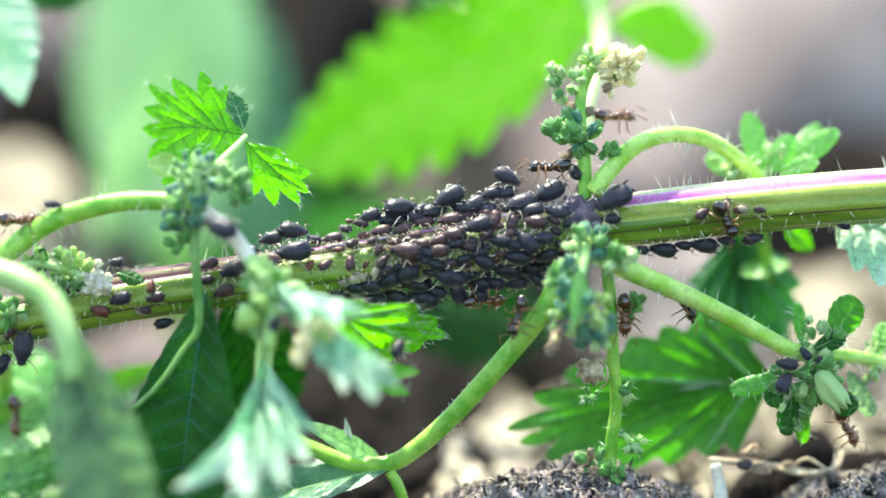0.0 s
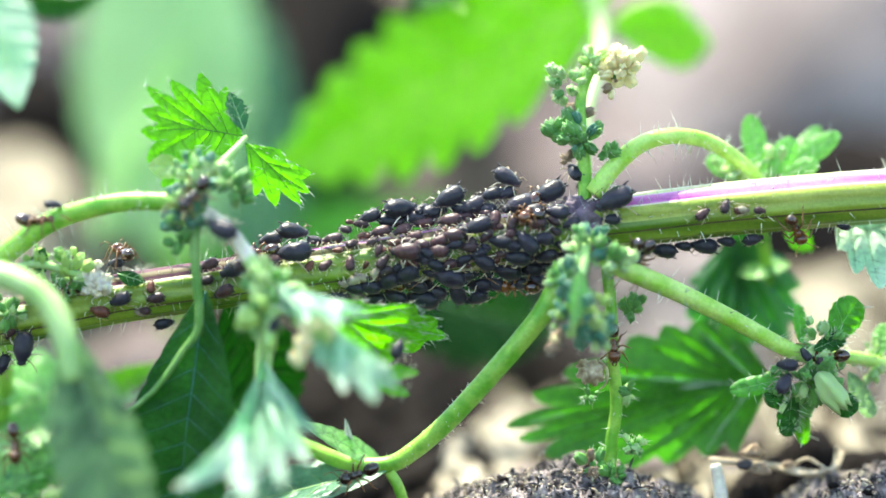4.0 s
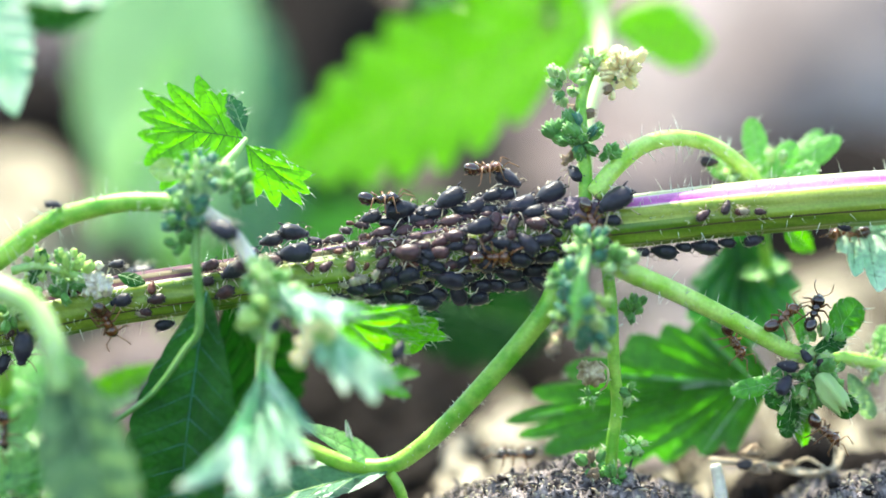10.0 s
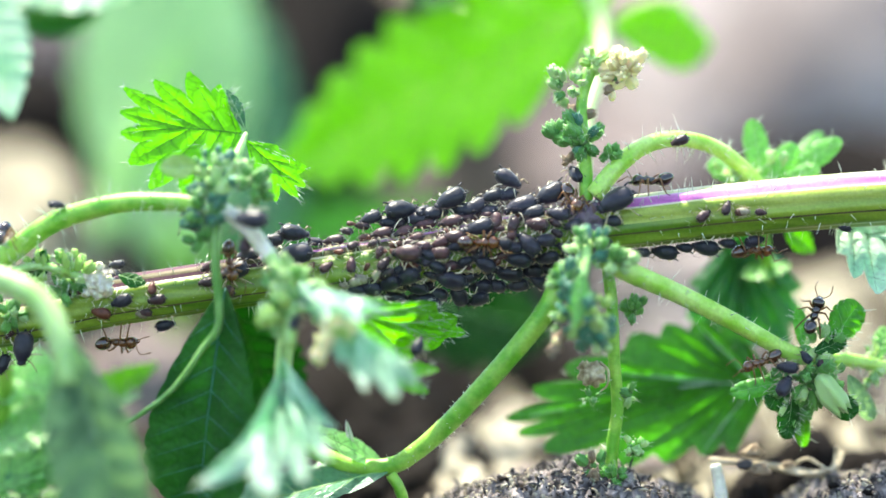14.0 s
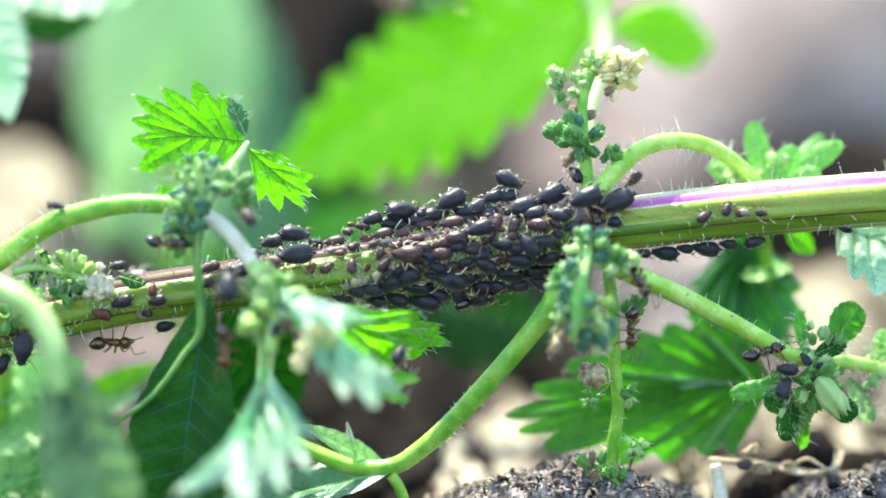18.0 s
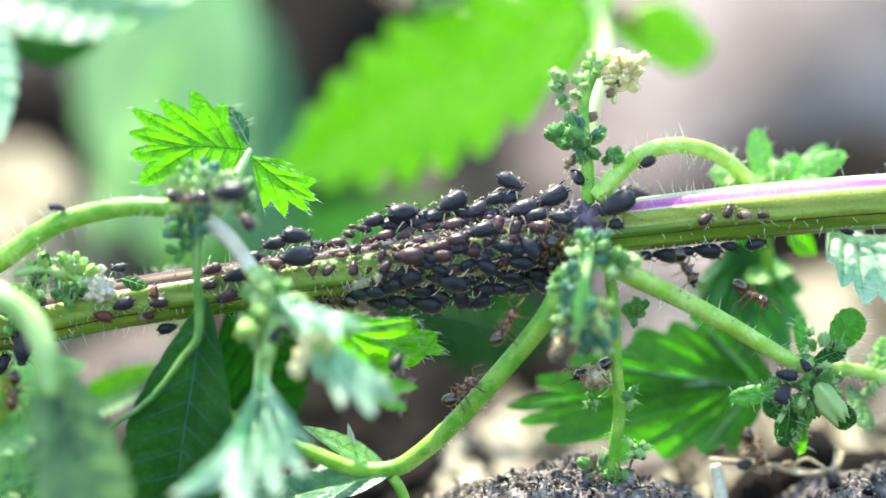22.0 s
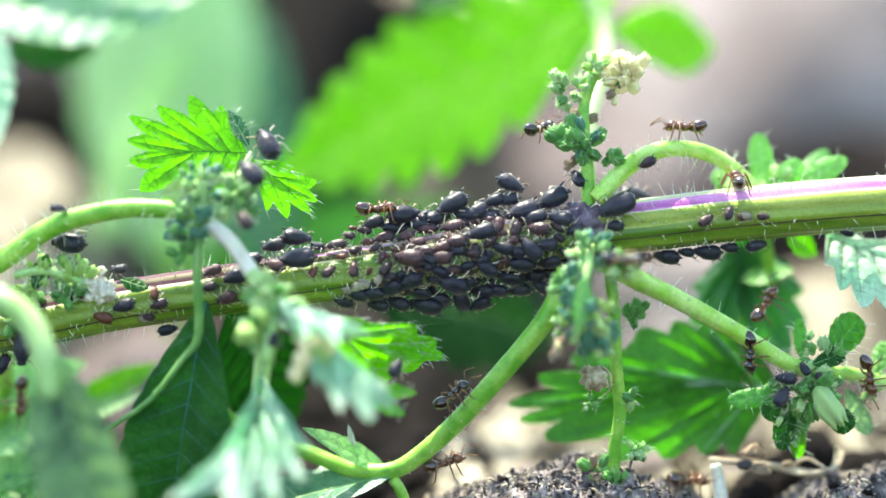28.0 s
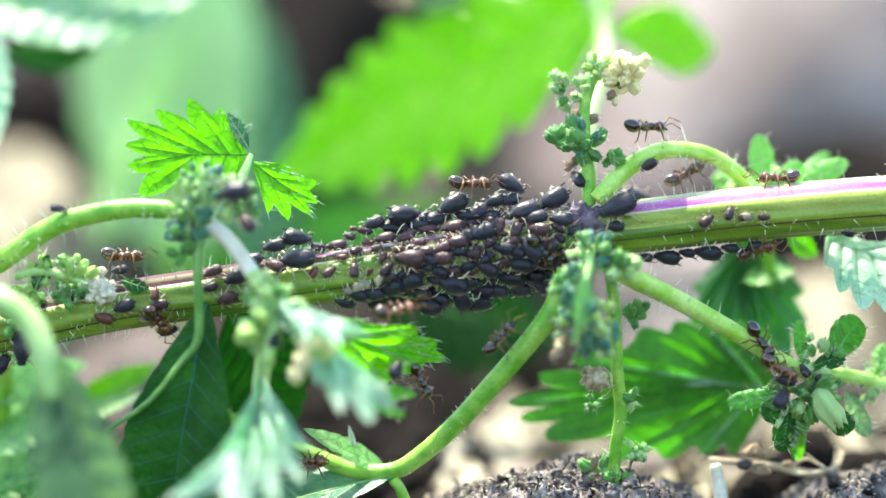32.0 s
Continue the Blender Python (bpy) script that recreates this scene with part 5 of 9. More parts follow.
for kind, u, v, d, angle, up, size, sway in (("k", 95, 372, -3.6, 40, "u", 1.2, "arm"), ("k", 44, 622, -1.5, 265, "c", 2.4, "none"), ("k", 8, 648, 0, 250, "c", 1.5, "none"), ("k", 704, 622, -4.4, 70, "c", 1.5, "crown"),
                                             ("k", 486, 578, -7.6, 80, "c", 1.2, "crown"), ("k", 1392, 651, -1.4, 170, "c", 1.5, "rosette"), ("k", 1387, 684, -1.8, 60, "c", 1.7, "rosette"),
                                             ("k", 1425, 632, -0.8, 120, "c", 1.1, "rosette"), ("b", 1460, 646, -0.8, 0, "c", 1.3, "rosette"), ("b", 20, 590, -1, 240, "c", 1.2, "none")):
    aphid(kind, size, facing(u, v, d, angle, up), sway)
ROAMER = [aphid("k", 2.3, facing(395, 412, -6.4, 150), "own"), aphid("b", 1.5, facing(430, 440, -6, 60), "own"), aphid("b", 1.3, facing(1150, 300, 3, 0), "own"),
          aphid("k", 2.4, facing(1650, 360, 4, 180), "own"), aphid("k", 2.5, facing(190, 500, 4, 180), "own"), aphid("k", 2.5, facing(345, 380, -2.4, 90), "own")]


# ---- ants ----
def make_ant(body_mat, gaster_mat, label, seed):
    """A worker ant about 3.8 mm long, head along +x, feet on z = 0; its legs step."""
    ob = thing("ant", (0, 0, 0), label, "ant", "ants tending the aphids")
    g = Geo().blob(unit_blob(-0.88, 0, 0.9, 0.62, 0.47, 0.46, 0.45), shape=lambda x: (1 + 0.12 * x) * (1 + 0.02 * math.cos(x * 17)), n=18, rings=16)
    part("gaster", scaled(g, MM), gaster_mat, ob, "dark shiny abdomen")
    g = Geo().blob(unit_blob(-0.34, 0, 0.68, 0.12, 0.15, 0.24), n=10, rings=6).tube([Vector((-0.5, 0, 0.6)), Vector((-0.1, 0, 0.62))], 0.07, 6)
    part("waist", scaled(g, MM), body_mat, ob)
    g = Geo().blob(unit_blob(0.08, 0, 0.74, 0.36, 0.28, 0.29, 0.2), n=12, rings=8).blob(unit_blob(0.46, 0, 0.82, 0.36, 0.32, 0.32), n=12, rings=8).blob(unit_blob(0.78, 0, 0.82, 0.14, 0.12, 0.12), n=8, rings=6)
    part("thorax", scaled(g, MM), body_mat, ob)
    g = Geo().blob(unit_blob(1.1, 0, 0.8, 0.46, 0.45, 0.38, 0.6), shape=lambda x: 1 - 0.16 * x, n=16, rings=12)
    head = part("head", scaled(g, MM), body_mat, ob)
    for s in (-1, 1):
        g = Geo().blob(unit_blob(1.2, s * 0.36, 0.92, 0.1, 0.06, 0.08), n=8, rings=6)
        part("eye", scaled(g, MM), EYE_BLACK, head)
        g = Geo().tube([Vector((1.45, s * 0.14, 0.68)), Vector((1.6, s * 0.12, 0.6)), Vector((1.68, s * 0.02, 0.56))], [0.07, 0.06, 0.02], 6)
        part("mandible", scaled(g, MM), body_mat, head)
        hip = Vector((1.42, s * 0.16, 0.86))
        g = Geo().tube([Vector(p) for p in ((1.42, s * 0.16, 0.86), (1.6, s * 0.42, 1.12), (1.78, s * 0.6, 1.3), (2.1, s * 0.66, 1.12), (2.5, s * 0.62, 0.9))], [0.04, 0.035, 0.04, 0.038, 0.045], 6)
        feeler = part("antenna", scaled(g, MM), ANT_LEG, ob, pivot=hip * MM)
        walk(feeler, [(0.4 * i, Matrix.Translation(hip * MM) @ pose(0, 0, 0, 0, 9 * math.sin(i * 1.9 + s + seed), s * 12 * math.sin(i * 1.3 + seed))) for i in range(81)])
        for n, (hx, kx, fx, tx, wide) in enumerate(((0.62, 0.95, 1.2, 1.4, 0.8), (0.4, 0.3, 0.2, 0.2, 0.9), (0.15, -0.4, -0.8, -1.05, 0.85))):
            hip = Vector((hx, s * 0.18, 0.64))
            g = Geo().tube([Vector(p) for p in ((hx, s * 0.18, 0.64), ((hx + kx) / 2, s * 0.45, 0.95), (kx, s * 0.72 * wide, 1.12), ((kx + fx) / 2, s * 1.0 * wide, 0.55), (fx, s * 1.2 * wide, 0.08), (tx, s * 1.36 * wide, 0.01))],
                           [0.085, 0.088, 0.064, 0.056, 0.042, 0.026], 7)
            leg = part("leg", scaled(g, MM), ANT_LEG, ob, pivot=hip * MM)
            beat = 0 if (n + (s > 0)) % 2 else math.pi
            rows = []
            for i in range(161):
                w = i * 1.35 + beat + seed
                rows.append((0.2 * i, Matrix.Translation(hip * MM) @ pose(0, 0, 0, s * 6 * max(0, math.cos(w)), 0, 13 * math.sin(w))))
            walk(leg, rows)
    return ob


ANTS = [make_ant(ANT_BROWN, ANT_AMBER, "glossy amber-brown worker ant walking on the nettle", 1), make_ant(ANT_DARK, ANT_DARK, "glossy blackish-brown worker ant walking on the nettle", 2)]
for i in range(2, 16):
    ANTS.append(copy_thing(ANTS[0 if i % 3 else 1], Matrix.Identity(4)))

# ---- what moves ----
# sagging and swaying: seconds, plan units to the right and down, degrees of turn (clockwise as seen from the eye), degrees of swing about the upright
SWAY = {
    "none": (at(0, 0), ((0, 0, 0, 0), (32, 0, 0, 0))),
    "stem": (at(1030, 400), ((0, -1, -3, 0), (3.5, -1, -2, 0), (6, -1, -1.5, 0), (9, 0, 0, 0), (14, 1, 1, 0), (16.5, 2, 2.5, 0), (18.6, 2, 3, 0), (18.9, 4, 5.5, 0), (24, 5, 7, 0), (28, 5, 9, 0), (32, 6, 10, 0))),
    "arm": (at(0, 456, -2.5), ((0, 0, 0, -0.3), (9, 0, 0, 0), (12, 1, 0, 0.1), (13, 5, 0, 0.1), (14, 6, 0, 0), (14.5, 5, 0, 0.1), (16.5, 3, 1, 0.5), (18.6, 3, 1, 0.6), (18.9, 4, 2, 1.1), (24, 5, 3, 1.5), (28, 6, 3, 1.9), (32, 6, 3, 2.0))),
    "crown": (at(0, 456, -4), ((0, 0, 0, -0.25), (9, 0, 0, 0), (10.5, 3, 0, 0), (12, 4, 0, 0.1), (12.5, 14, 0, 0.1), (13, 26, -1, 0), (14, 34, -4, -0.2), (14.5, 26, -2, 0), (16.5, 4, 2, 0.5), (18.6, 4, 2, 0.6), (18.9, 3, 4, 1.2), (24, 3, 4, 1.7), (28, 4, 4, 2.3), (32, 5, 4, 2.5))),
    "fan": (at(430, 236, -2), ((0, 0, -5, 1.5, -3), (6, 0, -2, 0.5, -1), (9, 0, 0, 0, 0), (12, 0, 1, -0.5, 4), (12.5, 2, 0, -1, 9), (13, 2, 0, -1.5, 15), (13.5, 0, -3, -2, 18), (14, -1, -8, -3, 24), (14.5, 0, -3, -2.5, 18), (16.5, 2, 6, -1.5, 8),
                                    (18.6, 3, 8, -2, 9), (18.9, 6, 17, -3.6, 12), (24, 6, 22, -5.5, 14), (28, 7, 26, -6.8, 16), (32, 7, 30, -8, 18))),
    "rosette": (at(1110, 480, -3), ((0, -1, -3, -0.1), (9, 0, 0, 0), (14, 1, 1, 0.3), (16.5, 2, 2, 0.6), (18.6, 2, 3, 0.9), (18.9, 4, 5.5, 1.5), (24, 5, 7, 2.2), (28, 5, 9, 2.6), (32, 6, 10, 3.0))),
    "arch": (at(1050, 345, -1), ((0, -1, -3, -1.2), (9, 0, 0, 0), (14, 1, 1, 0.4), (16.5, 2, 2.5, 0.8), (18.6, 2, 3, 1.0), (18.9, 4, 5.5, 2.2), (24, 5, 7, 3.1), (28, 5, 9, 3.7), (32, 6, 10, 4.1))),
    "broad": (at(1365, 652, 5.5), ((0, -1, -3, -1.7), (9, 0, 0, 0), (14, 1, 1, 0.8), (16.5, 2, 2.5, 1.4), (18.6, 2, 3, 1.7), (18.9, 7, 5.5, 3.6), (24, 10, 7, 4.3), (32, 13, 10, 5.2))),
    "flag": (at(1478, 396), ((0, -1, -6, -2), (9, 0, 0, 0), (14, 1, 3, 1.5), (16.5, 2, 5, 2.7), (18.6, 2, 6, 3), (18.9, -14, 15, 4), (24, -16, 19, 4.5), (32, -18, 26, 5.5))),
    "fall": (at(0, -100, 14), ((0, 8, -20, 0), (6, 3, -8, 0), (9, 0, 0, 0), (14, -8, 8, 0), (16.5, -12, 12, 0), (18.6, -13, 14, 0), (18.9, -28, 45, 0), (24, -34, 55, 0), (32, -44, 68, 0))),
    "fall2": (at(330, -120, 17), ((0, 0, -40, 0), (6, 0, -12, 0), (9, 0, 0, 0), (14, -2, 12, 0), (16.5, -4, 18, 0), (18.6, -4, 22, 0), (18.9, 0, 62, 0), (24, -2, 70, 0), (32, -6, 80, 0))),
    "droop": (at(-90, 490, -8), ((0, 4, -6, 0), (9, 0, 0, 0), (10, -16, 14, 0), (11, -12, 10, 0), (12, 0, 2, 0), (14, -4, 2, 0), (16.5, -10, 8, 0), (18.6, -24, 18, 0), (18.9, -28, 18, 0), (24, -32, 22, 0), (32, -30, 26, 0))),
}
CLOCK = sorted({0.0, 2.0, 4.0, 6.0, 8.0, 10.0, 20.0, 22.0, 30.0} | {float(r[0]) for _, rows in SWAY.values() for r in rows})


def sway(name, t):
    """How that piece stands off its rest pose at t seconds."""
    pivot, rows = SWAY[name]
    du, dv, turn = (float(np.interp(t, [r[0] for r in rows], [r[k] for r in rows])) for k in (1, 2, 3))
    swing = float(np.interp(t, [r[0] for r in rows], [r[4] if len(r) > 4 else 0 for r in rows]))
    shift = (RIGHT * du - UP * dv) * STEP * MM
    return Matrix.Translation(pivot + shift) @ Matrix.Rotation(radians(turn), 4, AWAY) @ Matrix.Rotation(radians(swing), 4, UP) @ Matrix.Translation(-pivot)


def trail(steps):
    """Rows for one ant from seconds, plan place, depth, heading and the way its back looks; wide turns get steps between."""
    rows = []
    for t, u, v, d, angle, up in steps:
        m = on_stem(u, v, angle, 0.75) if up == "s" else facing(u, v, d, angle, up, 0.0 if up == "b" else 0.7)
        if rows:
            before, old = rows[-1]
            q0, q1 = old.to_quaternion(), m.to_quaternion()
            if q0.dot(q1) < 0:
                q1.negate()
            n = int(q0.rotation_difference(q1).angle / radians(70)) if t - before > 0.05 else 0
            for k in range(1, n + 1):
                f = k / (n + 1)
                rows.append((before + (t - before) * f, Matrix.LocRotScale(old.translation.lerp(m.translation, f), q0.slerp(q1, f), None)))
        rows.append((t, m))
    return rows


def motions():
    walk(nettle, [(t, sway("stem", t) @ Matrix.Translation(ROOT)) for t in CLOCK])
    for ob, name, carrier in ((rosette, "rosette", "stem"), (broad, "broad", "stem"), (shoot, "arch", "stem"), (flag, "flag", "stem")):
        walk(ob, [(t, (sway(carrier, t) @ Matrix.Translation(ROOT)).inverted() @ sway(name, t) @ Matrix.Translation(ORIGIN[ob])) for t in CLOCK])
    for ob, name, base in ((arm_ob, "arm", ROOT2), (crown, "crown", ROOT2), (fan, "fan", ROOT2), (droop, "droop", ROOT2), (fall, "fall", ROOT4), (fall2, "fall2", ROOT4), (fall3, "fall2", ROOT4)):
        walk(ob, [(t, Matrix.Translation(-base) @ sway(name, t) @ Matrix.Translation(ORIGIN[ob])) for t in CLOCK])
    rnd = random.Random(77)
    for ob in [o for o in scene.objects if o.parent is None and o.name.split(".")[0] in ("fluff", "leaf_flake")]:
        rest = ob.matrix_basis.copy()
        walk(ob, [(t, sway("stem", t) @ rest) for t in CLOCK])
    for ob, rest, name in RIDERS:
        if name == "own":
            continue
        fidget = rnd.choice((0, 1, 2, 4))
        walk(ob, [(t, sway(name, t) @ rest @ Matrix.Rotation(radians(fidget * rnd.uniform(-1, 1)), 4, "Z")) for t in CLOCK])
    walk(ROAMER[0], [(t, facing(u, v, d, a)) for t, u, v, d, a in (
        (0, 393, 408, -6.4, 150), (9, 395, 412, -6.4, 150), (12, 402, 412, -6.4, 150), (13, 437, 396, -6.6, 170), (14, 446, 394, -6.6, 170), (16.5, 405, 480, -6.6, 110), (17, 404, 508, -6.6, 100), (18, 406, 510, -6.6, 100),
        (18.6, 415, 440, -7, 120), (19, 418, 405, -7, 130), (20, 408, 366, -7, 110), (21, 412, 344, -7, 180), (23, 402, 347, -7, 170), (25, 400, 346, -7, 170), (27.5, 440, 320, -6.4, 130), (28, 445, 312, -6, 130),
        (29, 430, 305, -6, 150), (30, 466, 327, -5, 130), (31, 438, 347, -6, 180), (32, 416, 345, -7, 180))])
    walk(ROAMER[1], [(t, facing(u, v, d, a)) for t, u, v, d, a in (
        (0, 430, 470, -4, 60), (12, 432, 470, -4, 60), (16.5, 440, 388, -6, 120), (18, 440, 388, -6, 120), (19, 450, 400, -6, 120), (21, 444, 400, -6, 120), (23, 434, 392, -6, 120), (28, 434, 394, -6, 120), (32, 438, 398, -6, 120))])
    walk(ROAMER[2], [(t, facing(u, v, d, a)) for t, u, v, d, a in (
        (0, 1034, 335, 3, 20), (7, 1036, 315, 2.4, 20), (8, 1058, 294, 1.4, 20), (9, 1140, 290, 1, 20), (10, 1254, 290, 1.6, 0), (10.5, 1235, 262, 0.4, 150), (11, 1202, 251, -0.4, 190), (14, 1202, 253, -0.4, 200), (16, 1160, 270, 1, 220), (17, 1136, 306, 1, 220),
        (18, 1122, 320, 1, 230), (19, 1140, 288, -0.6, 210), (21, 1144, 291, -0.6, 210), (28, 1145, 292, -0.6, 210), (32, 1147, 296, -0.6, 210))])
    walk(ROAMER[3], [(t, facing(u, v, d, a)) for t, u, v, d, a in (
        (0, 1690, 345, 3, 180), (15, 1690, 345, 3, 180), (16.5, 1470, 330, -1.2, 180), (17, 1395, 327, -1.6, 185), (17.5, 1180, 350, -1.8, 185), (18, 1036, 356, -2.4, 200), (19, 1050, 352, -1, 200), (20, 1100, 350, 3, 0), (22, 1120, 352, 3.4, 0), (32, 1120, 356, 3.4, 0))])
    walk(ROAMER[4], [(t, facing(u, v, d, a)) for t, u, v, d, a in (
        (0, 250, 500, 4, 180), (11, 250, 490, 4, 180), (12, 240, 463, 0, 180), (13, 175, 470, 0, 180), (14, 190, 500, 3.5, 180), (22, 300, 500, 3.5, 180), (23.4, 300, 480, 2, 180), (24, 256, 461, 0, 185), (25, 230, 500, 3.6, 180), (27, 150, 470, 1, 160),
        (28, 124, 436, -1.5, 170), (29, 148, 434, -1.5, 20), (30, 204, 482, -1, 180), (30.5, 120, 450, -2, 170), (31, 35, 415, -3.4, 200), (32, -40, 455, -3.4, 220))])
    walk(ROAMER[5], [(t, facing(u, v, d, a)) for t, u, v, d, a in (
        (0, 345, 380, -2.4, 90), (26.4, 352, 390, -2.4, 90), (27, 330, 300, -2.8, 110), (27.5, 336, 262, -3, 45), (27.7, 482, 317, -3.4, 0), (27.9, 494, 318, -3.4, 60), (28, 475, 262, -3, 115), (28.2, 391, 204, -2.6, 130), (28.5, 262, 196, -2.2, 190),
        (28.65, 250, 240, -0.4, 250), (28.8, 300, 285, 1.2, 300), (29.2, 352, 380, 0.2, 300), (32, 352, 396, -1.6, 300))])
    walk(ANTS[0], trail((
        (0, 1085, 208, 2, 0, "l"), (0.22, 1050, 257, 5, 221, "c"), (0.41, 1032, 254, -1.5, 229, "c"), (0.59, 1036, 297, -1.2, 272, "c"),
        (0.78, 1020, 355, -0.6, 238, "s"), (1, 1000, 407, 1.9, 0, "b"), (2, 1000, 407, 1.9, 0, "b"), (2.35, 940, 369, -0.6, 103, "s"),
        (2.65, 940, 369, -0.6, 103, "s"), (3, 930, 288, -1, 50, "u"), (3.51, 940, 370, -0.6, 263, "s"), (3.91, 940, 370, -0.6, 263, "s"),
        (4.3, 920, 373, -0.6, 190, "s"), (4.7, 880, 380, -0.6, 190, "s"), (5.09, 860, 384, -0.6, 115, "s"), (5.49, 860, 384, -0.6, 115, "s"),
        (6, 850, 318, -1, 180, "u"), (7, 850, 315, -1, 220, "u"), (8, 880, 322, -1.5, 160, "u"), (8.35, 900, 379, -0.6, 301, "s"), (8.65, 940, 423, -1.9, 326, "s"),
        (9, 935, 402, -1.9, 350, "s"), (9.35, 980, 416, -1.9, 10, "s"), (9.65, 1020, 409, -1.9, 9, "s"), (10, 1040, 385, -1.9, 290, "s"),
        (10.17, 1100, 400, -1.9, 7, "s"), (10.3, 1160, 393, -1.9, 7, "s"), (10.43, 1220, 386, -1.9, 6, "s"), (10.57, 1300, 377, -1.9, 6, "s"),
        (10.7, 1360, 372, -1.9, 5, "s"), (10.83, 1420, 316, -0.6, 69, "s"), (11, 1425, 302, 1, 0, "u"), (11.19, 1380, 320, -0.6, 185, "s"),
        (11.35, 1327, 295, 2.1, 138, "u"), (11.5, 1280, 256, 1.1, 144, "u"), (11.65, 1241, 239, 0.5, 167, "u"), (11.81, 1180, 233, -0.1, 191, "u"),
        (12, 1130, 232, 0, 0, "u"), (13, 1165, 217, 0, 0, "u"), (13.27, 1123, 257, -0.7, 222, "u"), (13.5, 1077, 304, -1.3, 261, "u"),
        (13.73, 1100, 396, 1.9, 305, "b"), (14, 1110, 393, 1.9, 0, "b"), (14.37, 1080, 443, -0.6, 247, "s"), (14.62, 1077, 503, -1.4, 277, "c"),
        (14.87, 1083, 563, -1.3, 272, "c"), (15.12, 1085, 623, -1, 272, "c"), (15.37, 1090, 703, -0.5, 274, "c"), (15.63, 1086, 714, 5.8, 53, "c"),
        (15.88, 1103, 708, 5.7, 18, "c"), (16.13, 1157, 697, 5.5, 9, "c"), (16.38, 1231, 686, 5.3, 9, "c"), (16.63, 1286, 671, 5.1, 299, "c"),
        (17, 1295, 722, 4, 270, "l"), (17.16, 1250, 684, 5.2, 194, "c"), (17.27, 1157, 698, 5.5, 189, "c"), (17.39, 1086, 715, 5.8, 233, "c"),
        (17.5, 1090, 704, -0.5, 94, "c"), (17.61, 1085, 624, -1, 92, "c"), (17.73, 1082, 544, -1.4, 95, "c"), (17.84, 1080, 444, -0.6, 67, "s"),
        (18, 1110, 393, 1.9, 0, "b"), (18.27, 1080, 444, -0.6, 247, "s"), (18.5, 1080, 524, -1.4, 277, "c"), (18.73, 1084, 584, -1.2, 272, "c"),
        (19, 1105, 622, -1, 100, "c"), (19.19, 1089, 685, -0.7, 274, "c"), (19.35, 1086, 716, 5.8, 53, "c"), (19.5, 1103, 710, 5.7, 18, "c"),
        (19.65, 1176, 696, 5.4, 9, "c"), (19.81, 1250, 685, 5.2, 14, "c"), (20, 1285, 672, 4, 0, "c"), (21, 1285, 667, 4, 0, "c"),
        (21.16, 1213, 691, 5.3, 189, "c"), (21.27, 1139, 703, 5.5, 189, "c"), (21.39, 1092, 726, -0.4, 67, "c"), (21.5, 1089, 686, -0.7, 94, "c"),
        (21.61, 1084, 606, -1.1, 92, "c"), (21.73, 1080, 526, -1.4, 97, "c"), (21.84, 1080, 446, -0.6, 67, "s"), (22, 1110, 393, 1.9, 0, "b"),
        (22.22, 1160, 393, 1.9, 7, "b"), (22.41, 1220, 386, 1.9, 6, "b"), (22.59, 1280, 379, 1.9, 6, "b"), (22.78, 1340, 328, -0.6, 66, "s"),
        (23, 1345, 314, 0, 180, "u"), (24, 1350, 314, 0, 180, "u"), (25, 1350, 314, 0, 180, "u"), (25.58, 1327, 300, 2.1, 138, "u"),
        (26.04, 1315, 287, 1.8, 139, "u"), (26.5, 1297, 274, 1.5, 144, "u"), (26.96, 1262, 249, 0.8, 156, "u"), (27.42, 1241, 244, 0.5, 167, "u"),
        (28, 1215, 227, 0, 150, "u"), (28.2, 1236, 241, 0.3, 110, "u"), (28.4, 1261, 262, 0.8, 115, "u"), (28.6, 1234, 232, 0.3, 140, "u"),
        (28.8, 1243, 258, 0.4, 100, "u"), (29, 1248, 288, 0.6, 95, "u"), (29.2, 1238, 302, 0.6, 65, "u"), (29.4, 1226, 308, 0.6, 50, "u"), (29.65, 1310, 345, 1.9, 0, "b"), (30, 1380, 365, 1.9, 0, "b"), (30.27, 1352, 439, 4, 273, "c"), (30.5, 1343, 475, 4, 256, "c"),
        (30.73, 1330, 529, 4, 202, "c"), (31, 1310, 512, 0, 280, "c"), (31.27, 1334, 512, 4, 76, "c"), (31.5, 1348, 458, 4, 76, "c"),
        (31.73, 1345, 410, 1.4, 67, "c"), (32, 1380, 365, 1.9, 0, "b"))))
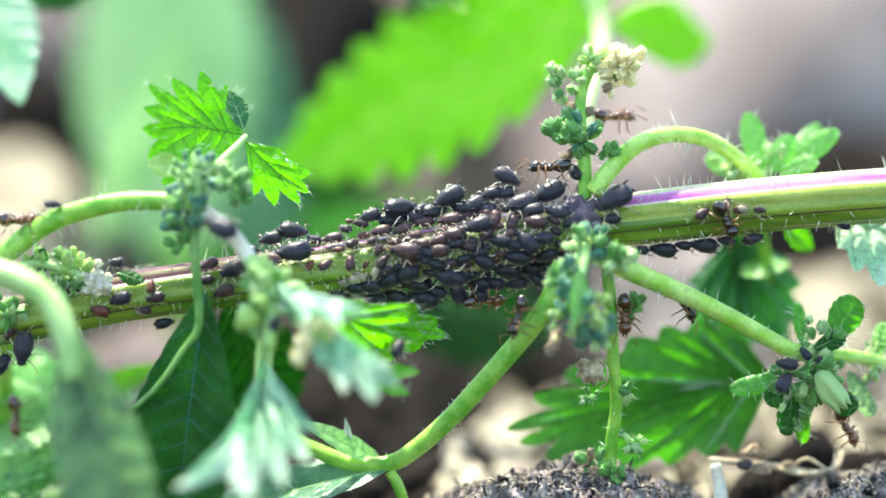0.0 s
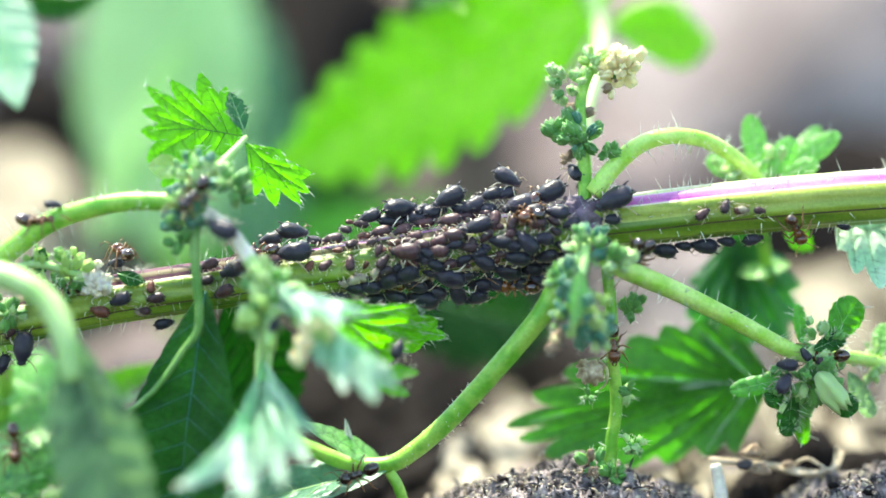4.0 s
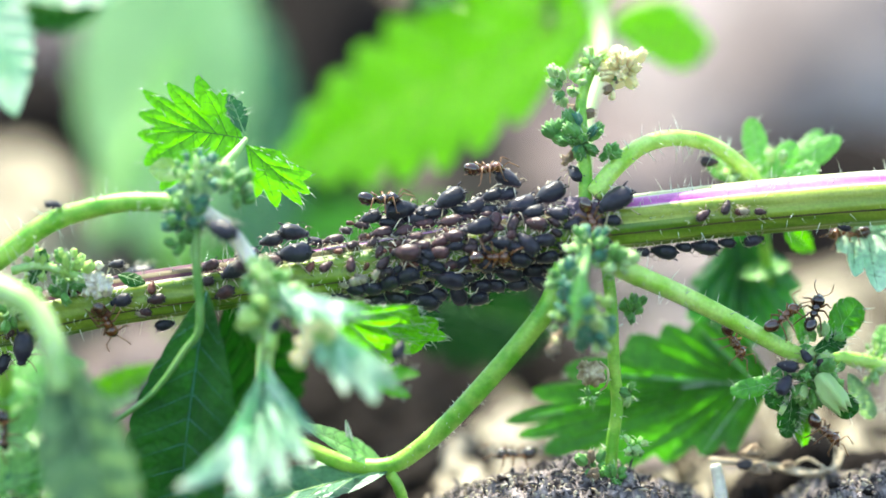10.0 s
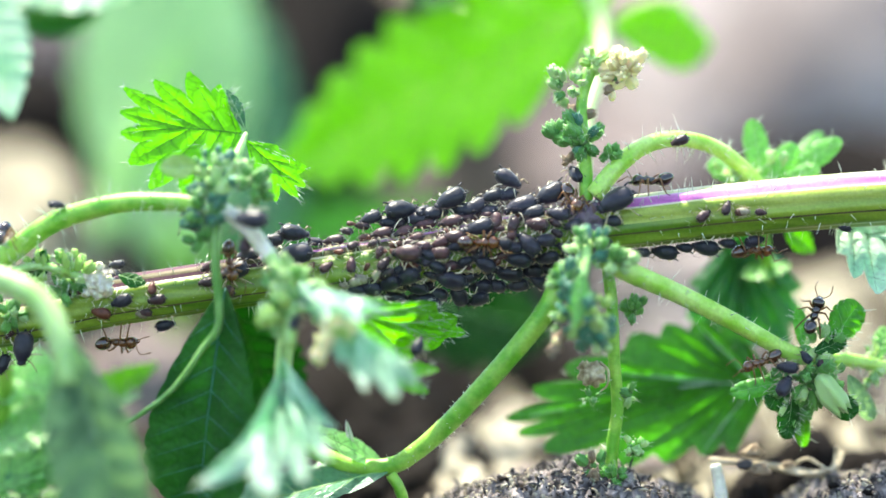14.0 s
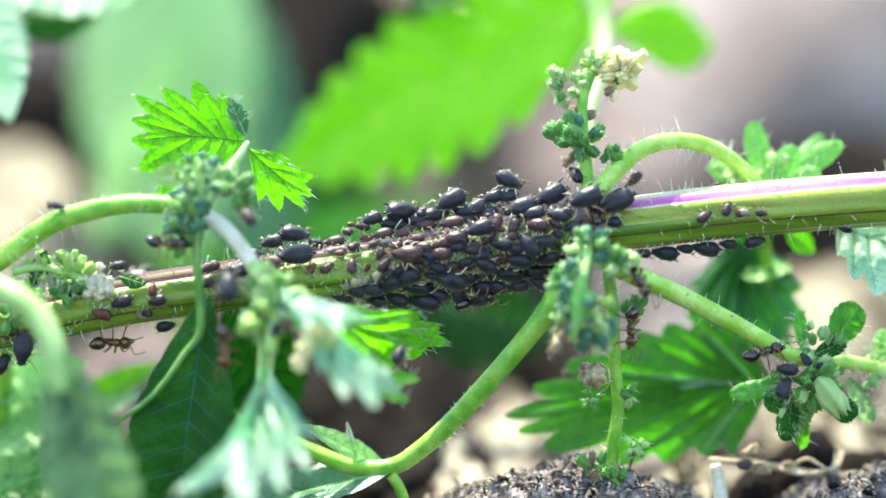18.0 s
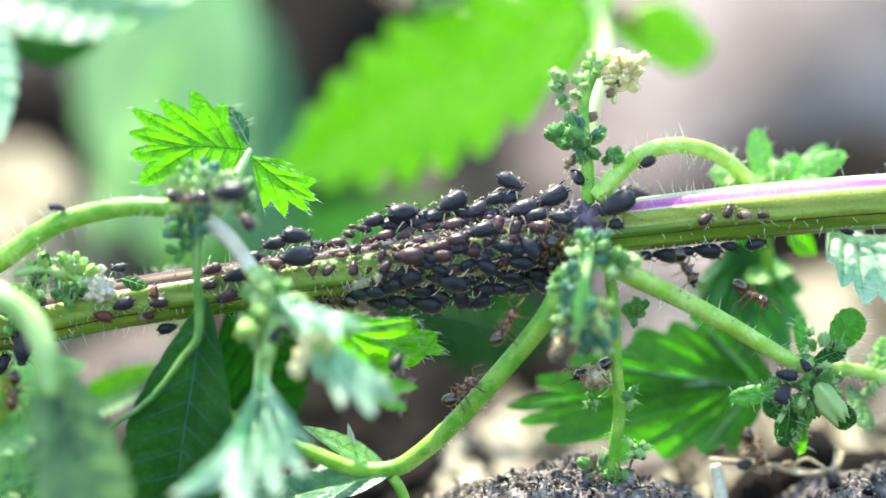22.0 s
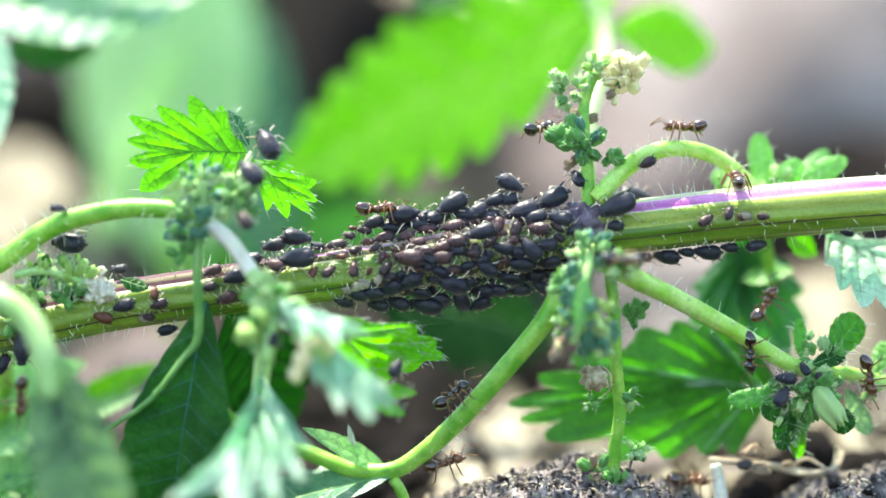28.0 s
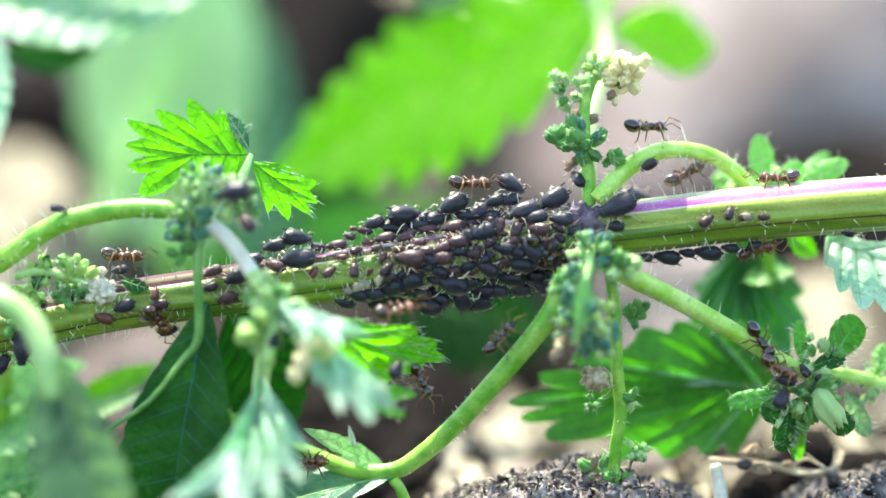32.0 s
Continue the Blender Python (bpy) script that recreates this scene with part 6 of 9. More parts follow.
    walk(ANTS[1], trail((
        (0, 1275, 388, -1.9, 300, "s"), (1, 1245, 405, -1.9, 290, "s"), (2, 1245, 420, -1.9, 280, "s"), (3, 1240, 475, -1, 280, "k"),
        (3.37, 1240, 420, -0.6, 111, "s"), (3.62, 1180, 427, -0.6, 186, "s"), (3.87, 1140, 431, -0.6, 187, "s"), (4.12, 1112, 478, -3.9, 280, "c"),
        (4.37, 1130, 486, -3.7, 337, "c"), (4.63, 1182, 509, -3, 337, "c"), (4.88, 1233, 533, -2.5, 333, "c"), (5.13, 1267, 550, -2.1, 333, "c"),
        (5.38, 1317, 575, -1.6, 332, "c"), (5.63, 1367, 602, -1.1, 45, "c"), (6, 1375, 570, -1.5, 300, "l"), (7, 1325, 615, 0, 270, "l"),
        (7.35, 1367, 604, -1.1, 332, "c"), (7.65, 1440, 592, -0.9, 35, "c"), (8, 1430, 547, -1, 60, "c"), (9, 1435, 557, -1, 70, "l"), (10, 1440, 557, -1, 70, "c"),
        (11, 1440, 557, -1, 70, "c"), (12, 1440, 557, -1, 70, "c"), (13, 1440, 557, -1, 70, "c"), (14, 1440, 561, -1, 70, "c"), (17, 1480, 542, -1, 160, "k"),
        (17.35, 1440, 596, -0.9, 215, "c"), (17.65, 1383, 617, -1, 190, "c"), (18, 1350, 627, -1, 20, "l"), (18.35, 1440, 596, -0.9, 35, "c"),
        (18.65, 1440, 578, -0.9, 90, "c"), (19, 1475, 547, -1, 170, "k"), (20, 1445, 582, -1, 40, "l"), (21, 1445, 587, -1, 40, "l"),
        (21.22, 1383, 619, -1, 190, "c"), (21.41, 1317, 583, -1.6, 152, "c"), (21.59, 1267, 557, -2.1, 153, "c"), (21.78, 1200, 524, -2.8, 97, "c"),
        (22, 1210, 472, -3, 300, "l"), (22.27, 1165, 509, -3.2, 157, "c"), (22.5, 1112, 486, -3.9, 121, "c"), (22.73, 1100, 444, -0.6, 98, "s"),
        (23, 1110, 393, 1.9, 0, "b"), (23.5, 1090, 474, -4, 270, "c"), (24, 1100, 462, -5, 300, "l"), (24.27, 1130, 494, -3.7, 337, "c"),
        (24.5, 1182, 517, -3, 337, "c"), (24.73, 1217, 533, -2.6, 257, "c"), (25, 1185, 582, 0, 40, "l"), (25.51, 1217, 533, -2.6, 44, "c"),
        (25.91, 1233, 542, -2.5, 333, "c"), (26.3, 1267, 558, -2.1, 333, "c"), (26.7, 1283, 567, -2, 333, "c"), (27.09, 1317, 584, -1.6, 332, "c"),
        (27.49, 1350, 602, -1.3, 265, "c"), (28, 1330, 622, -1, 270, "k"), (28.35, 1333, 594, -1.5, 152, "c"), (28.65, 1283, 568, -2, 82, "c"),
        (29, 1305, 532, -1, 280, "l"), (30, 1280, 512, -1, 280, "k"), (31, 1255, 507, -1, 270, "l"), (31.35, 1267, 561, -2.1, 333, "c"),
        (31.65, 1317, 587, -1.6, 332, "c"), (32, 1345, 602, -1.5, 300, "c"))))
    walk(ANTS[2], trail((
        (0, 30, 392, -3, 20, "u"), (0.35, 75, 387, -3.6, 34, "u"), (0.65, 108, 372, -3.8, 16, "u"), (1, 145, 358, -3.5, 320, "u"), (2, 172, 412, -2, 280, "k"),
        (2.27, 163, 356, -4.1, 119, "u"), (2.5, 90, 378, -3.7, 205, "u"), (2.73, 45, 408, -3.5, 214, "u"), (3, 20, 392, -3, 180, "u"),
        (3.51, 45, 408, -3.5, 34, "u"), (3.91, 60, 398, -3.5, 34, "u"), (4.3, 90, 378, -3.7, 25, "u"), (4.7, 127, 368, -3.9, 16, "u"),
        (5.09, 145, 362, -4, 16, "u"), (5.49, 163, 357, -4.1, 76, "u"), (6, 155, 325, -3.6, 0, "u"), (7, 160, 322, -3.6, 0, "u"), (7.5, 145, 364, -4, 272, "u"),
        (8, 165, 405, -4, 320, "l"), (8.22, 108, 375, -3.8, 196, "u"), (8.41, 60, 400, -3.5, 266, "u"), (8.59, 88, 465, -3.3, 302, "c"),
        (8.78, 100, 508, -0.6, 278, "s"), (9, 110, 552, 1.9, 0, "b"), (10, 110, 552, 1.9, 0, "b"), (11, 110, 552, 1.9, 0, "b"), (11.35, 180, 583, -0.6, 332, "s"),
        (11.65, 200, 578, -0.6, 10, "s"), (12, 245, 582, -1.9, 0, "s"), (13, 195, 606, -1.9, 0, "s"), (14, 205, 606, -1.9, 0, "s"), (17, 195, 606, -1.9, 0, "s"),
        (18, 195, 606, -1.9, 0, "s"), (19, 190, 600, -1.9, 0, "s"), (19.5, 140, 550, 1.9, 152, "b"), (20, 110, 552, 1.9, 0, "b"), (21, 110, 552, 1.9, 0, "b"),
        (22, 110, 552, 1.9, 0, "b"), (23, 110, 552, 1.9, 0, "b"), (24, 110, 552, 1.9, 0, "b"), (25, 110, 552, 1.9, 0, "b"), (28, 110, 552, 1.9, 0, "b"),
        (28.5, 40, 578, -1.9, 202, "s"), (29, 45, 572, -5, 270, "l"), (30, 60, 572, -5, 270, "c"), (31, 55, 572, -5, 270, "l"), (31.27, 100, 568, -1.9, 12, "s"),
        (31.5, 160, 556, -1.9, 12, "s"), (31.73, 220, 494, -0.6, 80, "s"), (32, 215, 455, -1, 340, "u"))))
    walk(ANTS[3], trail((
        (0, 920, 560, -3.5, 250, "k"), (0.17, 925, 607, -3.1, 234, "c"), (0.3, 888, 654, -2.7, 232, "c"), (0.43, 836, 717, -2.1, 226, "c"),
        (0.57, 794, 760, -1.7, 226, "c"), (0.7, 742, 798, -1.2, 212, "c"), (0.83, 705, 859, -0.4, 308, "c"), (1, 730, 856, -1, 270, "k"),
        (1.27, 690, 835, -0.4, 121, "c"), (1.5, 640, 825, -0.3, 173, "c"), (1.73, 580, 806, 0.4, 117, "c"), (2, 580, 775, 0, 340, "l"),
        (2.35, 620, 819, -0.1, 342, "c"), (2.65, 662, 824, -0.5, 4, "c"), (3, 705, 822, -1.5, 90, "l"), (3.51, 662, 825, -0.5, 199, "c"),
        (3.91, 640, 838, -2, 203, "c"), (4.3, 620, 842, -2.2, 192, "c"), (4.7, 580, 851, -2.7, 192, "c"), (5.09, 540, 859, -3.2, 192, "c"),
        (5.49, 520, 863, -3.4, 190, "c"), (6, 490, 870, -3, 0, "l"), (6.27, 560, 856, -2.9, 12, "c"), (6.5, 620, 844, -2.2, 12, "c"),
        (6.73, 683, 825, -0.7, 61, "c"), (7, 685, 785, 1, 60, "c"), (7.16, 705, 824, -0.9, 18, "c"), (7.27, 761, 789, -1.4, 32, "c"),
        (7.38, 808, 749, -1.8, 46, "c"), (7.5, 850, 705, -2.3, 49, "c"), (7.62, 888, 657, -2.7, 52, "c"), (7.73, 925, 610, -3.1, 54, "c"),
        (7.84, 965, 550, -3.4, 120, "c"), (8, 930, 522, -3.5, 270, "k"), (9, 938, 535, -3.8, 250, "c"), (9.15, 925, 611, -3.1, 234, "c"),
        (9.27, 875, 674, -2.6, 232, "c"), (9.38, 808, 749, -1.8, 226, "c"), (9.5, 742, 802, -1.2, 212, "c"), (9.62, 705, 863, -0.4, 276, "c"),
        (9.73, 773, 876, 1, 43, "c"), (9.85, 856, 836, 1.8, 14, "c"), (10, 915, 806, 3, 180, "k"), (10.27, 856, 837, 1.8, 194, "c"), (10.5, 800, 851, 1, 208, "c"),
        (10.73, 747, 901, 1, 223, "c"), (11, 720, 935, 0.6, 270, "c"), (11.15, 773, 876, 1, 43, "c"), (11.27, 838, 842, 1.5, 14, "c"),
        (11.38, 912, 823, 2.5, 14, "c"), (11.5, 987, 824, 2.7, 344, "c"), (11.62, 1082, 801, 0.1, 55, "c"), (11.73, 1087, 761, -0.2, 83, "c"),
        (11.85, 1089, 681, -0.7, 94, "c"), (12, 1050, 665, -1, 270, "k"), (12.22, 1085, 622, -1, 92, "c"), (12.41, 1083, 562, -1.3, 92, "c"),
        (12.59, 1077, 502, -1.4, 97, "c"), (12.78, 1100, 396, 1.9, 58, "b"), (13, 1110, 393, 1.9, 0, "b"), (13.5, 1160, 343, -0.6, 77, "s"),
        (14, 1155, 322, -1, 180, "u"), (14.46, 1140, 397, -1.9, 247, "s"), (14.81, 1140, 397, -1.9, 247, "s"), (15.15, 1120, 438, -0.6, 252, "s"),
        (15.5, 1112, 483, -3.9, 280, "c"), (15.85, 1130, 490, -3.7, 337, "c"), (16.19, 1165, 505, -3.2, 337, "c"), (16.54, 1182, 513, -3, 259, "c"),
        (17, 1155, 552, -3, 0, "l"), (18, 1125, 492, -4, 300, "l"), (18.22, 1182, 515, -3, 337, "c"), (18.41, 1233, 539, -2.5, 333, "c"),
        (18.59, 1300, 572, -1.8, 333, "c"), (18.78, 1350, 599, -1.3, 332, "c"), (19, 1355, 632, -1, 20, "l"), (19.19, 1400, 627, -0.8, 302, "c"),
        (19.35, 1407, 685, -1.2, 279, "c"), (19.5, 1417, 745, -0.5, 279, "c"), (19.65, 1410, 790, 1, 248, "c"), (19.81, 1365, 825, 2, 196, "c"),
        (20, 1320, 832, 2, 0, "c"), (20.16, 1250, 852, 2, 192, "c"), (20.27, 1154, 858, 2, 178, "c"), (20.39, 1081, 825, 0.3, 124, "c"),
        (20.5, 1092, 725, -0.4, 98, "c"), (20.61, 1086, 717, 5.8, 53, "c"), (20.73, 1176, 697, 5.4, 9, "c"), (20.84, 1268, 679, 5.2, 304, "c"),
        (21, 1295, 747, 4, 300, "l"), (21.16, 1250, 686, 5.2, 194, "c"), (21.27, 1157, 700, 5.5, 189, "c"), (21.39, 1092, 726, -0.4, 67, "c"),
        (21.5, 1090, 706, -0.5, 94, "c"), (21.61, 1084, 606, -1.1, 92, "c"), (21.73, 1080, 526, -1.4, 97, "c"), (21.84, 1040, 450, -0.6, 187, "s"),
        (22, 1000, 407, 1.9, 0, "b"), (22.27, 1036, 356, -1.2, 64, "c"), (22.5, 1034, 284, -1.3, 95, "c"), (22.73, 1030, 219, -1.4, 27, "c"),
        (23, 1075, 212, 1, 270, "l"), (23.16, 1030, 241, -1.6, 273, "c"), (23.27, 1050, 266, 5, 41, "c"), (23.39, 1053, 226, 7, 86, "c"),
        (23.5, 1059, 150, 11.4, 85, "c"), (23.61, 1064, 96, 15, 93, "c"), (23.73, 1052, 26, 19, 100, "c"), (23.84, 998, 34, 20.5, 188, "c"),
        (24, 935, 30, 22, 330, "c"), (25, 935, 30, 22, 330, "c"), (25.37, 998, 35, 20.5, 8, "c"), (25.62, 1052, 27, 19, 8, "c"), (25.87, 1064, 97, 15, 273, "c"),
        (26.12, 1061, 133, 12.6, 265, "c"), (26.37, 1056, 187, 9, 265, "c"), (26.63, 1053, 227, 7, 266, "c"), (26.88, 1032, 264, -1.5, 229, "c"),
        (27.13, 1032, 264, -1.5, 229, "c"), (27.38, 1036, 332, -1.2, 270, "c"), (27.63, 1000, 414, 1.9, 248, "b"), (28, 1000, 407, 1.9, 0, "b"),
        (28.27, 992, 500, -3.4, 255, "c"), (28.5, 983, 522, -3.5, 249, "c"), (28.73, 945, 588, -3.3, 236, "c"), (29, 910, 582, -3.4, 50, "l"),
        (30, 905, 582, -3.4, 50, "l"), (30.5, 925, 619, -3.1, 298, "c"), (31, 960, 642, -2, 20, "c"), (31.5, 912, 635, -3, 169, "c"), (32, 885, 602, -3.2, 50, "l"))))
    walk(ANTS[4], trail((
        (0, 855, 532, -1.9, 0, "s"), (1, 835, 530, -1.9, 0, "s"), (1.35, 840, 477, -0.6, 11, "s"), (1.65, 900, 466, -0.6, 305, "s"), (2, 910, 515, -1.9, 0, "s"),
        (3, 925, 512, -1.9, 180, "s"), (6, 905, 498, -1.9, 180, "s"), (7, 935, 506, -1.9, 0, "s"), (7.16, 960, 458, -0.6, 10, "s"), (7.27, 1020, 448, -0.6, 9, "s"),
        (7.38, 1068, 455, -4.2, 336, "c"), (7.5, 1130, 487, -3.7, 337, "c"), (7.62, 1200, 518, -2.8, 335, "c"), (7.73, 1267, 551, -2.1, 333, "c"),
        (7.84, 1317, 577, -1.6, 332, "c"), (8, 1335, 620, 0, 270, "l"), (9, 1325, 640, 0, 270, "l"), (9.5, 1367, 605, -1.1, 40, "c"), (10, 1385, 566, -1, 40, "l"),
        (10.27, 1400, 623, -0.8, 302, "c"), (10.5, 1407, 681, -1.2, 279, "c"), (10.73, 1417, 741, -0.5, 279, "c"), (11, 1445, 772, 0, 0, "l"),
        (11.27, 1413, 721, -0.9, 99, "c"), (11.5, 1450, 633, -0.4, 21, "c"), (11.73, 1473, 635, 0, 357, "c"), (12, 1525, 647, 0, 270, "c"),
        (13, 1500, 682, -1, 290, "c"), (13.15, 1473, 636, 0, 177, "c"), (13.27, 1403, 662, -1, 228, "c"), (13.38, 1413, 722, -0.9, 279, "c"),
        (13.5, 1410, 787, 1, 248, "c"), (13.62, 1430, 849, 2, 321, "c"), (13.73, 1488, 855, 2, 356, "c"), (13.85, 1562, 860, 2, 356, "c"),
        (14, 1620, 860, 2, 0, "c"), (17, 1620, 860, 2, 0, "c"), (18, 1620, 860, 2, 0, "c"), (18.16, 1544, 861, 2, 176, "c"), (18.27, 1469, 856, 2, 176, "c"),
        (18.39, 1400, 814, 2, 108, "c"), (18.5, 1420, 764, 0, 82, "c"), (18.61, 1410, 704, -1.4, 99, "c"), (18.73, 1450, 636, -0.4, 21, "c"),
        (18.84, 1497, 639, 0.4, 298, "c"), (19, 1505, 692, -1, 280, "l"), (20, 1515, 642, 0, 270, "l"), (20.16, 1450, 637, -0.4, 173, "c"),
        (20.27, 1367, 609, -1.1, 152, "c"), (20.39, 1300, 573, -1.8, 153, "c"), (20.5, 1217, 531, -2.6, 153, "c"), (20.61, 1147, 500, -3.5, 157, "c"),
        (20.73, 1080, 525, -1.4, 243, "c"), (20.84, 1084, 585, -1.2, 272, "c"), (21, 1145, 607, -1, 40, "l"), (21.16, 1083, 566, -1.3, 92, "c"),
        (21.27, 1075, 486, -1.4, 70, "c"), (21.39, 1120, 441, -0.6, 7, "s"), (21.5, 1200, 432, -0.6, 6, "s"), (21.61, 1300, 421, -0.6, 6, "s"),
        (21.73, 1352, 436, 4, 273, "c"), (21.84, 1339, 490, 4, 256, "c"), (22, 1325, 522, 1, 330, "l"), (23, 1325, 512, 1, 280, "l"),
        (23.19, 1339, 490, 4, 76, "c"), (23.35, 1345, 406, 1.4, 153, "c"), (23.5, 1320, 420, -0.6, 198, "s"), (23.65, 1240, 428, -0.6, 186, "s"),
        (23.81, 1180, 435, -0.6, 186, "s"), (24, 1150, 455, -1, 180, "d"), (24.27, 1180, 435, -0.6, 6, "s"), (24.5, 1240, 429, -0.6, 6, "s"),
        (24.73, 1280, 424, -0.6, 6, "s"), (25, 1300, 442, 0, 310, "d"), (25.51, 1320, 421, -0.6, 18, "s"), (25.91, 1345, 407, 1.4, 333, "c"),
        (26.3, 1352, 437, 4, 273, "c"), (26.7, 1343, 473, 4, 256, "c"), (27.09, 1334, 509, 4, 256, "c"), (27.49, 1330, 527, 4, 297, "c"),
        (28, 1355, 542, 1, 60, "l"), (28.27, 1334, 510, 4, 76, "c"), (28.5, 1348, 456, 4, 76, "c"), (28.73, 1345, 408, 1.4, 153, "c"),
        (29, 1315, 422, -1.9, 280, "s"), (30, 1325, 452, 0, 50, "d"), (31, 1330, 442, 0, 30, "d"), (32, 1335, 442, 0, 60, "d"))))
    walk(ANTS[5], trail((
        (0, 1105, 556, -1.5, 270, "c"), (1, 1108, 525, -3.5, 0, "l"), (1.27, 1112, 477, -3.9, 33, "c"), (1.5, 1147, 493, -3.5, 337, "c"),
        (1.73, 1217, 524, -2.6, 255, "c"), (2, 1190, 555, 0, 190, "c"), (2.22, 1200, 516, -2.8, 155, "c"), (2.41, 1147, 493, -3.5, 157, "c"),
        (2.59, 1100, 436, -0.6, 98, "s"), (2.78, 1100, 392, 1.9, 78, "b"), (3, 1110, 393, 1.9, 0, "b"), (3.37, 1080, 438, -0.6, 247, "s"),
        (3.62, 1080, 518, -1.4, 277, "c"), (3.87, 1084, 578, -1.2, 272, "c"), (4.12, 1086, 638, -0.9, 273, "c"), (4.37, 1090, 698, -0.5, 274, "c"),
        (4.63, 1084, 778, -0, 263, "c"), (4.88, 1043, 837, 2.3, 210, "c"), (5.13, 1006, 827, 2.6, 164, "c"), (5.38, 931, 815, 2.8, 194, "c"),
        (5.63, 875, 829, 2, 194, "c"), (6, 830, 822, 2, 180, "c"), (6.35, 787, 862, 1, 223, "c"), (6.65, 747, 899, 1, 223, "c"), (7, 720, 935, 0.6, 270, "c"),
        (7.27, 773, 875, 1, 43, "c"), (7.5, 819, 845, 1.2, 14, "c"), (7.73, 894, 826, 2.2, 14, "c"), (8, 920, 810, 3, 180, "k"), (8.15, 1024, 834, 2.4, 344, "c"),
        (8.27, 1082, 800, 0.1, 55, "c"), (8.38, 1090, 700, -0.5, 94, "c"), (8.5, 1085, 620, -1, 92, "c"), (8.62, 1080, 520, -1.4, 63, "c"),
        (8.73, 1147, 495, -3.5, 337, "c"), (8.85, 1233, 535, -2.5, 333, "c"), (9, 1230, 577, 1, 140, "k"), (9.35, 1267, 552, -2.1, 333, "c"),
        (9.65, 1317, 578, -1.6, 262, "c"), (10, 1295, 602, 0, 300, "l"), (10.35, 1283, 561, -2, 153, "c"), (10.65, 1233, 536, -2.5, 212, "c"),
        (11, 1220, 562, 0, 300, "l"), (12, 1220, 557, 0, 300, "l"), (13, 1245, 577, 0, 0, "l"), (13.19, 1233, 537, -2.5, 153, "c"),
        (13.35, 1182, 513, -3, 157, "c"), (13.5, 1112, 482, -3.9, 153, "c"), (13.65, 1068, 457, -4.2, 156, "c"), (13.81, 1020, 450, -0.6, 137, "s"),
        (14, 1000, 407, 1.9, 0, "b"), (14.4, 1020, 450, -0.6, 317, "s"), (14.67, 1072, 463, -1.4, 292, "c"), (14.95, 1077, 503, -1.4, 277, "c"),
        (15.22, 1082, 543, -1.4, 275, "c"), (15.5, 1084, 583, -1.2, 272, "c"), (15.78, 1086, 643, -0.9, 273, "c"), (16.05, 1089, 683, -0.7, 274, "c"),
        (16.33, 1092, 723, -0.4, 269, "c"), (16.6, 1084, 783, -0, 263, "c"), (17, 1080, 796, -1, 270, "c"), (17.27, 1090, 744, -0.3, 83, "c"),
        (17.5, 1089, 684, -0.7, 94, "c"), (17.73, 1084, 604, -1.1, 92, "c"), (18, 1115, 577, -1, 270, "l"), (18.17, 1085, 624, -1, 272, "c"),
        (18.3, 1089, 684, -0.7, 274, "c"), (18.43, 1090, 744, -0.3, 263, "c"), (18.57, 1082, 804, 0.1, 235, "c"), (18.7, 1043, 843, 2.3, 210, "c"),
        (18.83, 969, 822, 2.9, 164, "c"), (19, 925, 822, 3, 180, "c"), (19.19, 875, 836, 2, 194, "c"), (19.35, 819, 850, 1.2, 194, "c"),
        (19.5, 760, 892, 1, 185, "c"), (19.65, 710, 886, -0.1, 155, "c"), (19.81, 724, 817, -1.1, 32, "c"), (20, 730, 787, -1, 20, "l"),
        (20.19, 705, 867, -0.4, 276, "c"), (20.35, 760, 893, 1, 5, "c"), (20.5, 787, 868, 1, 43, "c"), (20.65, 838, 846, 1.5, 14, "c"),
        (20.81, 912, 827, 2.5, 14, "c"), (21, 945, 807, 3, 20, "l"), (21.17, 1006, 834, 2.6, 344, "c"), (21.3, 1080, 856, 2, 351, "c"),
        (21.43, 1136, 858, 2, 358, "c"), (21.57, 1210, 861, 2, 5, "c"), (21.7, 1270, 848, 2, 12, "c"), (21.83, 1330, 836, 2, 12, "c"), (22, 1330, 792, 2, 300, "l"),
        (22.22, 1370, 843, 2, 351, "c"), (22.41, 1430, 853, 2, 351, "c"), (22.59, 1506, 860, 2, 356, "c"), (22.78, 1562, 863, 2, 356, "c"),
        (23, 1620, 860, 2, 0, "c"), (23.22, 1544, 863, 2, 176, "c"), (23.41, 1488, 859, 2, 176, "c"), (23.59, 1430, 853, 2, 171, "c"),
        (23.78, 1370, 843, 2, 171, "c"), (24, 1345, 802, 2, 0, "c"), (24.5, 1390, 847, 2, 351, "c"), (25, 1450, 852, 2, 90, "k"), (25.43, 1400, 817, 2, 108, "c"),
        (25.73, 1410, 792, 1, 68, "c"), (26.04, 1417, 747, -0.5, 99, "c"), (26.35, 1410, 707, -1.4, 99, "c"), (26.65, 1403, 667, -1, 48, "c"),
        (26.96, 1450, 639, -0.4, 21, "c"), (27.27, 1497, 642, 0.4, 357, "c"), (27.57, 1540, 647, 1.1, 308, "c"), (28, 1540, 662, 0, 280, "k"),
        (28.16, 1473, 642, 0, 177, "c"), (28.27, 1403, 668, -1, 228, "c"), (28.39, 1413, 728, -0.9, 279, "c"), (28.5, 1410, 793, 1, 248, "c"),
        (28.61, 1430, 855, 2, 321, "c"), (28.73, 1488, 861, 2, 356, "c"), (28.84, 1562, 866, 2, 356, "c"), (29, 1620, 860, 2, 0, "c"),
        (29.22, 1544, 865, 2, 176, "c"), (29.41, 1488, 861, 2, 176, "c"), (29.59, 1430, 855, 2, 141, "c"), (29.78, 1410, 794, 1, 18, "c"),
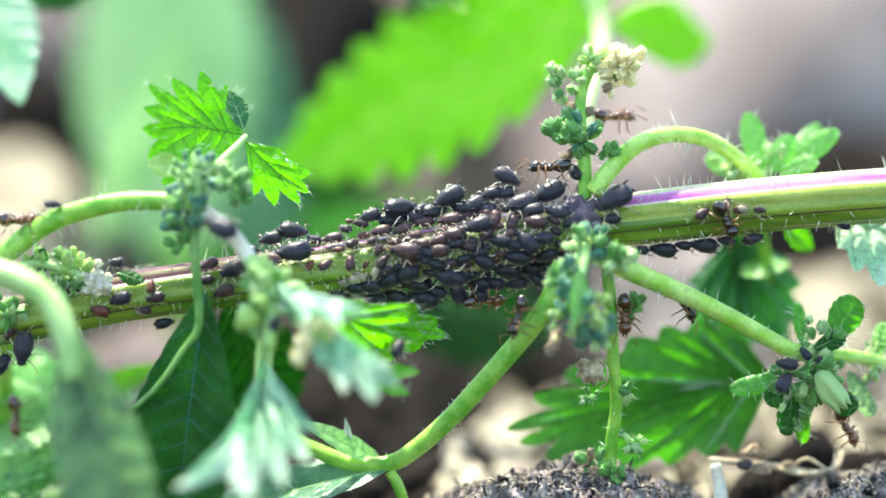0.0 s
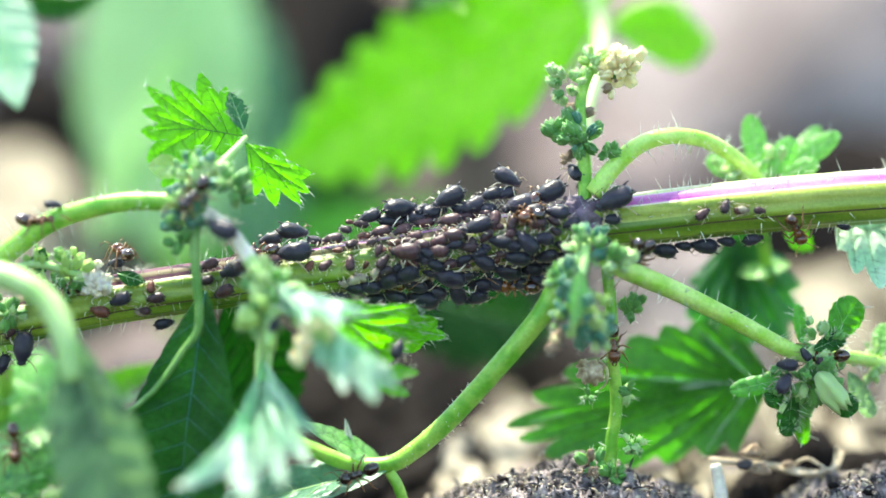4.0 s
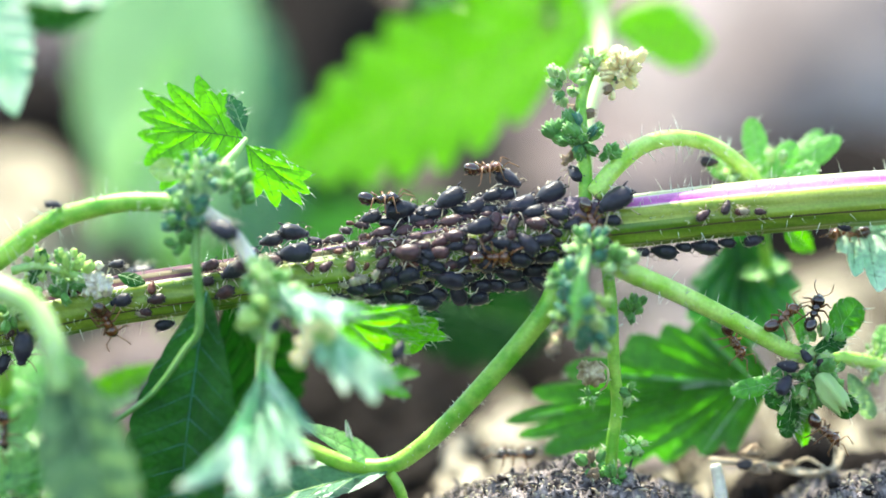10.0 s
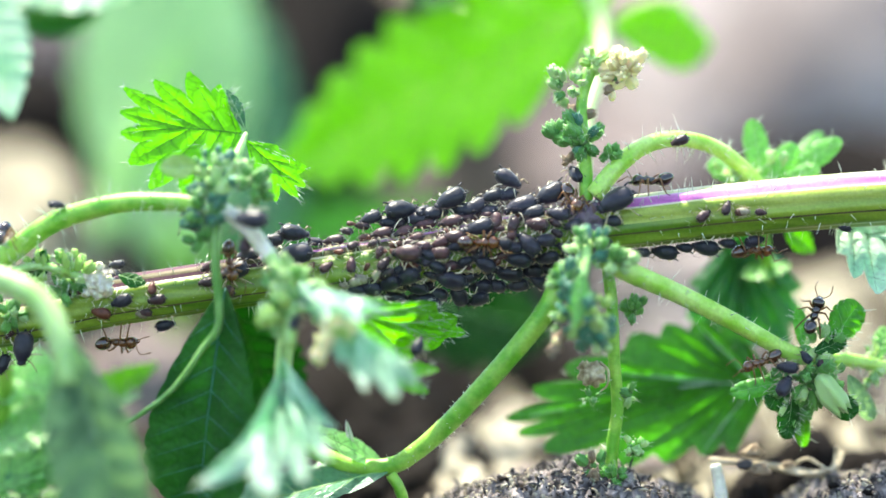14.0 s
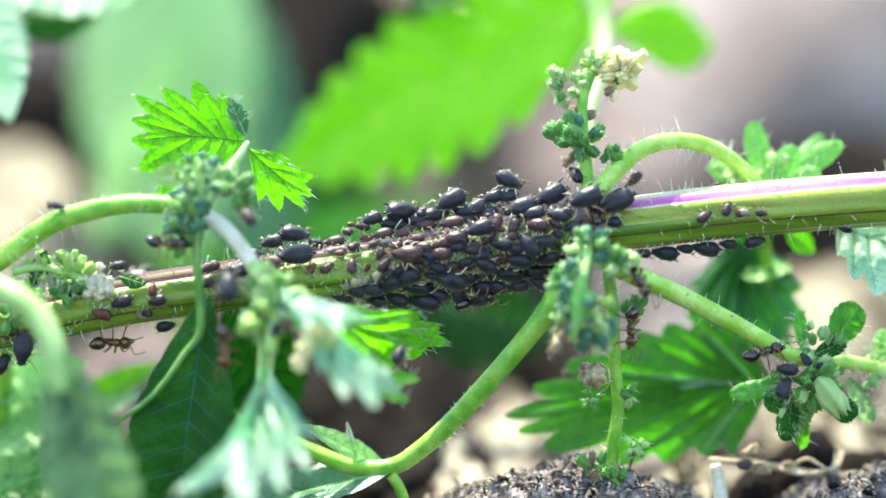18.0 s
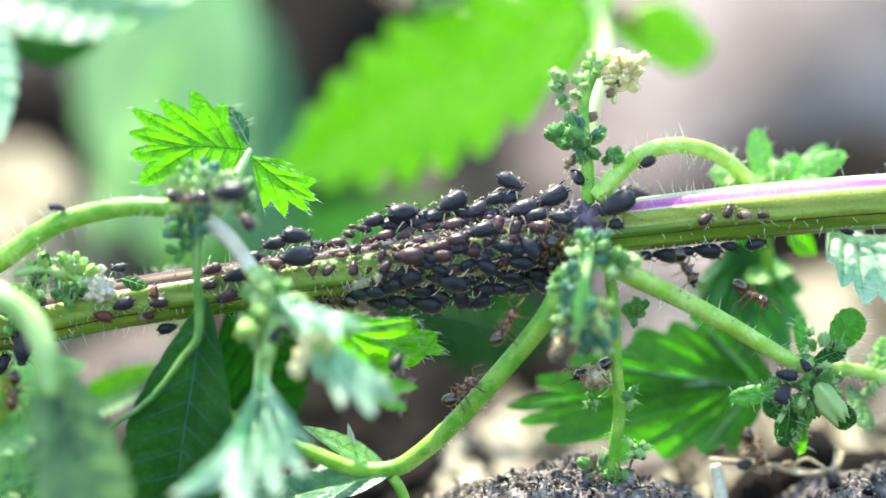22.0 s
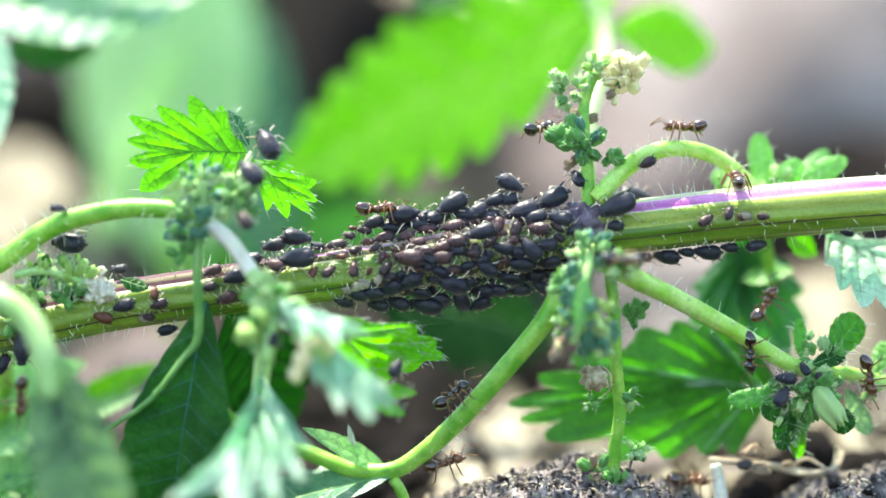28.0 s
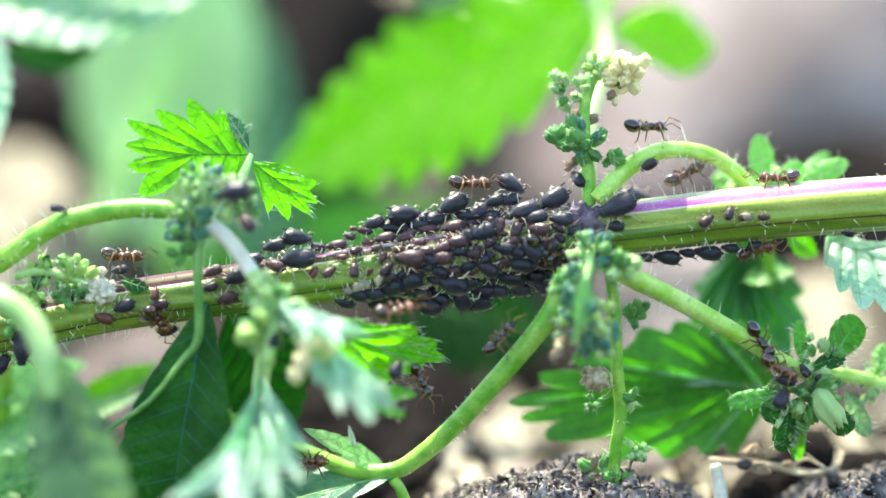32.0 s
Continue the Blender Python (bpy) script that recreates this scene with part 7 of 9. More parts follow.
        (30, 1440, 797, 1, 40, "c"), (30.22, 1400, 819, 2, 288, "c"), (30.41, 1450, 859, 2, 353, "c"), (30.59, 1506, 863, 2, 356, "c"),
        (30.78, 1562, 867, 2, 356, "c"), (31, 1620, 860, 2, 0, "c"), (31.17, 1544, 866, 2, 176, "c"), (31.3, 1488, 862, 2, 176, "c"),
        (31.43, 1400, 820, 2, 108, "c"), (31.57, 1410, 795, 1, 68, "c"), (31.7, 1413, 730, -0.9, 99, "c"), (31.83, 1403, 670, -1, 99, "c"),
        (32, 1375, 652, -2, 330, "l"))))
    walk(ANTS[6], trail((
        (0, 1208, 535, 0, 300, "l"), (0.27, 1182, 507, -3, 157, "c"), (0.5, 1112, 477, -3.9, 153, "c"), (0.73, 1060, 400, -1.9, 88, "s"),
        (1, 1070, 405, -1.9, 270, "s"), (2, 1110, 393, 1.9, 0, "b"), (2.35, 1140, 392, -1.9, 2, "s"), (2.65, 1200, 385, -1.9, 6, "s"),
        (3, 1243, 402, -1.9, 90, "s"), (3.37, 1200, 425, -0.6, 217, "s"), (3.62, 1180, 427, -0.6, 186, "s"), (3.87, 1120, 434, -0.6, 239, "s"),
        (4.12, 1112, 478, -3.9, 280, "c"), (4.37, 1147, 493, -3.5, 337, "c"), (4.63, 1182, 509, -3, 337, "c"), (4.88, 1233, 533, -2.5, 333, "c"),
        (5.13, 1267, 550, -2.1, 333, "c"), (5.38, 1317, 575, -1.6, 332, "c"), (5.63, 1367, 602, -1.1, 277, "c"), (6, 1355, 635, -1, 200, "k"),
        (6.17, 1333, 585, -1.5, 152, "c"), (6.3, 1283, 559, -2, 153, "c"), (6.43, 1217, 526, -2.6, 153, "c"), (6.57, 1165, 502, -3.2, 157, "c"),
        (6.7, 1112, 479, -3.9, 121, "c"), (6.83, 1100, 393, 1.9, 78, "b"), (7, 1110, 393, 1.9, 0, "b"), (7.16, 1036, 300, -1.2, 92, "c"),
        (7.27, 1050, 260, 5, 41, "c"), (7.38, 1058, 162, 10.2, 85, "c"), (7.5, 1060, 67, 16.3, 100, "c"), (7.62, 998, 27, 20.5, 188, "c"),
        (7.73, 868, 34, 23, 182, "c"), (7.84, 756, 38, 25, 182, "c"), (8, 655, 45, 26, 0, "c"), (9, 675, 30, 26, 0, "c"), (9.15, 793, 37, 24.3, 2, "c"),
        (9.27, 905, 33, 22.3, 2, "c"), (9.38, 1016, 26, 20, 8, "c"), (9.5, 1064, 91, 15, 273, "c"), (9.62, 1056, 181, 9, 265, "c"),
        (9.73, 1032, 257, -1.5, 229, "c"), (9.85, 1036, 326, -1.2, 270, "c"), (10, 1000, 407, 1.9, 0, "b"), (10.15, 1036, 351, -1.2, 64, "c"),
        (10.27, 1032, 258, -1.5, 49, "c"), (10.38, 1050, 261, 5, 41, "c"), (10.5, 1054, 201, 8, 86, "c"), (10.62, 1061, 127, 12.6, 85, "c"),
        (10.73, 1060, 68, 16.3, 100, "c"), (10.85, 1034, 24, 19.5, 188, "c"), (11, 985, 40, 21, 0, "c"), (11.15, 1052, 21, 19, 8, "c"),
        (11.27, 1064, 91, 15, 273, "c"), (11.38, 1059, 145, 11.4, 265, "c"), (11.5, 1053, 221, 7, 266, "c"), (11.62, 1032, 258, -1.5, 229, "c"),
        (11.73, 1034, 280, -1.3, 275, "c"), (11.85, 1020, 359, -0.6, 238, "s"), (12, 1000, 407, 1.9, 0, "b"), (12.27, 940, 419, 1.9, 190, "b"),
        (12.5, 880, 430, 1.9, 190, "b"), (12.73, 840, 391, -0.6, 121, "s"), (13, 845, 407, -1.9, 90, "s"), (14, 840, 436, 1.9, 0, "b"),
        (17, 825, 486, -1.9, 20, "s"), (18, 840, 532, -1.9, 20, "s"), (18.35, 860, 480, -0.6, 11, "s"), (18.65, 940, 466, -0.6, 10, "s"),
        (19, 960, 487, -1.9, 0, "s"), (20, 975, 470, -1.9, 90, "s"), (21, 965, 450, -1.9, 90, "s"), (22, 975, 450, -1.9, 90, "s"), (23, 965, 502, -1.9, 90, "s"),
        (23.35, 965, 556, -3.4, 236, "c"), (23.65, 935, 601, -3.2, 236, "c"), (24, 935, 632, -3, 180, "k"), (25, 905, 582, -3.4, 280, "l"),
        (25.51, 925, 617, -3.1, 234, "c"), (25.91, 900, 649, -2.8, 232, "c"), (26.3, 888, 665, -2.7, 232, "c"), (26.7, 862, 696, -2.4, 232, "c"),
        (27.09, 836, 727, -2.1, 226, "c"), (27.49, 822, 741, -2, 154, "c"), (28, 800, 702, -1.6, 40, "l"), (28.5, 822, 743, -2, 312, "c"),
        (29, 850, 757, 0, 40, "l"), (29.35, 836, 728, -2.1, 46, "c"), (29.65, 875, 682, -2.6, 52, "c"), (30, 870, 632, -2.8, 40, "l"),
        (30.5, 862, 698, -2.4, 232, "c"), (31, 860, 717, -1.8, 300, "l"), (31.22, 808, 758, -1.8, 226, "c"), (31.41, 761, 799, -1.4, 212, "c"),
        (31.59, 705, 834, -0.9, 249, "c"), (31.78, 710, 891, -0.1, 286, "c"), (32, 720, 935, 0.6, 270, "c"))))
    walk(ANTS[7], trail((
        (0, 1495, 755, 1, 300, "l"), (0.5, 1420, 757, 0, 172, "c"), (1, 1425, 745, 1, 330, "l"), (2, 1415, 738, 0, 320, "l"), (2.27, 1407, 678, -1.2, 99, "c"),
        (2.5, 1450, 630, -0.4, 21, "c"), (2.73, 1497, 632, 0.4, 357, "c"), (3, 1520, 600, 0, 270, "k"), (3.51, 1520, 634, 0.8, 236, "c"),
        (3.91, 1473, 632, 0, 177, "c"), (4.3, 1450, 630, -0.4, 201, "c"), (4.7, 1403, 658, -1, 228, "c"), (5.09, 1403, 658, -1, 228, "c"),
        (5.49, 1410, 698, -1.4, 305, "c"), (6, 1415, 692, -2, 290, "l"), (6.22, 1420, 759, 0, 262, "c"), (6.41, 1400, 809, 2, 227, "c"),
        (6.59, 1330, 829, 2, 196, "c"), (6.78, 1270, 842, 2, 192, "c"), (7, 1205, 855, 2, 0, "l"), (7.22, 1270, 842, 2, 12, "c"), (7.41, 1330, 830, 2, 12, "c"),
        (7.59, 1400, 810, 2, 47, "c"), (7.78, 1420, 760, 0, 35, "c"), (8, 1465, 746, 0, 330, "c"), (9, 1465, 766, 0, 340, "c"), (10, 1455, 762, 0, 320, "l"),
        (10.5, 1410, 786, 1, 248, "c"), (11, 1385, 802, 2, 200, "k"), (12, 1405, 767, 0, 30, "c"), (12.27, 1413, 722, -0.9, 99, "c"),
        (12.5, 1403, 662, -1, 99, "c"), (12.73, 1383, 615, -1, 152, "c"), (13, 1350, 622, -1, 20, "l"), (14, 1350, 642, -1, 200, "k"),
        (14.46, 1367, 607, -1.1, 41, "c"), (14.81, 1425, 630, -0.6, 349, "c"), (15.15, 1450, 635, -0.4, 353, "c"), (15.5, 1497, 637, 0.4, 357, "c"),
        (15.85, 1540, 642, 1.1, 275, "c"), (16.19, 1540, 642, 1.1, 275, "c"), (16.54, 1540, 642, 1.1, 275, "c"), (17, 1530, 746, 0, 300, "l"),
        (17.16, 1540, 643, 1.1, 95, "c"), (17.27, 1450, 636, -0.4, 173, "c"), (17.39, 1367, 608, -1.1, 152, "c"), (17.5, 1283, 564, -2, 153, "c"),
        (17.61, 1200, 522, -2.8, 155, "c"), (17.73, 1112, 484, -3.9, 153, "c"), (17.84, 1040, 449, -0.6, 171, "s"), (18, 1000, 407, 1.9, 0, "b"),
        (18.19, 992, 496, -3.4, 255, "c"), (18.35, 983, 518, -3.5, 249, "c"), (18.5, 955, 569, -3.3, 236, "c"), (18.65, 912, 630, -3, 232, "c"),
        (18.81, 875, 678, -2.6, 173, "c"), (19, 840, 652, -2.5, 30, "c"), (19.35, 862, 694, -2.4, 232, "c"), (19.65, 822, 739, -2, 171, "c"),
        (20, 790, 712, -1.5, 40, "l"), (20.27, 794, 769, -1.7, 226, "c"), (20.5, 742, 806, -1.2, 212, "c"), (20.73, 705, 867, -0.4, 276, "c"),
        (21, 720, 876, -1, 0, "c"), (21.27, 705, 830, -0.9, 69, "c"), (21.5, 761, 795, -1.4, 32, "c"), (21.73, 822, 740, -2, 46, "c"), (22, 815, 697, -2, 40, "l"),
        (22.22, 808, 755, -1.8, 226, "c"), (22.41, 761, 795, -1.4, 212, "c"), (22.59, 705, 830, -0.9, 249, "c"), (22.78, 710, 887, -0.1, 286, "c"),
        (23, 720, 935, 0.6, 270, "c"), (23.22, 760, 894, 1, 43, "c"), (23.41, 800, 856, 1, 28, "c"), (23.59, 856, 842, 1.8, 14, "c"),
        (23.78, 912, 828, 2.5, 14, "c"), (24, 950, 802, 3, 20, "c"), (24.35, 894, 833, 2.2, 194, "c"), (24.65, 838, 847, 1.5, 194, "c"), (25, 790, 847, 1, 0, "l"),
        (25.4, 838, 848, 1.5, 14, "c"), (25.67, 875, 838, 2, 14, "c"), (25.95, 931, 824, 2.8, 14, "c"), (26.22, 969, 825, 2.9, 344, "c"),
        (26.5, 1006, 835, 2.6, 344, "c"), (26.78, 1043, 846, 2.3, 344, "c"), (27.05, 1099, 858, 2, 358, "c"), (27.33, 1136, 859, 2, 358, "c"),
        (27.6, 1173, 861, 2, 358, "c"), (28, 1215, 852, 2, 0, "l"), (28.16, 1136, 861, 2, 178, "c"), (28.27, 1081, 828, 0.3, 124, "c"),
        (28.39, 1087, 768, -0.2, 83, "c"), (28.5, 1086, 720, 5.8, 53, "c"), (28.61, 1120, 708, 5.6, 13, "c"), (28.73, 1194, 697, 5.4, 9, "c"),
        (28.84, 1250, 688, 5.2, 14, "c"), (29, 1295, 692, 4, 0, "l"), (29.16, 1231, 692, 5.3, 189, "c"), (29.27, 1139, 706, 5.5, 189, "c"),
        (29.39, 1092, 729, -0.4, 67, "c"), (29.5, 1089, 689, -0.7, 94, "c"), (29.61, 1084, 609, -1.1, 92, "c"), (29.73, 1080, 529, -1.4, 97, "c"),
        (29.84, 1080, 449, -0.6, 67, "s"), (30, 1110, 393, 1.9, 0, "b"), (30.35, 1160, 396, 1.9, 52, "b"), (30.65, 1180, 348, -0.6, 70, "s"),
        (31, 1185, 317, 1, 20, "l"), (32, 1210, 312, 1, 30, "l"))))
    walk(ANTS[8], trail((
        (0, 30, 735, 4, 270, "k"), (1, 30, 735, 4, 90, "k"), (2, 40, 755, 3, 270, "k"), (3, 45, 715, 3, 270, "l"), (3.51, 20, 738, 4, 276, "c"),
        (3.91, 25, 778, 4, 277, "c"), (4.3, 28, 798, 4, 277, "c"), (4.7, 38, 838, 4, 291, "c"), (5.09, 52, 878, 4, 291, "c"), (5.49, 60, 898, 4, 218, "c"),
        (6, 20, 905, 4, 270, "c"), (6.35, 52, 879, 4, 111, "c"), (6.65, 30, 819, 4, 39, "c"), (7, 75, 810, 3, 200, "k"), (7.35, 38, 840, 4, 291, "c"),
        (7.65, 60, 900, 4, 218, "c"), (8, 20, 905, 4, 270, "c"), (9, 20, 905, 4, 270, "c"), (10, 20, 905, 4, 270, "c"), (11, 20, 905, 4, 270, "c"),
        (12, 20, 905, 4, 270, "c"), (13, 20, 905, 4, 270, "c"), (14, 20, 905, 4, 270, "c"), (17, 20, 905, 4, 270, "c"), (18, 20, 905, 4, 270, "c"),
        (18.35, 52, 884, 4, 111, "c"), (18.65, 30, 824, 4, 104, "c"), (19, 30, 800, 3, 270, "k"), (20, 25, 740, 4, 270, "c"), (21, 30, 690, 4, 270, "k"),
        (22, 25, 690, 4, 270, "c"), (23, 20, 700, 4, 270, "k"), (24, 25, 710, 4, 270, "c"), (25, 30, 700, 4, 270, "k"), (28, 35, 700, 4, 270, "l"),
        (29, 20, 690, 4, 270, "k"), (29.35, 22, 769, 4, 277, "c"), (29.65, 30, 829, 4, 284, "c"), (30, 35, 830, 3, 270, "l"), (30.16, 25, 789, 4, 97, "c"),
        (30.27, 16, 709, 4, 96, "c"), (30.39, 10, 649, 4, 91, "c"), (30.5, 40, 618, -0.6, 16, "s"), (30.61, 100, 607, -0.6, 12, "s"),
        (30.73, 160, 594, -0.6, 12, "s"), (30.84, 240, 580, -0.6, 9, "s"), (31, 255, 597, -1.9, 280, "s"), (32, 285, 562, -1.9, 290, "s"))))
    walk(ANTS[9], trail((
        (0, 975, 298, -1, 180, "u"), (1, 960, 275, 0, 240, "u"), (2, 960, 280, 0, 60, "u"), (2.27, 1034, 276, -1.3, 345, "c"), (2.5, 1036, 323, -1.2, 270, "c"),
        (2.73, 1000, 405, 1.9, 248, "b"), (3, 1000, 407, 1.9, 0, "b"), (3.58, 960, 412, 1.9, 136, "b"), (4.04, 940, 370, -0.6, 104, "s"),
        (4.5, 940, 370, -0.6, 104, "s"), (4.96, 940, 370, -0.6, 104, "s"), (5.42, 940, 370, -0.6, 104, "s"), (6, 930, 298, -1, 20, "u"),
        (6.16, 960, 368, -0.6, 10, "s"), (6.27, 1020, 403, 1.9, 9, "b"), (6.38, 1100, 393, 1.9, 7, "b"), (6.5, 1200, 382, 1.9, 6, "b"),
        (6.62, 1280, 373, 1.9, 6, "b"), (6.73, 1352, 429, 4, 273, "c"), (6.84, 1339, 483, 4, 256, "c"), (7, 1310, 510, 1, 300, "c"), (7.27, 1334, 502, 4, 76, "c"),
        (7.5, 1348, 448, 4, 76, "c"), (7.73, 1345, 400, 1.4, 67, "c"), (8, 1380, 365, 1.9, 0, "b"), (8.15, 1315, 280, 1.8, 139, "u"),
        (8.27, 1221, 233, 0.3, 167, "u"), (8.38, 1123, 255, -0.7, 222, "u"), (8.5, 1034, 279, -1.3, 154, "c"), (8.62, 1052, 240, 6, 86, "c"),
        (8.73, 1058, 162, 10.2, 85, "c"), (8.85, 1060, 67, 16.3, 90, "c"), (9, 1125, 38, 19, 0, "c"), (9.35, 1052, 21, 19, 160, "c"),
        (9.65, 1016, 26, 20, 188, "c"), (10, 975, 20, 21, 270, "c"), (10.22, 924, 33, 22, 182, "c"), (10.41, 868, 35, 23, 182, "c"), (10.59, 812, 37, 24, 182, "c"),
        (10.78, 756, 39, 25, 182, "c"), (11, 745, 30, 28, 0, "c"), (11.27, 700, 41, 26, 200, "c"), (11.5, 657, 76, 26.9, 219, "c"),
        (11.73, 614, 110, 27.7, 219, "c"), (12, 565, 135, 29, 0, "c"), (12.15, 686, 53, 26.3, 39, "c"), (12.27, 812, 38, 24, 2, "c"),
        (12.38, 943, 33, 21.7, 2, "c"), (12.5, 1056, 45, 17.7, 280, "c"), (12.62, 1059, 146, 11.4, 265, "c"), (12.73, 1050, 262, 5, 221, "c"),
        (12.85, 1036, 302, -1.2, 272, "c"), (13, 1000, 407, 1.9, 0, "b"), (13.5, 960, 416, 1.9, 190, "b"), (14, 920, 421, 1.9, 0, "b"),
        (14.58, 880, 431, 1.9, 190, "b"), (15.04, 840, 438, 1.9, 136, "b"), (15.5, 820, 396, -0.6, 105, "s"), (15.96, 820, 396, -0.6, 105, "s"),
        (16.42, 820, 396, -0.6, 105, "s"), (17, 810, 327, -1, 0, "u"), (17.19, 820, 397, -0.6, 296, "s"), (17.35, 880, 437, -1.9, 326, "s"),
        (17.5, 920, 430, -1.9, 10, "s"), (17.65, 980, 420, -1.9, 10, "s"), (17.81, 1040, 410, -1.9, 7, "s"), (18, 1050, 382, -1.9, 280, "s"),
        (18.27, 1036, 354, -1.2, 107, "c"), (18.5, 1034, 283, -1.3, 95, "c"), (18.73, 1030, 239, -1.6, 167, "c"), (19, 960, 240, 0, 60, "u"),
        (19.16, 1032, 261, -1.5, 275, "c"), (19.27, 1036, 330, -1.2, 270, "c"), (19.39, 1060, 408, -1.9, 291, "s"), (19.5, 1072, 465, -1.4, 277, "c"),
        (19.61, 1082, 545, -1.4, 275, "c"), (19.73, 1084, 605, -1.1, 272, "c"), (19.84, 1089, 685, -0.7, 199, "c"), (20, 1025, 682, 0, 290, "l"),
        (21, 1015, 692, 0, 290, "l"), (22, 1050, 657, -1, 200, "k"), (22.19, 1085, 626, -1, 92, "c"), (22.35, 1083, 566, -1.3, 92, "c"),
        (22.5, 1077, 506, -1.4, 97, "c"), (22.65, 1072, 466, -1.4, 112, "c"), (22.81, 1020, 454, -0.6, 137, "s"), (23, 1000, 407, 1.9, 0, "b"),
        (23.16, 1036, 356, -1.2, 64, "c"), (23.27, 1034, 285, -1.3, 95, "c"), (23.39, 1050, 266, 5, 41, "c"), (23.5, 1052, 246, 6, 86, "c"),
        (23.61, 1056, 186, 9, 85, "c"), (23.73, 1061, 132, 12.6, 85, "c"), (23.84, 1064, 96, 15, 93, "c"), (24, 1070, 62, 14, 90, "c"), (25, 1065, 87, 14, 90, "l"),
        (25.43, 1061, 133, 12.6, 265, "c"), (25.73, 1058, 169, 10.2, 265, "c"), (26.04, 1054, 207, 8, 266, "c"), (26.35, 1052, 247, 6, 266, "c"),
        (26.65, 1032, 264, -1.5, 129, "c"), (26.96, 1032, 264, -1.5, 129, "c"), (27.27, 1030, 242, -1.6, 161, "c"), (27.57, 1030, 242, -1.6, 161, "c"),
        (28, 955, 230, 0, 70, "u"), (28.27, 1030, 243, -1.6, 341, "c"), (28.5, 1036, 308, -1.2, 272, "c"), (28.73, 1020, 366, -0.6, 238, "s"),
        (29, 1000, 407, 1.9, 0, "b"), (29.5, 960, 467, -0.6, 247, "s"), (30, 960, 457, -1.9, 0, "s"), (30.35, 900, 439, -1.9, 137, "s"),
        (30.65, 860, 395, -0.6, 122, "s"), (31, 845, 342, -1.5, 50, "u"), (31.19, 880, 392, -0.6, 10, "s"), (31.35, 960, 378, -0.6, 10, "s"),
        (31.5, 1020, 367, -0.6, 9, "s"), (31.65, 1063, 328, -1.5, 51, "u"), (31.81, 1107, 280, -0.9, 42, "u"), (32, 1140, 227, 0, 0, "u"))))
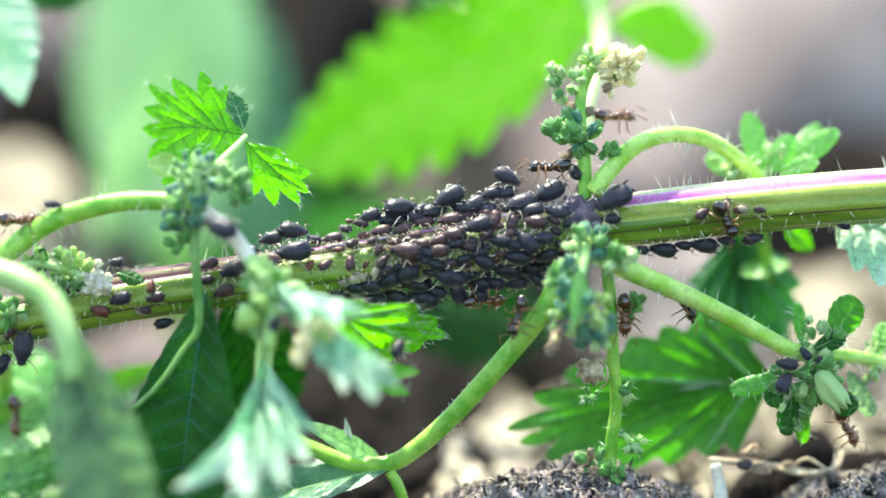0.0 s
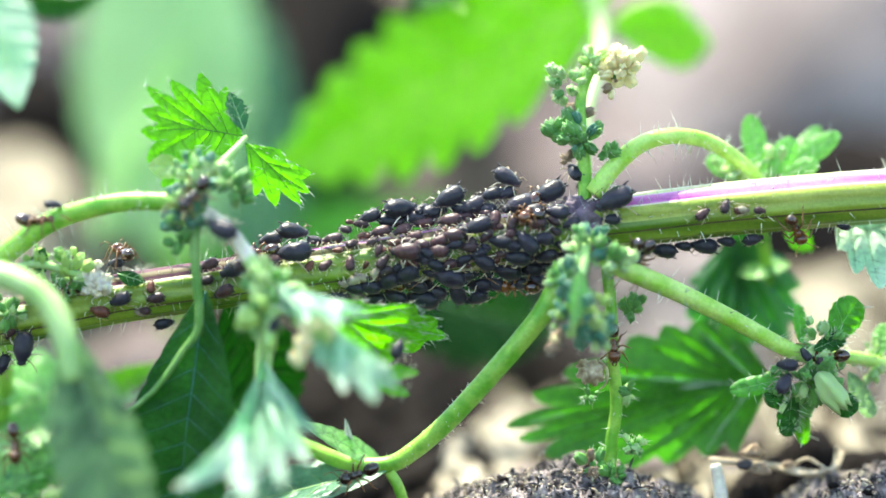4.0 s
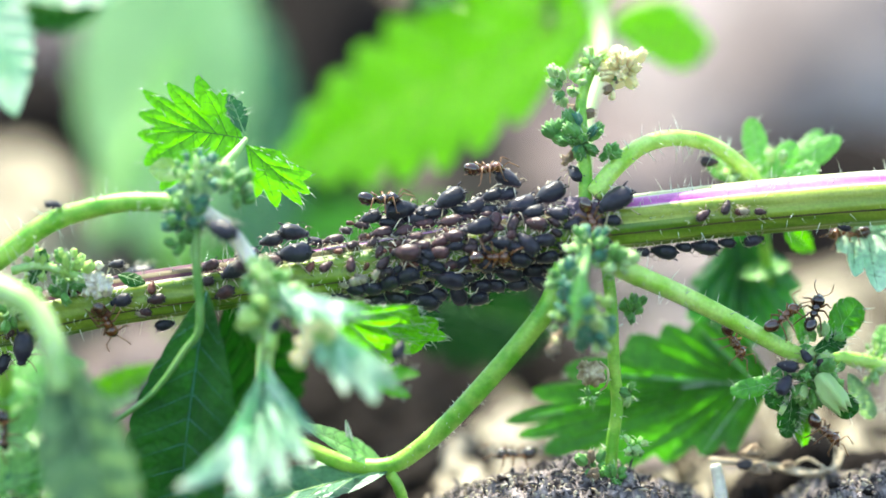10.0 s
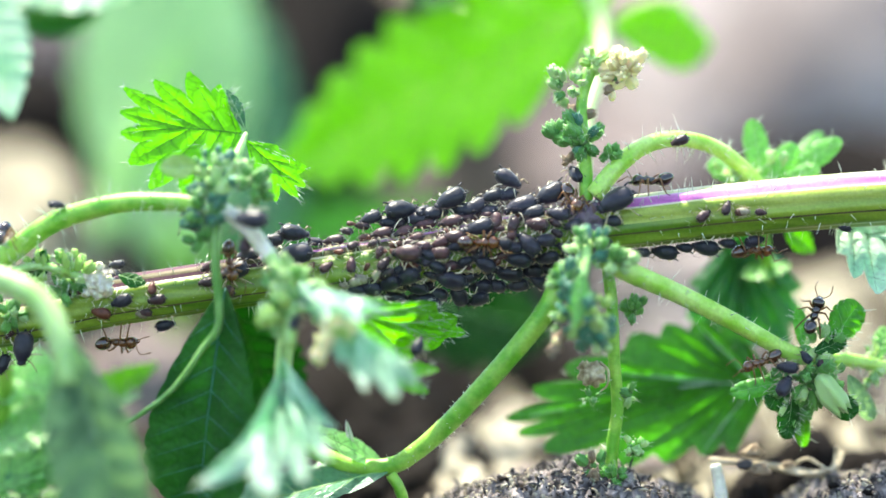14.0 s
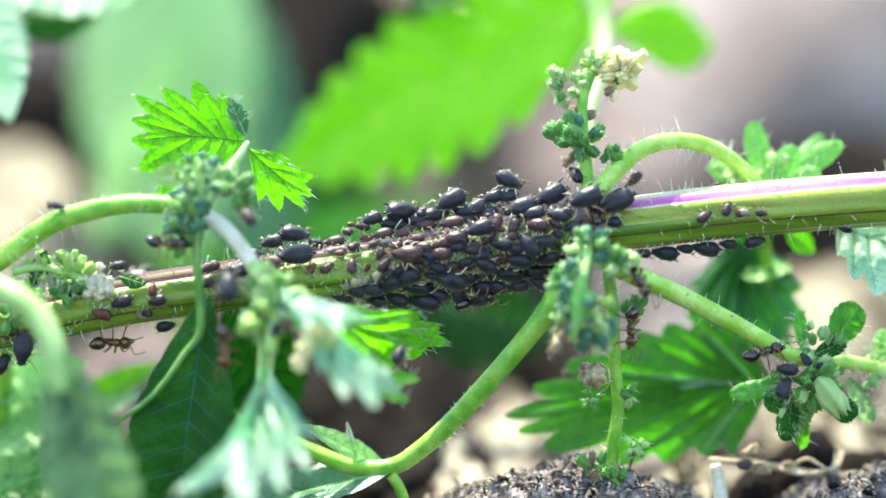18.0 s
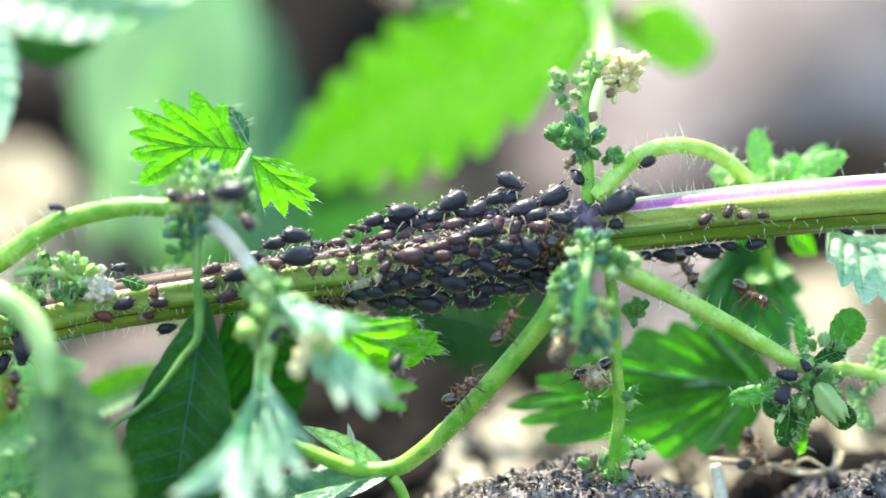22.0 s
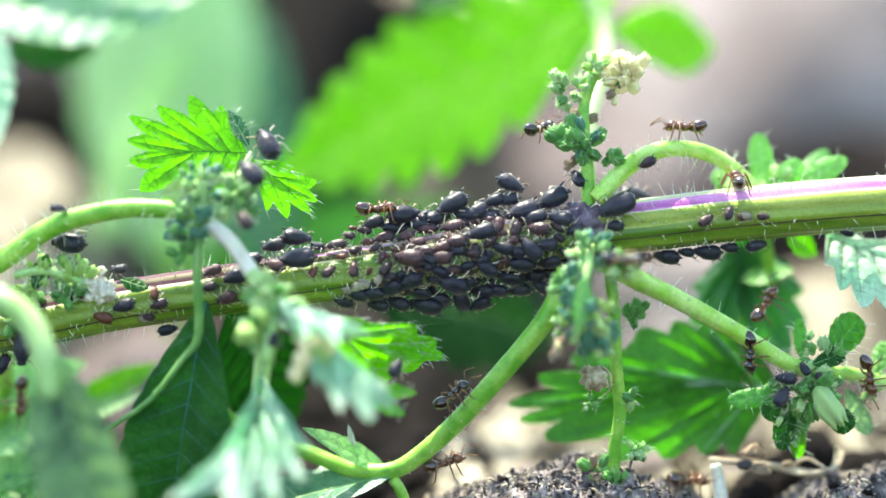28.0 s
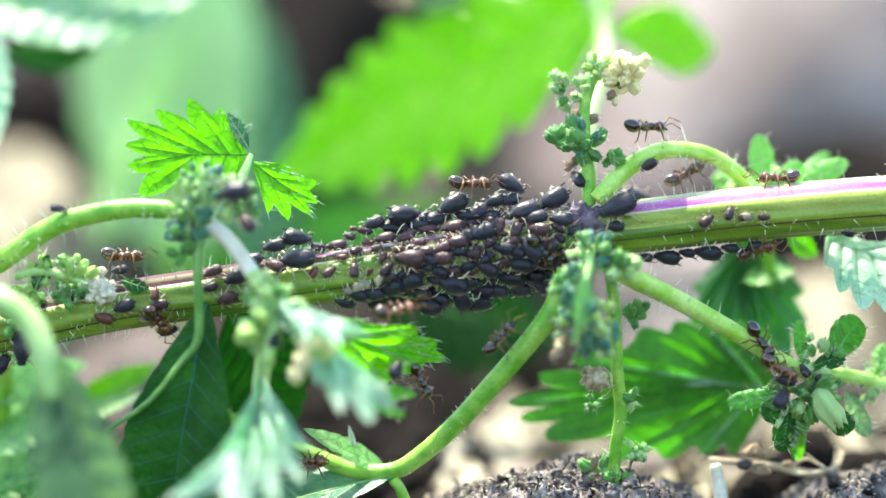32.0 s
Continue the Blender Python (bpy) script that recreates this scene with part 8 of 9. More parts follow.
    walk(ANTS[10], trail((
        (0, 260, 524, 1.9, 0, "b"), (1, 245, 530, -1.9, 300, "s"), (2, 280, 582, -1.9, 0, "s"), (2.35, 260, 527, -1.9, 115, "s"), (2.65, 240, 479, -0.6, 113, "s"),
        (3, 225, 447, -1, 180, "u"), (6, 205, 455, -1, 0, "u"), (6.27, 157, 491, -2.5, 164, "c"), (6.5, 105, 469, -3.2, 164, "c"), (6.73, 60, 399, -3.5, 105, "u"),
        (7, 50, 386, -3, 220, "u"), (7.27, 70, 460, -3.4, 293, "c"), (7.5, 100, 508, -0.6, 278, "s"), (7.73, 100, 554, 1.9, 283, "b"), (8, 110, 552, 1.9, 0, "b"),
        (8.35, 140, 546, 1.9, 332, "b"), (8.65, 180, 581, -0.6, 332, "s"), (9, 190, 578, -1.9, 0, "s"), (10, 195, 562, -1.9, 290, "s"),
        (11, 185, 566, -1.9, 290, "s"), (11.19, 240, 572, -0.6, 9, "s"), (11.35, 300, 563, -0.6, 9, "s"), (11.5, 340, 579, -5.4, 260, "c"),
        (11.65, 333, 597, -5.4, 247, "c"), (11.81, 308, 670, -5.4, 265, "c"), (12, 320, 710, -6, 270, "k"), (12.5, 310, 652, -5.4, 76, "c"),
        (13, 350, 625, -6, 160, "c"), (13.27, 340, 580, -5.4, 67, "c"), (13.5, 380, 513, -1.9, 58, "s"), (13.73, 400, 459, -0.6, 63, "s"),
        (14, 405, 462, -3, 280, "l"), (14.37, 360, 466, -0.6, 165, "s"), (14.62, 346, 454, -5.5, 115, "c"), (14.87, 400, 403, -6.6, 359, "c"),
        (15.12, 422, 435, -6.7, 305, "c"), (15.37, 456, 486, -7.1, 301, "c"), (15.63, 490, 543, -8, 325, "c"), (15.88, 545, 548, -7, 355, "c"),
        (16.13, 600, 553, -6, 351, "c"), (16.38, 657, 566, -5.4, 347, "c"), (16.63, 732, 584, -4.6, 347, "c"), (17, 740, 607, -4.4, 40, "l"),
        (17.16, 676, 572, -5.2, 167, "c"), (17.27, 600, 554, -6, 171, "c"), (17.39, 508, 546, -7.7, 175, "c"), (17.5, 456, 488, -7.1, 121, "c"),
        (17.61, 411, 420, -6.6, 125, "c"), (17.73, 346, 418, -5.5, 211, "c"), (17.84, 340, 470, -0.6, 248, "s"), (18, 330, 514, 1.9, 0, "b"),
        (19, 330, 514, 1.9, 0, "b"), (19.16, 346, 456, -5.5, 80, "c"), (19.27, 400, 405, -6.6, 359, "c"), (19.39, 434, 453, -6.8, 305, "c"),
        (19.5, 479, 526, -7.7, 301, "c"), (19.61, 563, 551, -6.7, 355, "c"), (19.73, 657, 568, -5.4, 347, "c"), (19.84, 732, 586, -4.6, 347, "c"),
        (20, 815, 582, -2, 0, "d"), (21, 800, 577, -2, 0, "d"), (21.16, 713, 582, -4.8, 167, "c"), (21.27, 619, 560, -5.8, 167, "c"),
        (21.39, 545, 551, -7, 175, "c"), (21.5, 468, 508, -7.4, 121, "c"), (21.61, 422, 438, -6.7, 125, "c"), (21.73, 346, 420, -5.5, 211, "c"),
        (21.84, 340, 472, -0.6, 248, "s"), (22, 330, 514, 1.9, 0, "b"), (22.16, 346, 457, -5.5, 80, "c"), (22.27, 400, 406, -6.6, 359, "c"),
        (22.39, 422, 438, -6.7, 305, "c"), (22.5, 468, 508, -7.4, 301, "c"), (22.61, 527, 549, -7.3, 355, "c"), (22.73, 619, 560, -5.8, 347, "c"),
        (22.84, 694, 578, -5, 273, "c"), (23, 680, 642, -6, 180, "k"), (23.16, 676, 574, -5.2, 167, "c"), (23.27, 600, 556, -6, 171, "c"),
        (23.39, 508, 548, -7.7, 175, "c"), (23.5, 456, 490, -7.1, 121, "c"), (23.61, 411, 423, -6.6, 125, "c"), (23.73, 346, 421, -5.5, 211, "c"),
        (23.84, 340, 472, -0.6, 248, "s"), (24, 330, 514, 1.9, 0, "b"), (24.35, 400, 515, -1.9, 3, "s"), (24.65, 420, 512, -1.9, 349, "s"),
        (25, 420, 512, -5, 270, "c"), (25.43, 440, 510, -1.9, 7, "s"), (25.73, 480, 505, -1.9, 7, "s"), (26.04, 520, 499, -1.9, 7, "s"),
        (26.35, 560, 443, -0.6, 55, "s"), (26.65, 560, 443, -0.6, 55, "s"), (26.96, 620, 434, -0.6, 9, "s"), (27.27, 660, 428, -0.6, 9, "s"),
        (27.57, 680, 425, -0.6, 84, "s"), (28, 665, 372, -1, 40, "u"), (28.5, 680, 472, 1.9, 270, "b"), (29, 680, 464, 1.9, 0, "b"), (30, 680, 464, 1.9, 0, "b"),
        (30.5, 640, 433, -0.6, 111, "s"), (31, 630, 390, -1, 20, "u"), (31.22, 680, 428, -0.6, 9, "s"), (31.41, 740, 418, -0.6, 11, "s"),
        (31.59, 800, 407, -0.6, 11, "s"), (31.78, 840, 399, -0.6, 81, "s"), (32, 830, 327, -1, 0, "u"))))
    walk(ANTS[11], trail((
        (0, 840, 436, 1.9, 0, "b"), (1, 840, 436, 1.9, 0, "b"), (2, 840, 436, 1.9, 0, "b"), (2.27, 780, 445, 1.9, 191, "b"), (2.5, 720, 456, 1.9, 190, "b"),
        (2.73, 680, 506, -0.6, 251, "s"), (3, 685, 505, -1.9, 0, "s"), (6, 680, 464, 1.9, 0, "b"), (7, 680, 464, 1.9, 0, "b"), (7.22, 720, 412, -0.6, 53, "s"),
        (7.41, 780, 401, -0.6, 11, "s"), (7.59, 840, 389, -0.6, 11, "s"), (7.78, 880, 382, -0.6, 87, "s"), (8, 865, 300, -1, 180, "u"), (9, 840, 306, -1, 90, "u"),
        (10, 855, 302, -1, 50, "u"), (10.27, 880, 383, -0.6, 300, "s"), (10.5, 920, 376, -0.6, 10, "s"), (10.73, 980, 366, -0.6, 10, "s"),
        (11, 1015, 347, -1.9, 280, "s"), (12, 1010, 342, -1.9, 290, "s"), (13, 1010, 352, -1.9, 280, "s"), (14, 1010, 352, -1.9, 280, "s"),
        (14.37, 1036, 303, -1.2, 92, "c"), (14.62, 1050, 263, 5, 41, "c"), (14.87, 1053, 223, 7, 86, "c"), (15.12, 1059, 147, 11.4, 85, "c"),
        (15.37, 1064, 93, 15, 93, "c"), (15.63, 1052, 23, 19, 100, "c"), (15.88, 980, 33, 21, 185, "c"), (16.13, 887, 36, 22.7, 182, "c"),
        (16.38, 812, 39, 24, 182, "c"), (16.63, 737, 41, 25.3, 182, "c"), (17, 695, 45, 28, 0, "c"), (17.16, 793, 41, 24.3, 2, "c"), (17.27, 924, 36, 22, 2, "c"),
        (17.39, 1052, 24, 19, 8, "c"), (17.5, 1061, 130, 12.6, 265, "c"), (17.61, 1053, 224, 7, 266, "c"), (17.73, 1032, 261, -1.5, 229, "c"),
        (17.84, 1000, 365, -0.6, 190, "s"), (18, 920, 421, 1.9, 0, "b"), (18.22, 960, 462, -0.6, 305, "s"), (18.41, 992, 496, -3.4, 293, "c"),
        (18.59, 975, 539, -3.5, 243, "c"), (18.78, 945, 584, -3.3, 236, "c"), (19, 915, 572, -3.5, 280, "l"), (20, 935, 592, -3.2, 230, "k"),
        (21, 895, 577, -3.2, 260, "l"), (22, 895, 582, -3.2, 60, "l"), (23, 890, 592, -3.2, 240, "c"), (23.16, 900, 648, -2.8, 232, "c"),
        (23.27, 862, 696, -2.4, 232, "c"), (23.39, 808, 755, -1.8, 226, "c"), (23.5, 761, 796, -1.4, 212, "c"), (23.61, 705, 830, -0.9, 198, "c"),
        (23.73, 640, 846, -2, 203, "c"), (23.84, 580, 859, -2.7, 192, "c"), (24, 530, 860, -2, 0, "c"), (24.27, 600, 855, -2.5, 12, "c"),
        (24.5, 690, 845, -0.4, 341, "c"), (24.73, 710, 888, -0.1, 286, "c"), (25, 720, 935, 0.6, 270, "c"), (25.58, 733, 920, 1, 43, "c"),
        (26.04, 760, 895, 1, 43, "c"), (26.5, 773, 882, 1, 43, "c"), (26.96, 800, 857, 1, 92, "c"), (27.42, 800, 857, 1, 92, "c"), (28, 785, 822, 0, 20, "l"),
        (28.35, 787, 871, 1, 223, "c"), (28.65, 747, 908, 1, 223, "c"), (29, 720, 935, 0.6, 270, "c"), (29.16, 773, 884, 1, 43, "c"),
        (29.27, 819, 854, 1.2, 14, "c"), (29.39, 894, 835, 2.2, 14, "c"), (29.5, 950, 821, 3, 359, "c"), (29.61, 1024, 842, 2.4, 344, "c"),
        (29.73, 1080, 859, 2, 351, "c"), (29.84, 1154, 862, 2, 358, "c"), (30, 1210, 852, 2, 300, "l"), (30.16, 1136, 861, 2, 178, "c"),
        (30.27, 1061, 854, 2.1, 164, "c"), (30.39, 1006, 837, 2.6, 164, "c"), (30.5, 931, 826, 2.8, 194, "c"), (30.61, 875, 840, 2, 194, "c"),
        (30.73, 800, 859, 1, 208, "c"), (30.84, 760, 897, 1, 223, "c"), (31, 720, 935, 0.6, 270, "c"), (31.22, 705, 872, -0.4, 115, "c"),
        (31.41, 662, 836, -0.5, 184, "c"), (31.59, 620, 831, -0.1, 162, "c"), (31.78, 560, 811, 0.6, 162, "c"), (32, 540, 817, -1, 0, "c"))))
    walk(ANTS[12], trail((
        (0, -60, 581, 1.9, 0, "b"), (1, -60, 581, 1.9, 0, "b"), (1.27, 12, 597, 3, 304, "c"), (1.5, 10, 637, 4, 271, "c"), (1.73, 14, 677, 4, 276, "c"),
        (2, 10, 720, 4, 270, "k"), (2.19, 12, 658, 4, 96, "c"), (2.35, 12, 598, 3, 86, "c"), (2.5, 40, 517, -0.6, 44, "s"), (2.65, 80, 510, -0.6, 12, "s"),
        (2.81, 122, 473, -3.1, 71, "c"), (3, 125, 436, -2, 180, "u"), (3.58, 122, 473, -3.1, 266, "c"), (4.04, 120, 502, -0.6, 254, "s"),
        (4.5, 120, 502, -0.6, 254, "s"), (4.96, 100, 552, 1.9, 258, "b"), (5.42, 100, 552, 1.9, 258, "b"), (6, 110, 552, 1.9, 0, "b"),
        (6.27, 40, 565, 1.9, 189, "b"), (6.5, 11, 619, 3.5, 266, "c"), (6.73, 14, 679, 4, 276, "c"), (7, 15, 740, 4, 270, "l"), (8, 30, 720, 3, 270, "k"),
        (9, 50, 760, 2, 300, "c"), (10, 10, 760, 4, 270, "k"), (11, 10, 790, 4, 270, "k"), (12, 20, 745, 4, 270, "k"), (12.27, 14, 682, 4, 96, "c"),
        (12.5, 11, 622, 3.5, 86, "c"), (12.73, -20, 576, 1.9, 157, "b"), (13, -60, 581, 1.9, 0, "b"), (13.22, 20, 571, 1.9, 9, "b"),
        (13.41, 60, 518, -0.6, 53, "s"), (13.59, 88, 467, -3.3, 101, "c"), (13.78, 45, 467, -3.5, 151, "c"), (14, 5, 417, -3, 270, "u"),
        (14.37, 60, 403, -3.5, 34, "u"), (14.62, 108, 377, -3.8, 16, "u"), (14.87, 163, 361, -4.1, 16, "u"), (15.12, 236, 350, -4.5, 1, "u"),
        (15.37, 290, 349, -4.9, 358, "u"), (15.63, 340, 353, -5.4, 6, "u"), (15.88, 390, 303, -4.2, 46, "c"), (16.13, 421, 266, -3.1, 50, "c"),
        (16.38, 466, 269, -2.7, 324, "c"), (16.63, 510, 301, -2.7, 324, "c"), (17, 555, 322, -2.6, 330, "l"), (17.16, 481, 281, -2.7, 144, "c"),
        (17.27, 436, 249, -2.6, 194, "c"), (17.39, 390, 304, -4.2, 226, "c"), (17.5, 345, 349, -6.4, 233, "c"), (17.61, 346, 418, -5.5, 271, "c"),
        (17.73, 360, 467, -0.6, 345, "s"), (17.84, 400, 507, 1.9, 315, "b"), (18, 430, 499, 1.9, 0, "b"), (19, 430, 499, 1.9, 0, "b"),
        (19.27, 480, 497, 1.9, 7, "b"), (19.5, 540, 489, 1.9, 7, "b"), (19.73, 600, 486, -1.9, 333, "s"), (20, 600, 502, -1.9, 90, "s"),
        (21, 590, 522, -1.9, 100, "s"), (22, 600, 530, -1.9, 180, "s"), (23, 600, 492, -1.9, 90, "s"), (24, 600, 476, 1.9, 0, "b"), (24.19, 680, 471, 1.9, 9, "b"),
        (24.35, 740, 461, 1.9, 11, "b"), (24.5, 800, 450, 1.9, 11, "b"), (24.65, 880, 440, -1.9, 6, "s"), (24.81, 900, 436, -1.9, 10, "s"),
        (25, 945, 440, -1.9, 300, "s"), (25.51, 960, 426, -1.9, 10, "s"), (25.91, 1000, 419, -1.9, 10, "s"), (26.3, 1040, 413, -1.9, 7, "s"),
        (26.7, 1068, 462, -4.2, 295, "c"), (27.09, 1068, 462, -4.2, 295, "c"), (27.49, 1090, 475, -4, 348, "c"), (28, 1100, 462, -7, 0, "l"),
        (28.35, 1068, 463, -4.2, 115, "c"), (28.65, 1060, 412, -1.9, 120, "s"), (29, 1030, 402, -1.9, 300, "s"), (30, 985, 392, -1.9, 0, "s"),
        (31, 945, 445, -1.9, 310, "s"), (32, 955, 440, -1.9, 310, "s"))))
    walk(ANTS[13], trail((
        (0, 760, 450, 1.9, 0, "b"), (1, 760, 450, 1.9, 0, "b"), (2, 760, 450, 1.9, 0, "b"), (2.22, 720, 410, -0.6, 136, "s"), (2.41, 660, 419, -0.6, 189, "s"),
        (2.59, 600, 428, -0.6, 189, "s"), (2.78, 540, 436, -0.6, 187, "s"), (3, 500, 430, -1.9, 180, "s"), (3.58, 480, 445, -0.6, 187, "s"),
        (4.04, 460, 447, -0.6, 187, "s"), (4.5, 440, 450, -0.6, 232, "s"), (4.96, 420, 499, 1.9, 258, "b"), (5.42, 420, 499, 1.9, 258, "b"),
        (6, 430, 499, 1.9, 0, "b"), (7, 430, 499, 1.9, 0, "b"), (8, 430, 499, 1.9, 0, "b"), (9, 430, 499, 1.9, 0, "b"), (9.15, 480, 493, 1.9, 7, "b"),
        (9.27, 540, 485, 1.9, 7, "b"), (9.38, 600, 477, 1.9, 9, "b"), (9.5, 660, 468, 1.9, 9, "b"), (9.62, 720, 459, 1.9, 10, "b"), (9.73, 780, 447, 1.9, 11, "b"),
        (9.85, 860, 437, -1.9, 341, "s"), (10, 865, 455, -1.9, 0, "s"), (11, 875, 470, -1.9, 20, "s"), (12, 885, 465, -1.9, 20, "s"),
        (13, 865, 455, -1.9, 180, "s"), (14, 845, 430, -1.9, 0, "s"), (14.37, 780, 454, -1.9, 191, "s"), (14.62, 740, 462, -1.9, 191, "s"),
        (14.87, 680, 472, -1.9, 189, "s"), (15.12, 620, 481, -1.9, 189, "s"), (15.37, 560, 490, -1.9, 188, "s"), (15.63, 500, 498, -1.9, 187, "s"),
        (15.88, 460, 503, -1.9, 187, "s"), (16.13, 400, 511, -1.9, 188, "s"), (16.38, 348, 545, -5.4, 237, "c"), (16.63, 340, 581, -5.4, 317, "c"),
        (17, 380, 590, -6, 270, "k"), (18, 400, 612, -6, 270, "k"), (18.5, 333, 600, -5.4, 247, "c"), (19, 310, 635, -6, 0, "l"), (19.16, 348, 565, -5.4, 79, "c"),
        (19.27, 347, 474, -5.5, 91, "c"), (19.39, 400, 405, -6.6, 359, "c"), (19.5, 445, 470, -6.8, 303, "c"), (19.61, 490, 545, -8, 325, "c"),
        (19.73, 563, 551, -6.7, 355, "c"), (19.84, 657, 568, -5.4, 347, "c"), (20, 710, 556, -5, 300, "c"), (20.16, 638, 564, -5.6, 167, "c"),
        (20.27, 563, 552, -6.7, 175, "c"), (20.39, 490, 545, -8, 145, "c"), (20.5, 445, 470, -6.8, 123, "c"), (20.61, 400, 405, -6.6, 179, "c"),
        (20.73, 346, 438, -5.5, 271, "c"), (20.84, 340, 471, -0.6, 248, "s"), (21, 330, 514, 1.9, 0, "b"), (21.5, 280, 527, 1.9, 189, "b"),
        (22, 260, 524, 1.9, 0, "b"), (23, 260, 524, 1.9, 0, "b"), (24, 260, 524, 1.9, 0, "b"), (25, 260, 524, 1.9, 0, "b"), (28, 260, 524, 1.9, 0, "b"),
        (28.5, 280, 573, -0.6, 288, "s"), (29, 285, 602, -1.9, 270, "s"), (29.5, 260, 533, 1.9, 116, "b"), (30, 260, 524, 1.9, 0, "b"),
        (30.5, 220, 493, -0.6, 101, "s"), (31, 225, 450, -1, 340, "u"), (31.16, 280, 485, -0.6, 9, "s"), (31.27, 346, 461, -5.5, 80, "c"),
        (31.39, 400, 410, -6.6, 359, "c"), (31.5, 434, 458, -6.8, 305, "c"), (31.61, 479, 531, -7.7, 301, "c"), (31.73, 545, 555, -7, 355, "c"),
        (31.84, 638, 568, -5.6, 347, "c"), (32, 700, 552, -5, 10, "l"))))
    walk(ANTS[14], trail((
        (0, 1380, 365, 1.9, 0, "b"), (1, 1380, 365, 1.9, 0, "b"), (2, 1380, 365, 1.9, 0, "b"), (3, 1380, 365, 1.9, 0, "b"), (3.67, 1400, 405, -0.6, 291, "s"),
        (4.22, 1400, 405, -0.6, 291, "s"), (4.78, 1400, 405, -0.6, 291, "s"), (5.33, 1400, 405, -0.6, 291, "s"), (6, 1405, 430, 0, 0, "d"),
        (7, 1430, 432, 0, 0, "d"), (7.35, 1460, 363, -1.9, 58, "s"), (7.65, 1480, 310, -0.6, 71, "s"), (8, 1485, 292, 0, 180, "u"),
        (8.35, 1480, 357, 1.9, 267, "b"), (8.65, 1495, 419, 2.5, 330, "c"), (9, 1515, 414, 2, 180, "k"), (10, 1505, 416, 2, 180, "k"), (11, 1505, 420, 2, 0, "l"),
        (11.35, 1440, 405, -0.6, 179, "s"), (11.65, 1380, 410, -0.6, 185, "s"), (12, 1365, 440, 0, 180, "d"), (12.27, 1320, 415, -0.6, 185, "s"),
        (12.5, 1260, 421, -0.6, 186, "s"), (12.73, 1200, 428, -0.6, 186, "s"), (13, 1180, 462, -1, 0, "d"), (13.35, 1220, 426, -0.6, 6, "s"),
        (13.65, 1300, 417, -0.6, 6, "s"), (14, 1330, 442, 0, 0, "d"), (14.51, 1340, 414, -0.6, 5, "s"), (14.91, 1360, 413, -0.6, 5, "s"),
        (15.3, 1400, 410, -0.6, 5, "s"), (15.7, 1440, 406, -0.6, 359, "s"), (16.09, 1475, 409, 2.5, 345, "c"), (16.49, 1495, 421, 2.5, 317, "c"),
        (17, 1500, 430, 2, 270, "c"), (17.5, 1460, 362, 1.9, 96, "b"), (18, 1470, 357, 1.9, 0, "b"), (18.5, 1420, 371, -1.9, 162, "s"),
        (19, 1410, 342, -1.9, 330, "s"), (20, 1380, 365, 1.9, 0, "b"), (20.16, 1315, 285, 1.8, 139, "u"), (20.27, 1241, 242, 0.5, 167, "u"),
        (20.39, 1160, 241, -0.3, 191, "u"), (20.5, 1034, 283, -1.3, 154, "c"), (20.61, 1050, 265, 5, 41, "c"), (20.73, 1053, 225, 7, 86, "c"),
        (20.84, 1059, 149, 11.4, 85, "c"), (21, 1040, 87, 13, 90, "k"), (21.35, 1060, 72, 16.3, 90, "c"), (21.65, 1101, 52, 18, 20, "c"),
        (22, 1105, 30, 20, 320, "c"), (22.16, 1064, 66, 16, 210, "c"), (22.27, 1061, 132, 12.6, 265, "c"), (22.39, 1054, 206, 8, 266, "c"),
        (22.5, 1050, 266, 5, 221, "c"), (22.61, 1034, 284, -1.3, 275, "c"), (22.73, 1036, 356, -1.2, 244, "c"), (22.84, 960, 374, -0.6, 190, "s"),
        (23, 920, 421, 1.9, 0, "b"), (23.27, 960, 464, -0.6, 305, "s"), (23.5, 992, 498, -3.4, 293, "c"), (23.73, 975, 541, -3.5, 243, "c"),
        (24, 940, 542, -3.6, 260, "k"), (24.19, 983, 520, -3.5, 69, "c"), (24.35, 1040, 452, -0.6, 25, "s"), (24.5, 1060, 449, -0.6, 7, "s"),
        (24.65, 1120, 442, -0.6, 7, "s"), (24.81, 1180, 435, -0.6, 6, "s"), (25, 1210, 432, -1.9, 300, "s"), (25.58, 1220, 431, -0.6, 37, "s"),
        (26.04, 1260, 388, -1.9, 37, "s"), (26.5, 1260, 388, -1.9, 37, "s"), (26.96, 1300, 332, -0.6, 66, "s"), (27.42, 1300, 332, -0.6, 66, "s"),
        (28, 1305, 322, -1, 90, "u"), (29, 1248, 290, 1, 90, "c"), (30, 1215, 312, 1, 30, "l"), (30.27, 1260, 339, -0.6, 6, "s"), (30.5, 1320, 333, -0.6, 5, "s"),
        (30.73, 1380, 328, -0.6, 5, "s"), (31, 1390, 292, 2, 330, "u"), (32, 1380, 317, 0, 180, "u"))))
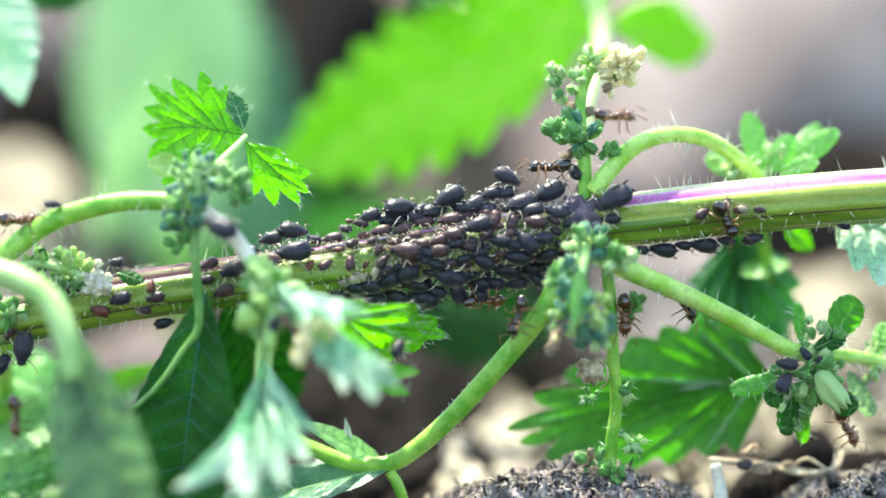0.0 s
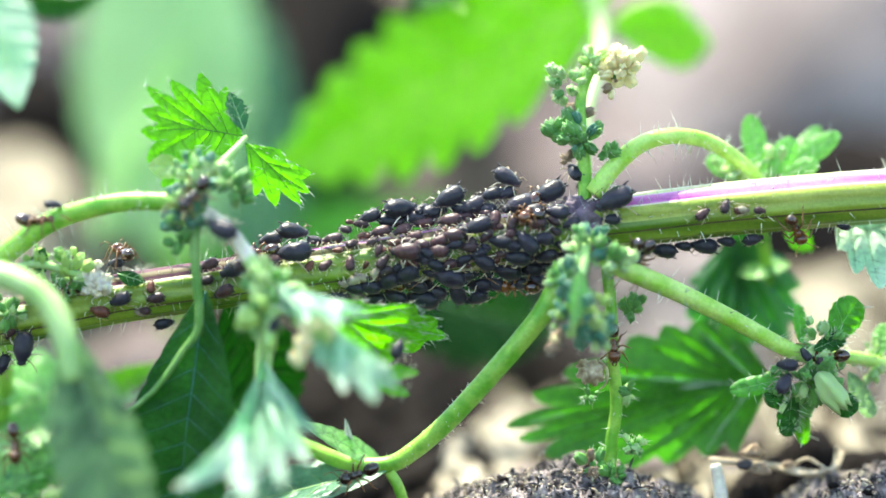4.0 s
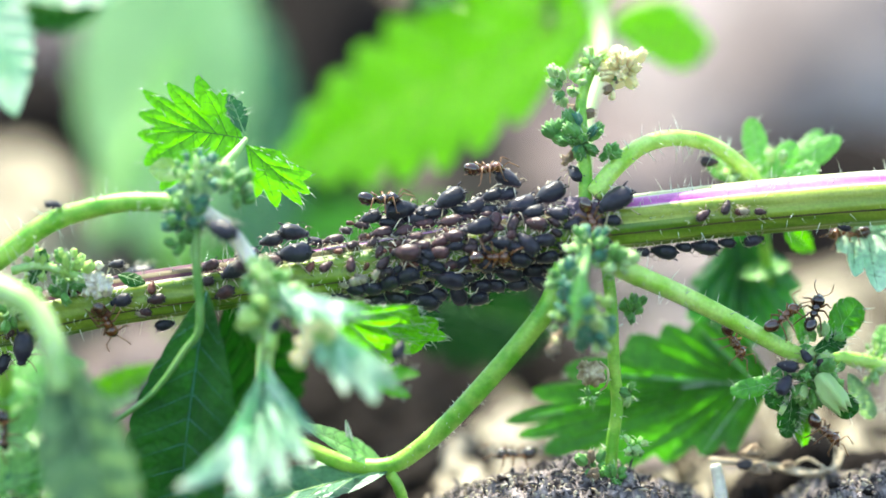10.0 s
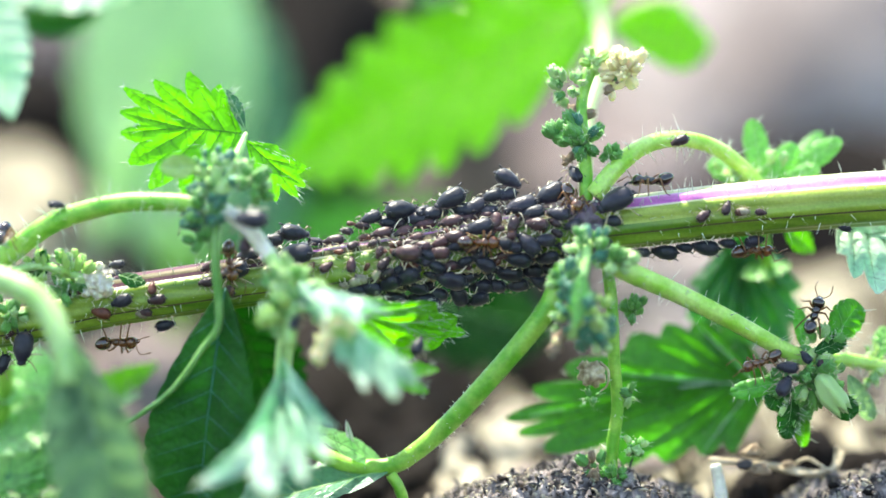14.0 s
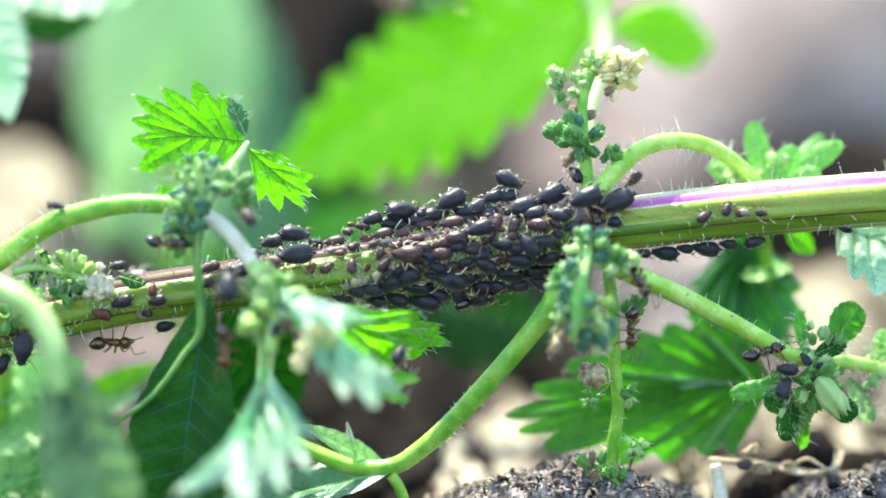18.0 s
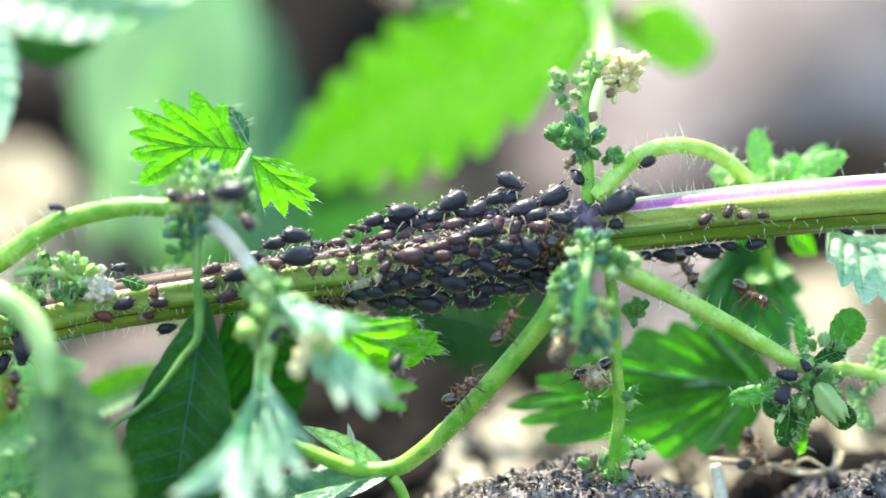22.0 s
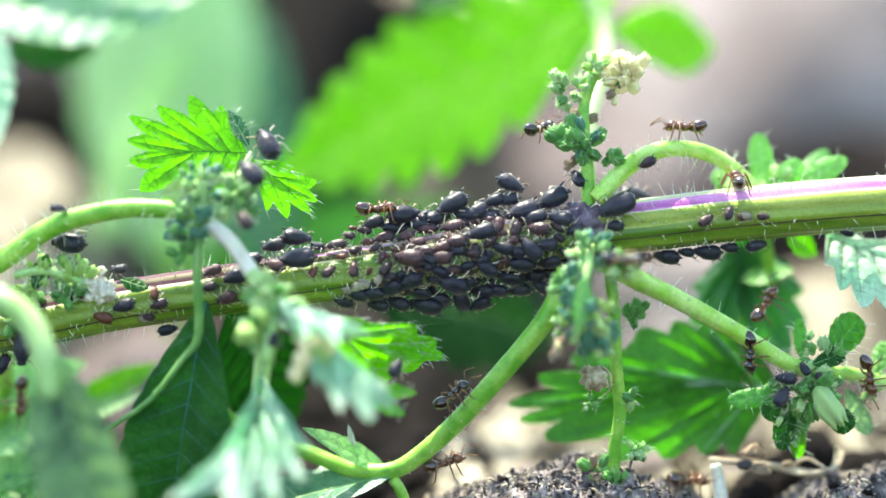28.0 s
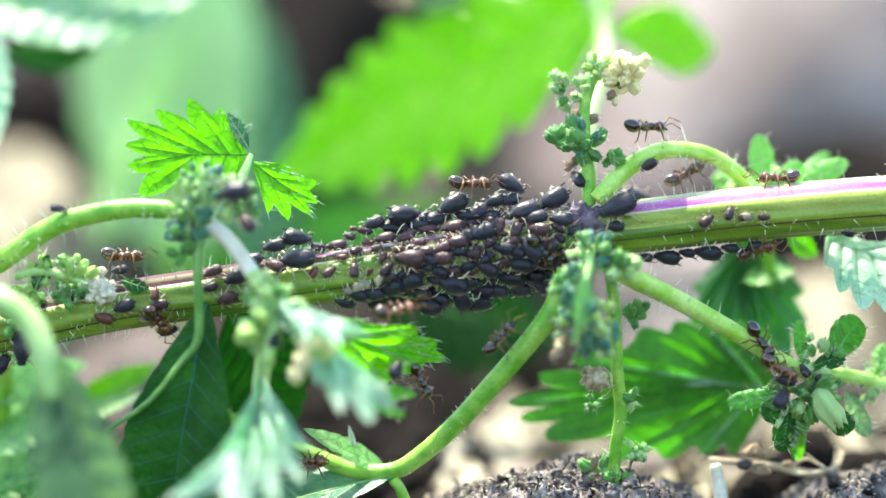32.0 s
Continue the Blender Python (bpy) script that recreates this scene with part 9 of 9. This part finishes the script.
    walk(ANTS[15], trail((
        (0, 600, 476, 1.9, 0, "b"), (0.17, 520, 484, 1.9, 187, "b"), (0.3, 460, 492, 1.9, 187, "b"), (0.43, 400, 505, -1.9, 192, "s"),
        (0.57, 348, 539, -5.4, 237, "c"), (0.7, 340, 575, -5.4, 247, "c"), (0.83, 318, 629, -5.4, 247, "c"), (1, 310, 690, -6, 270, "k"),
        (1.27, 318, 629, -5.4, 67, "c"), (1.5, 340, 553, -0.6, 108, "s"), (1.73, 320, 512, 1.9, 103, "b"), (2, 330, 514, 1.9, 0, "b"),
        (2.19, 340, 464, -0.6, 68, "s"), (2.35, 346, 449, -5.5, 80, "c"), (2.5, 346, 394, -5.6, 91, "c"), (2.65, 390, 298, -4.2, 90, "c"),
        (2.81, 390, 298, -4.2, 90, "c"), (3, 345, 260, -5, 320, "l"), (3.43, 390, 298, -4.2, 270, "c"), (3.73, 345, 343, -6.4, 233, "c"),
        (4.04, 345, 343, -6.4, 233, "c"), (4.35, 345, 376, -5.6, 271, "c"), (4.65, 346, 431, -5.5, 271, "c"), (4.96, 340, 464, -0.6, 248, "s"),
        (5.27, 340, 464, -0.6, 248, "s"), (5.57, 320, 513, 1.9, 258, "b"), (6, 330, 514, 1.9, 0, "b"), (7, 330, 514, 1.9, 0, "b"), (8, 330, 514, 1.9, 0, "b"),
        (9, 330, 514, 1.9, 0, "b"), (9.17, 380, 507, 1.9, 9, "b"), (9.3, 460, 496, 1.9, 7, "b"), (9.43, 520, 488, 1.9, 7, "b"), (9.57, 560, 437, -0.6, 52, "s"),
        (9.7, 620, 428, -0.6, 9, "s"), (9.83, 680, 419, -0.6, 81, "s"), (10, 670, 355, -1, 30, "u"), (11, 668, 354, -1, 90, "u"), (12, 665, 357, -1, 100, "u"),
        (12.35, 680, 420, -0.6, 266, "s"), (12.65, 620, 429, -0.6, 235, "s"), (13, 600, 480, -1.9, 180, "s"), (14, 600, 476, 1.9, 0, "b"),
        (14.43, 540, 487, 1.9, 187, "b"), (14.73, 500, 493, 1.9, 187, "b"), (15.04, 460, 498, 1.9, 187, "b"), (15.35, 400, 506, 1.9, 188, "b"),
        (15.65, 360, 512, 1.9, 189, "b"), (15.96, 320, 518, 1.9, 189, "b"), (16.27, 280, 478, -0.6, 112, "s"), (16.57, 280, 478, -0.6, 112, "s"),
        (17, 265, 432, -3, 200, "c"), (18, 295, 432, -5, 0, "l"), (18.27, 346, 455, -5.5, 271, "c"), (18.5, 320, 524, -1.9, 217, "s"),
        (18.73, 300, 527, -1.9, 184, "s"), (19, 260, 524, 1.9, 0, "b"), (20, 260, 524, 1.9, 0, "b"), (20.22, 320, 525, -1.9, 27, "s"),
        (20.41, 347, 492, -5.5, 62, "c"), (20.59, 346, 456, -5.5, 91, "c"), (20.78, 345, 383, -5.6, 91, "c"), (21, 345, 342, -7, 0, "l"),
        (22, 330, 352, -7, 0, "l"), (23, 330, 347, -7, 0, "l"), (23.27, 390, 306, -4.2, 46, "c"), (23.5, 436, 251, -2.6, 14, "c"),
        (23.73, 481, 283, -2.7, 324, "c"), (24, 525, 312, -2.6, 330, "l"), (24.16, 466, 273, -2.7, 144, "c"), (24.27, 421, 270, -3.1, 230, "c"),
        (24.39, 390, 307, -4.2, 226, "c"), (24.5, 345, 352, -6.4, 233, "c"), (24.61, 346, 421, -5.5, 271, "c"), (24.73, 340, 473, -0.6, 248, "s"),
        (24.84, 320, 522, 1.9, 258, "b"), (25, 330, 514, 1.9, 0, "b"), (28, 330, 514, 1.9, 0, "b"), (29, 330, 514, 1.9, 0, "b"), (30, 330, 514, 1.9, 0, "b"),
        (30.16, 346, 460, -5.5, 80, "c"), (30.27, 400, 409, -6.6, 359, "c"), (30.39, 422, 442, -6.7, 305, "c"), (30.5, 479, 530, -7.7, 301, "c"),
        (30.61, 545, 554, -7, 355, "c"), (30.73, 638, 568, -5.6, 347, "c"), (30.84, 713, 586, -4.8, 347, "c"), (31, 765, 572, -3, 80, "l"),
        (31.5, 770, 600, -4.2, 256, "c"), (32, 740, 672, -2, 300, "l"))))


motions()
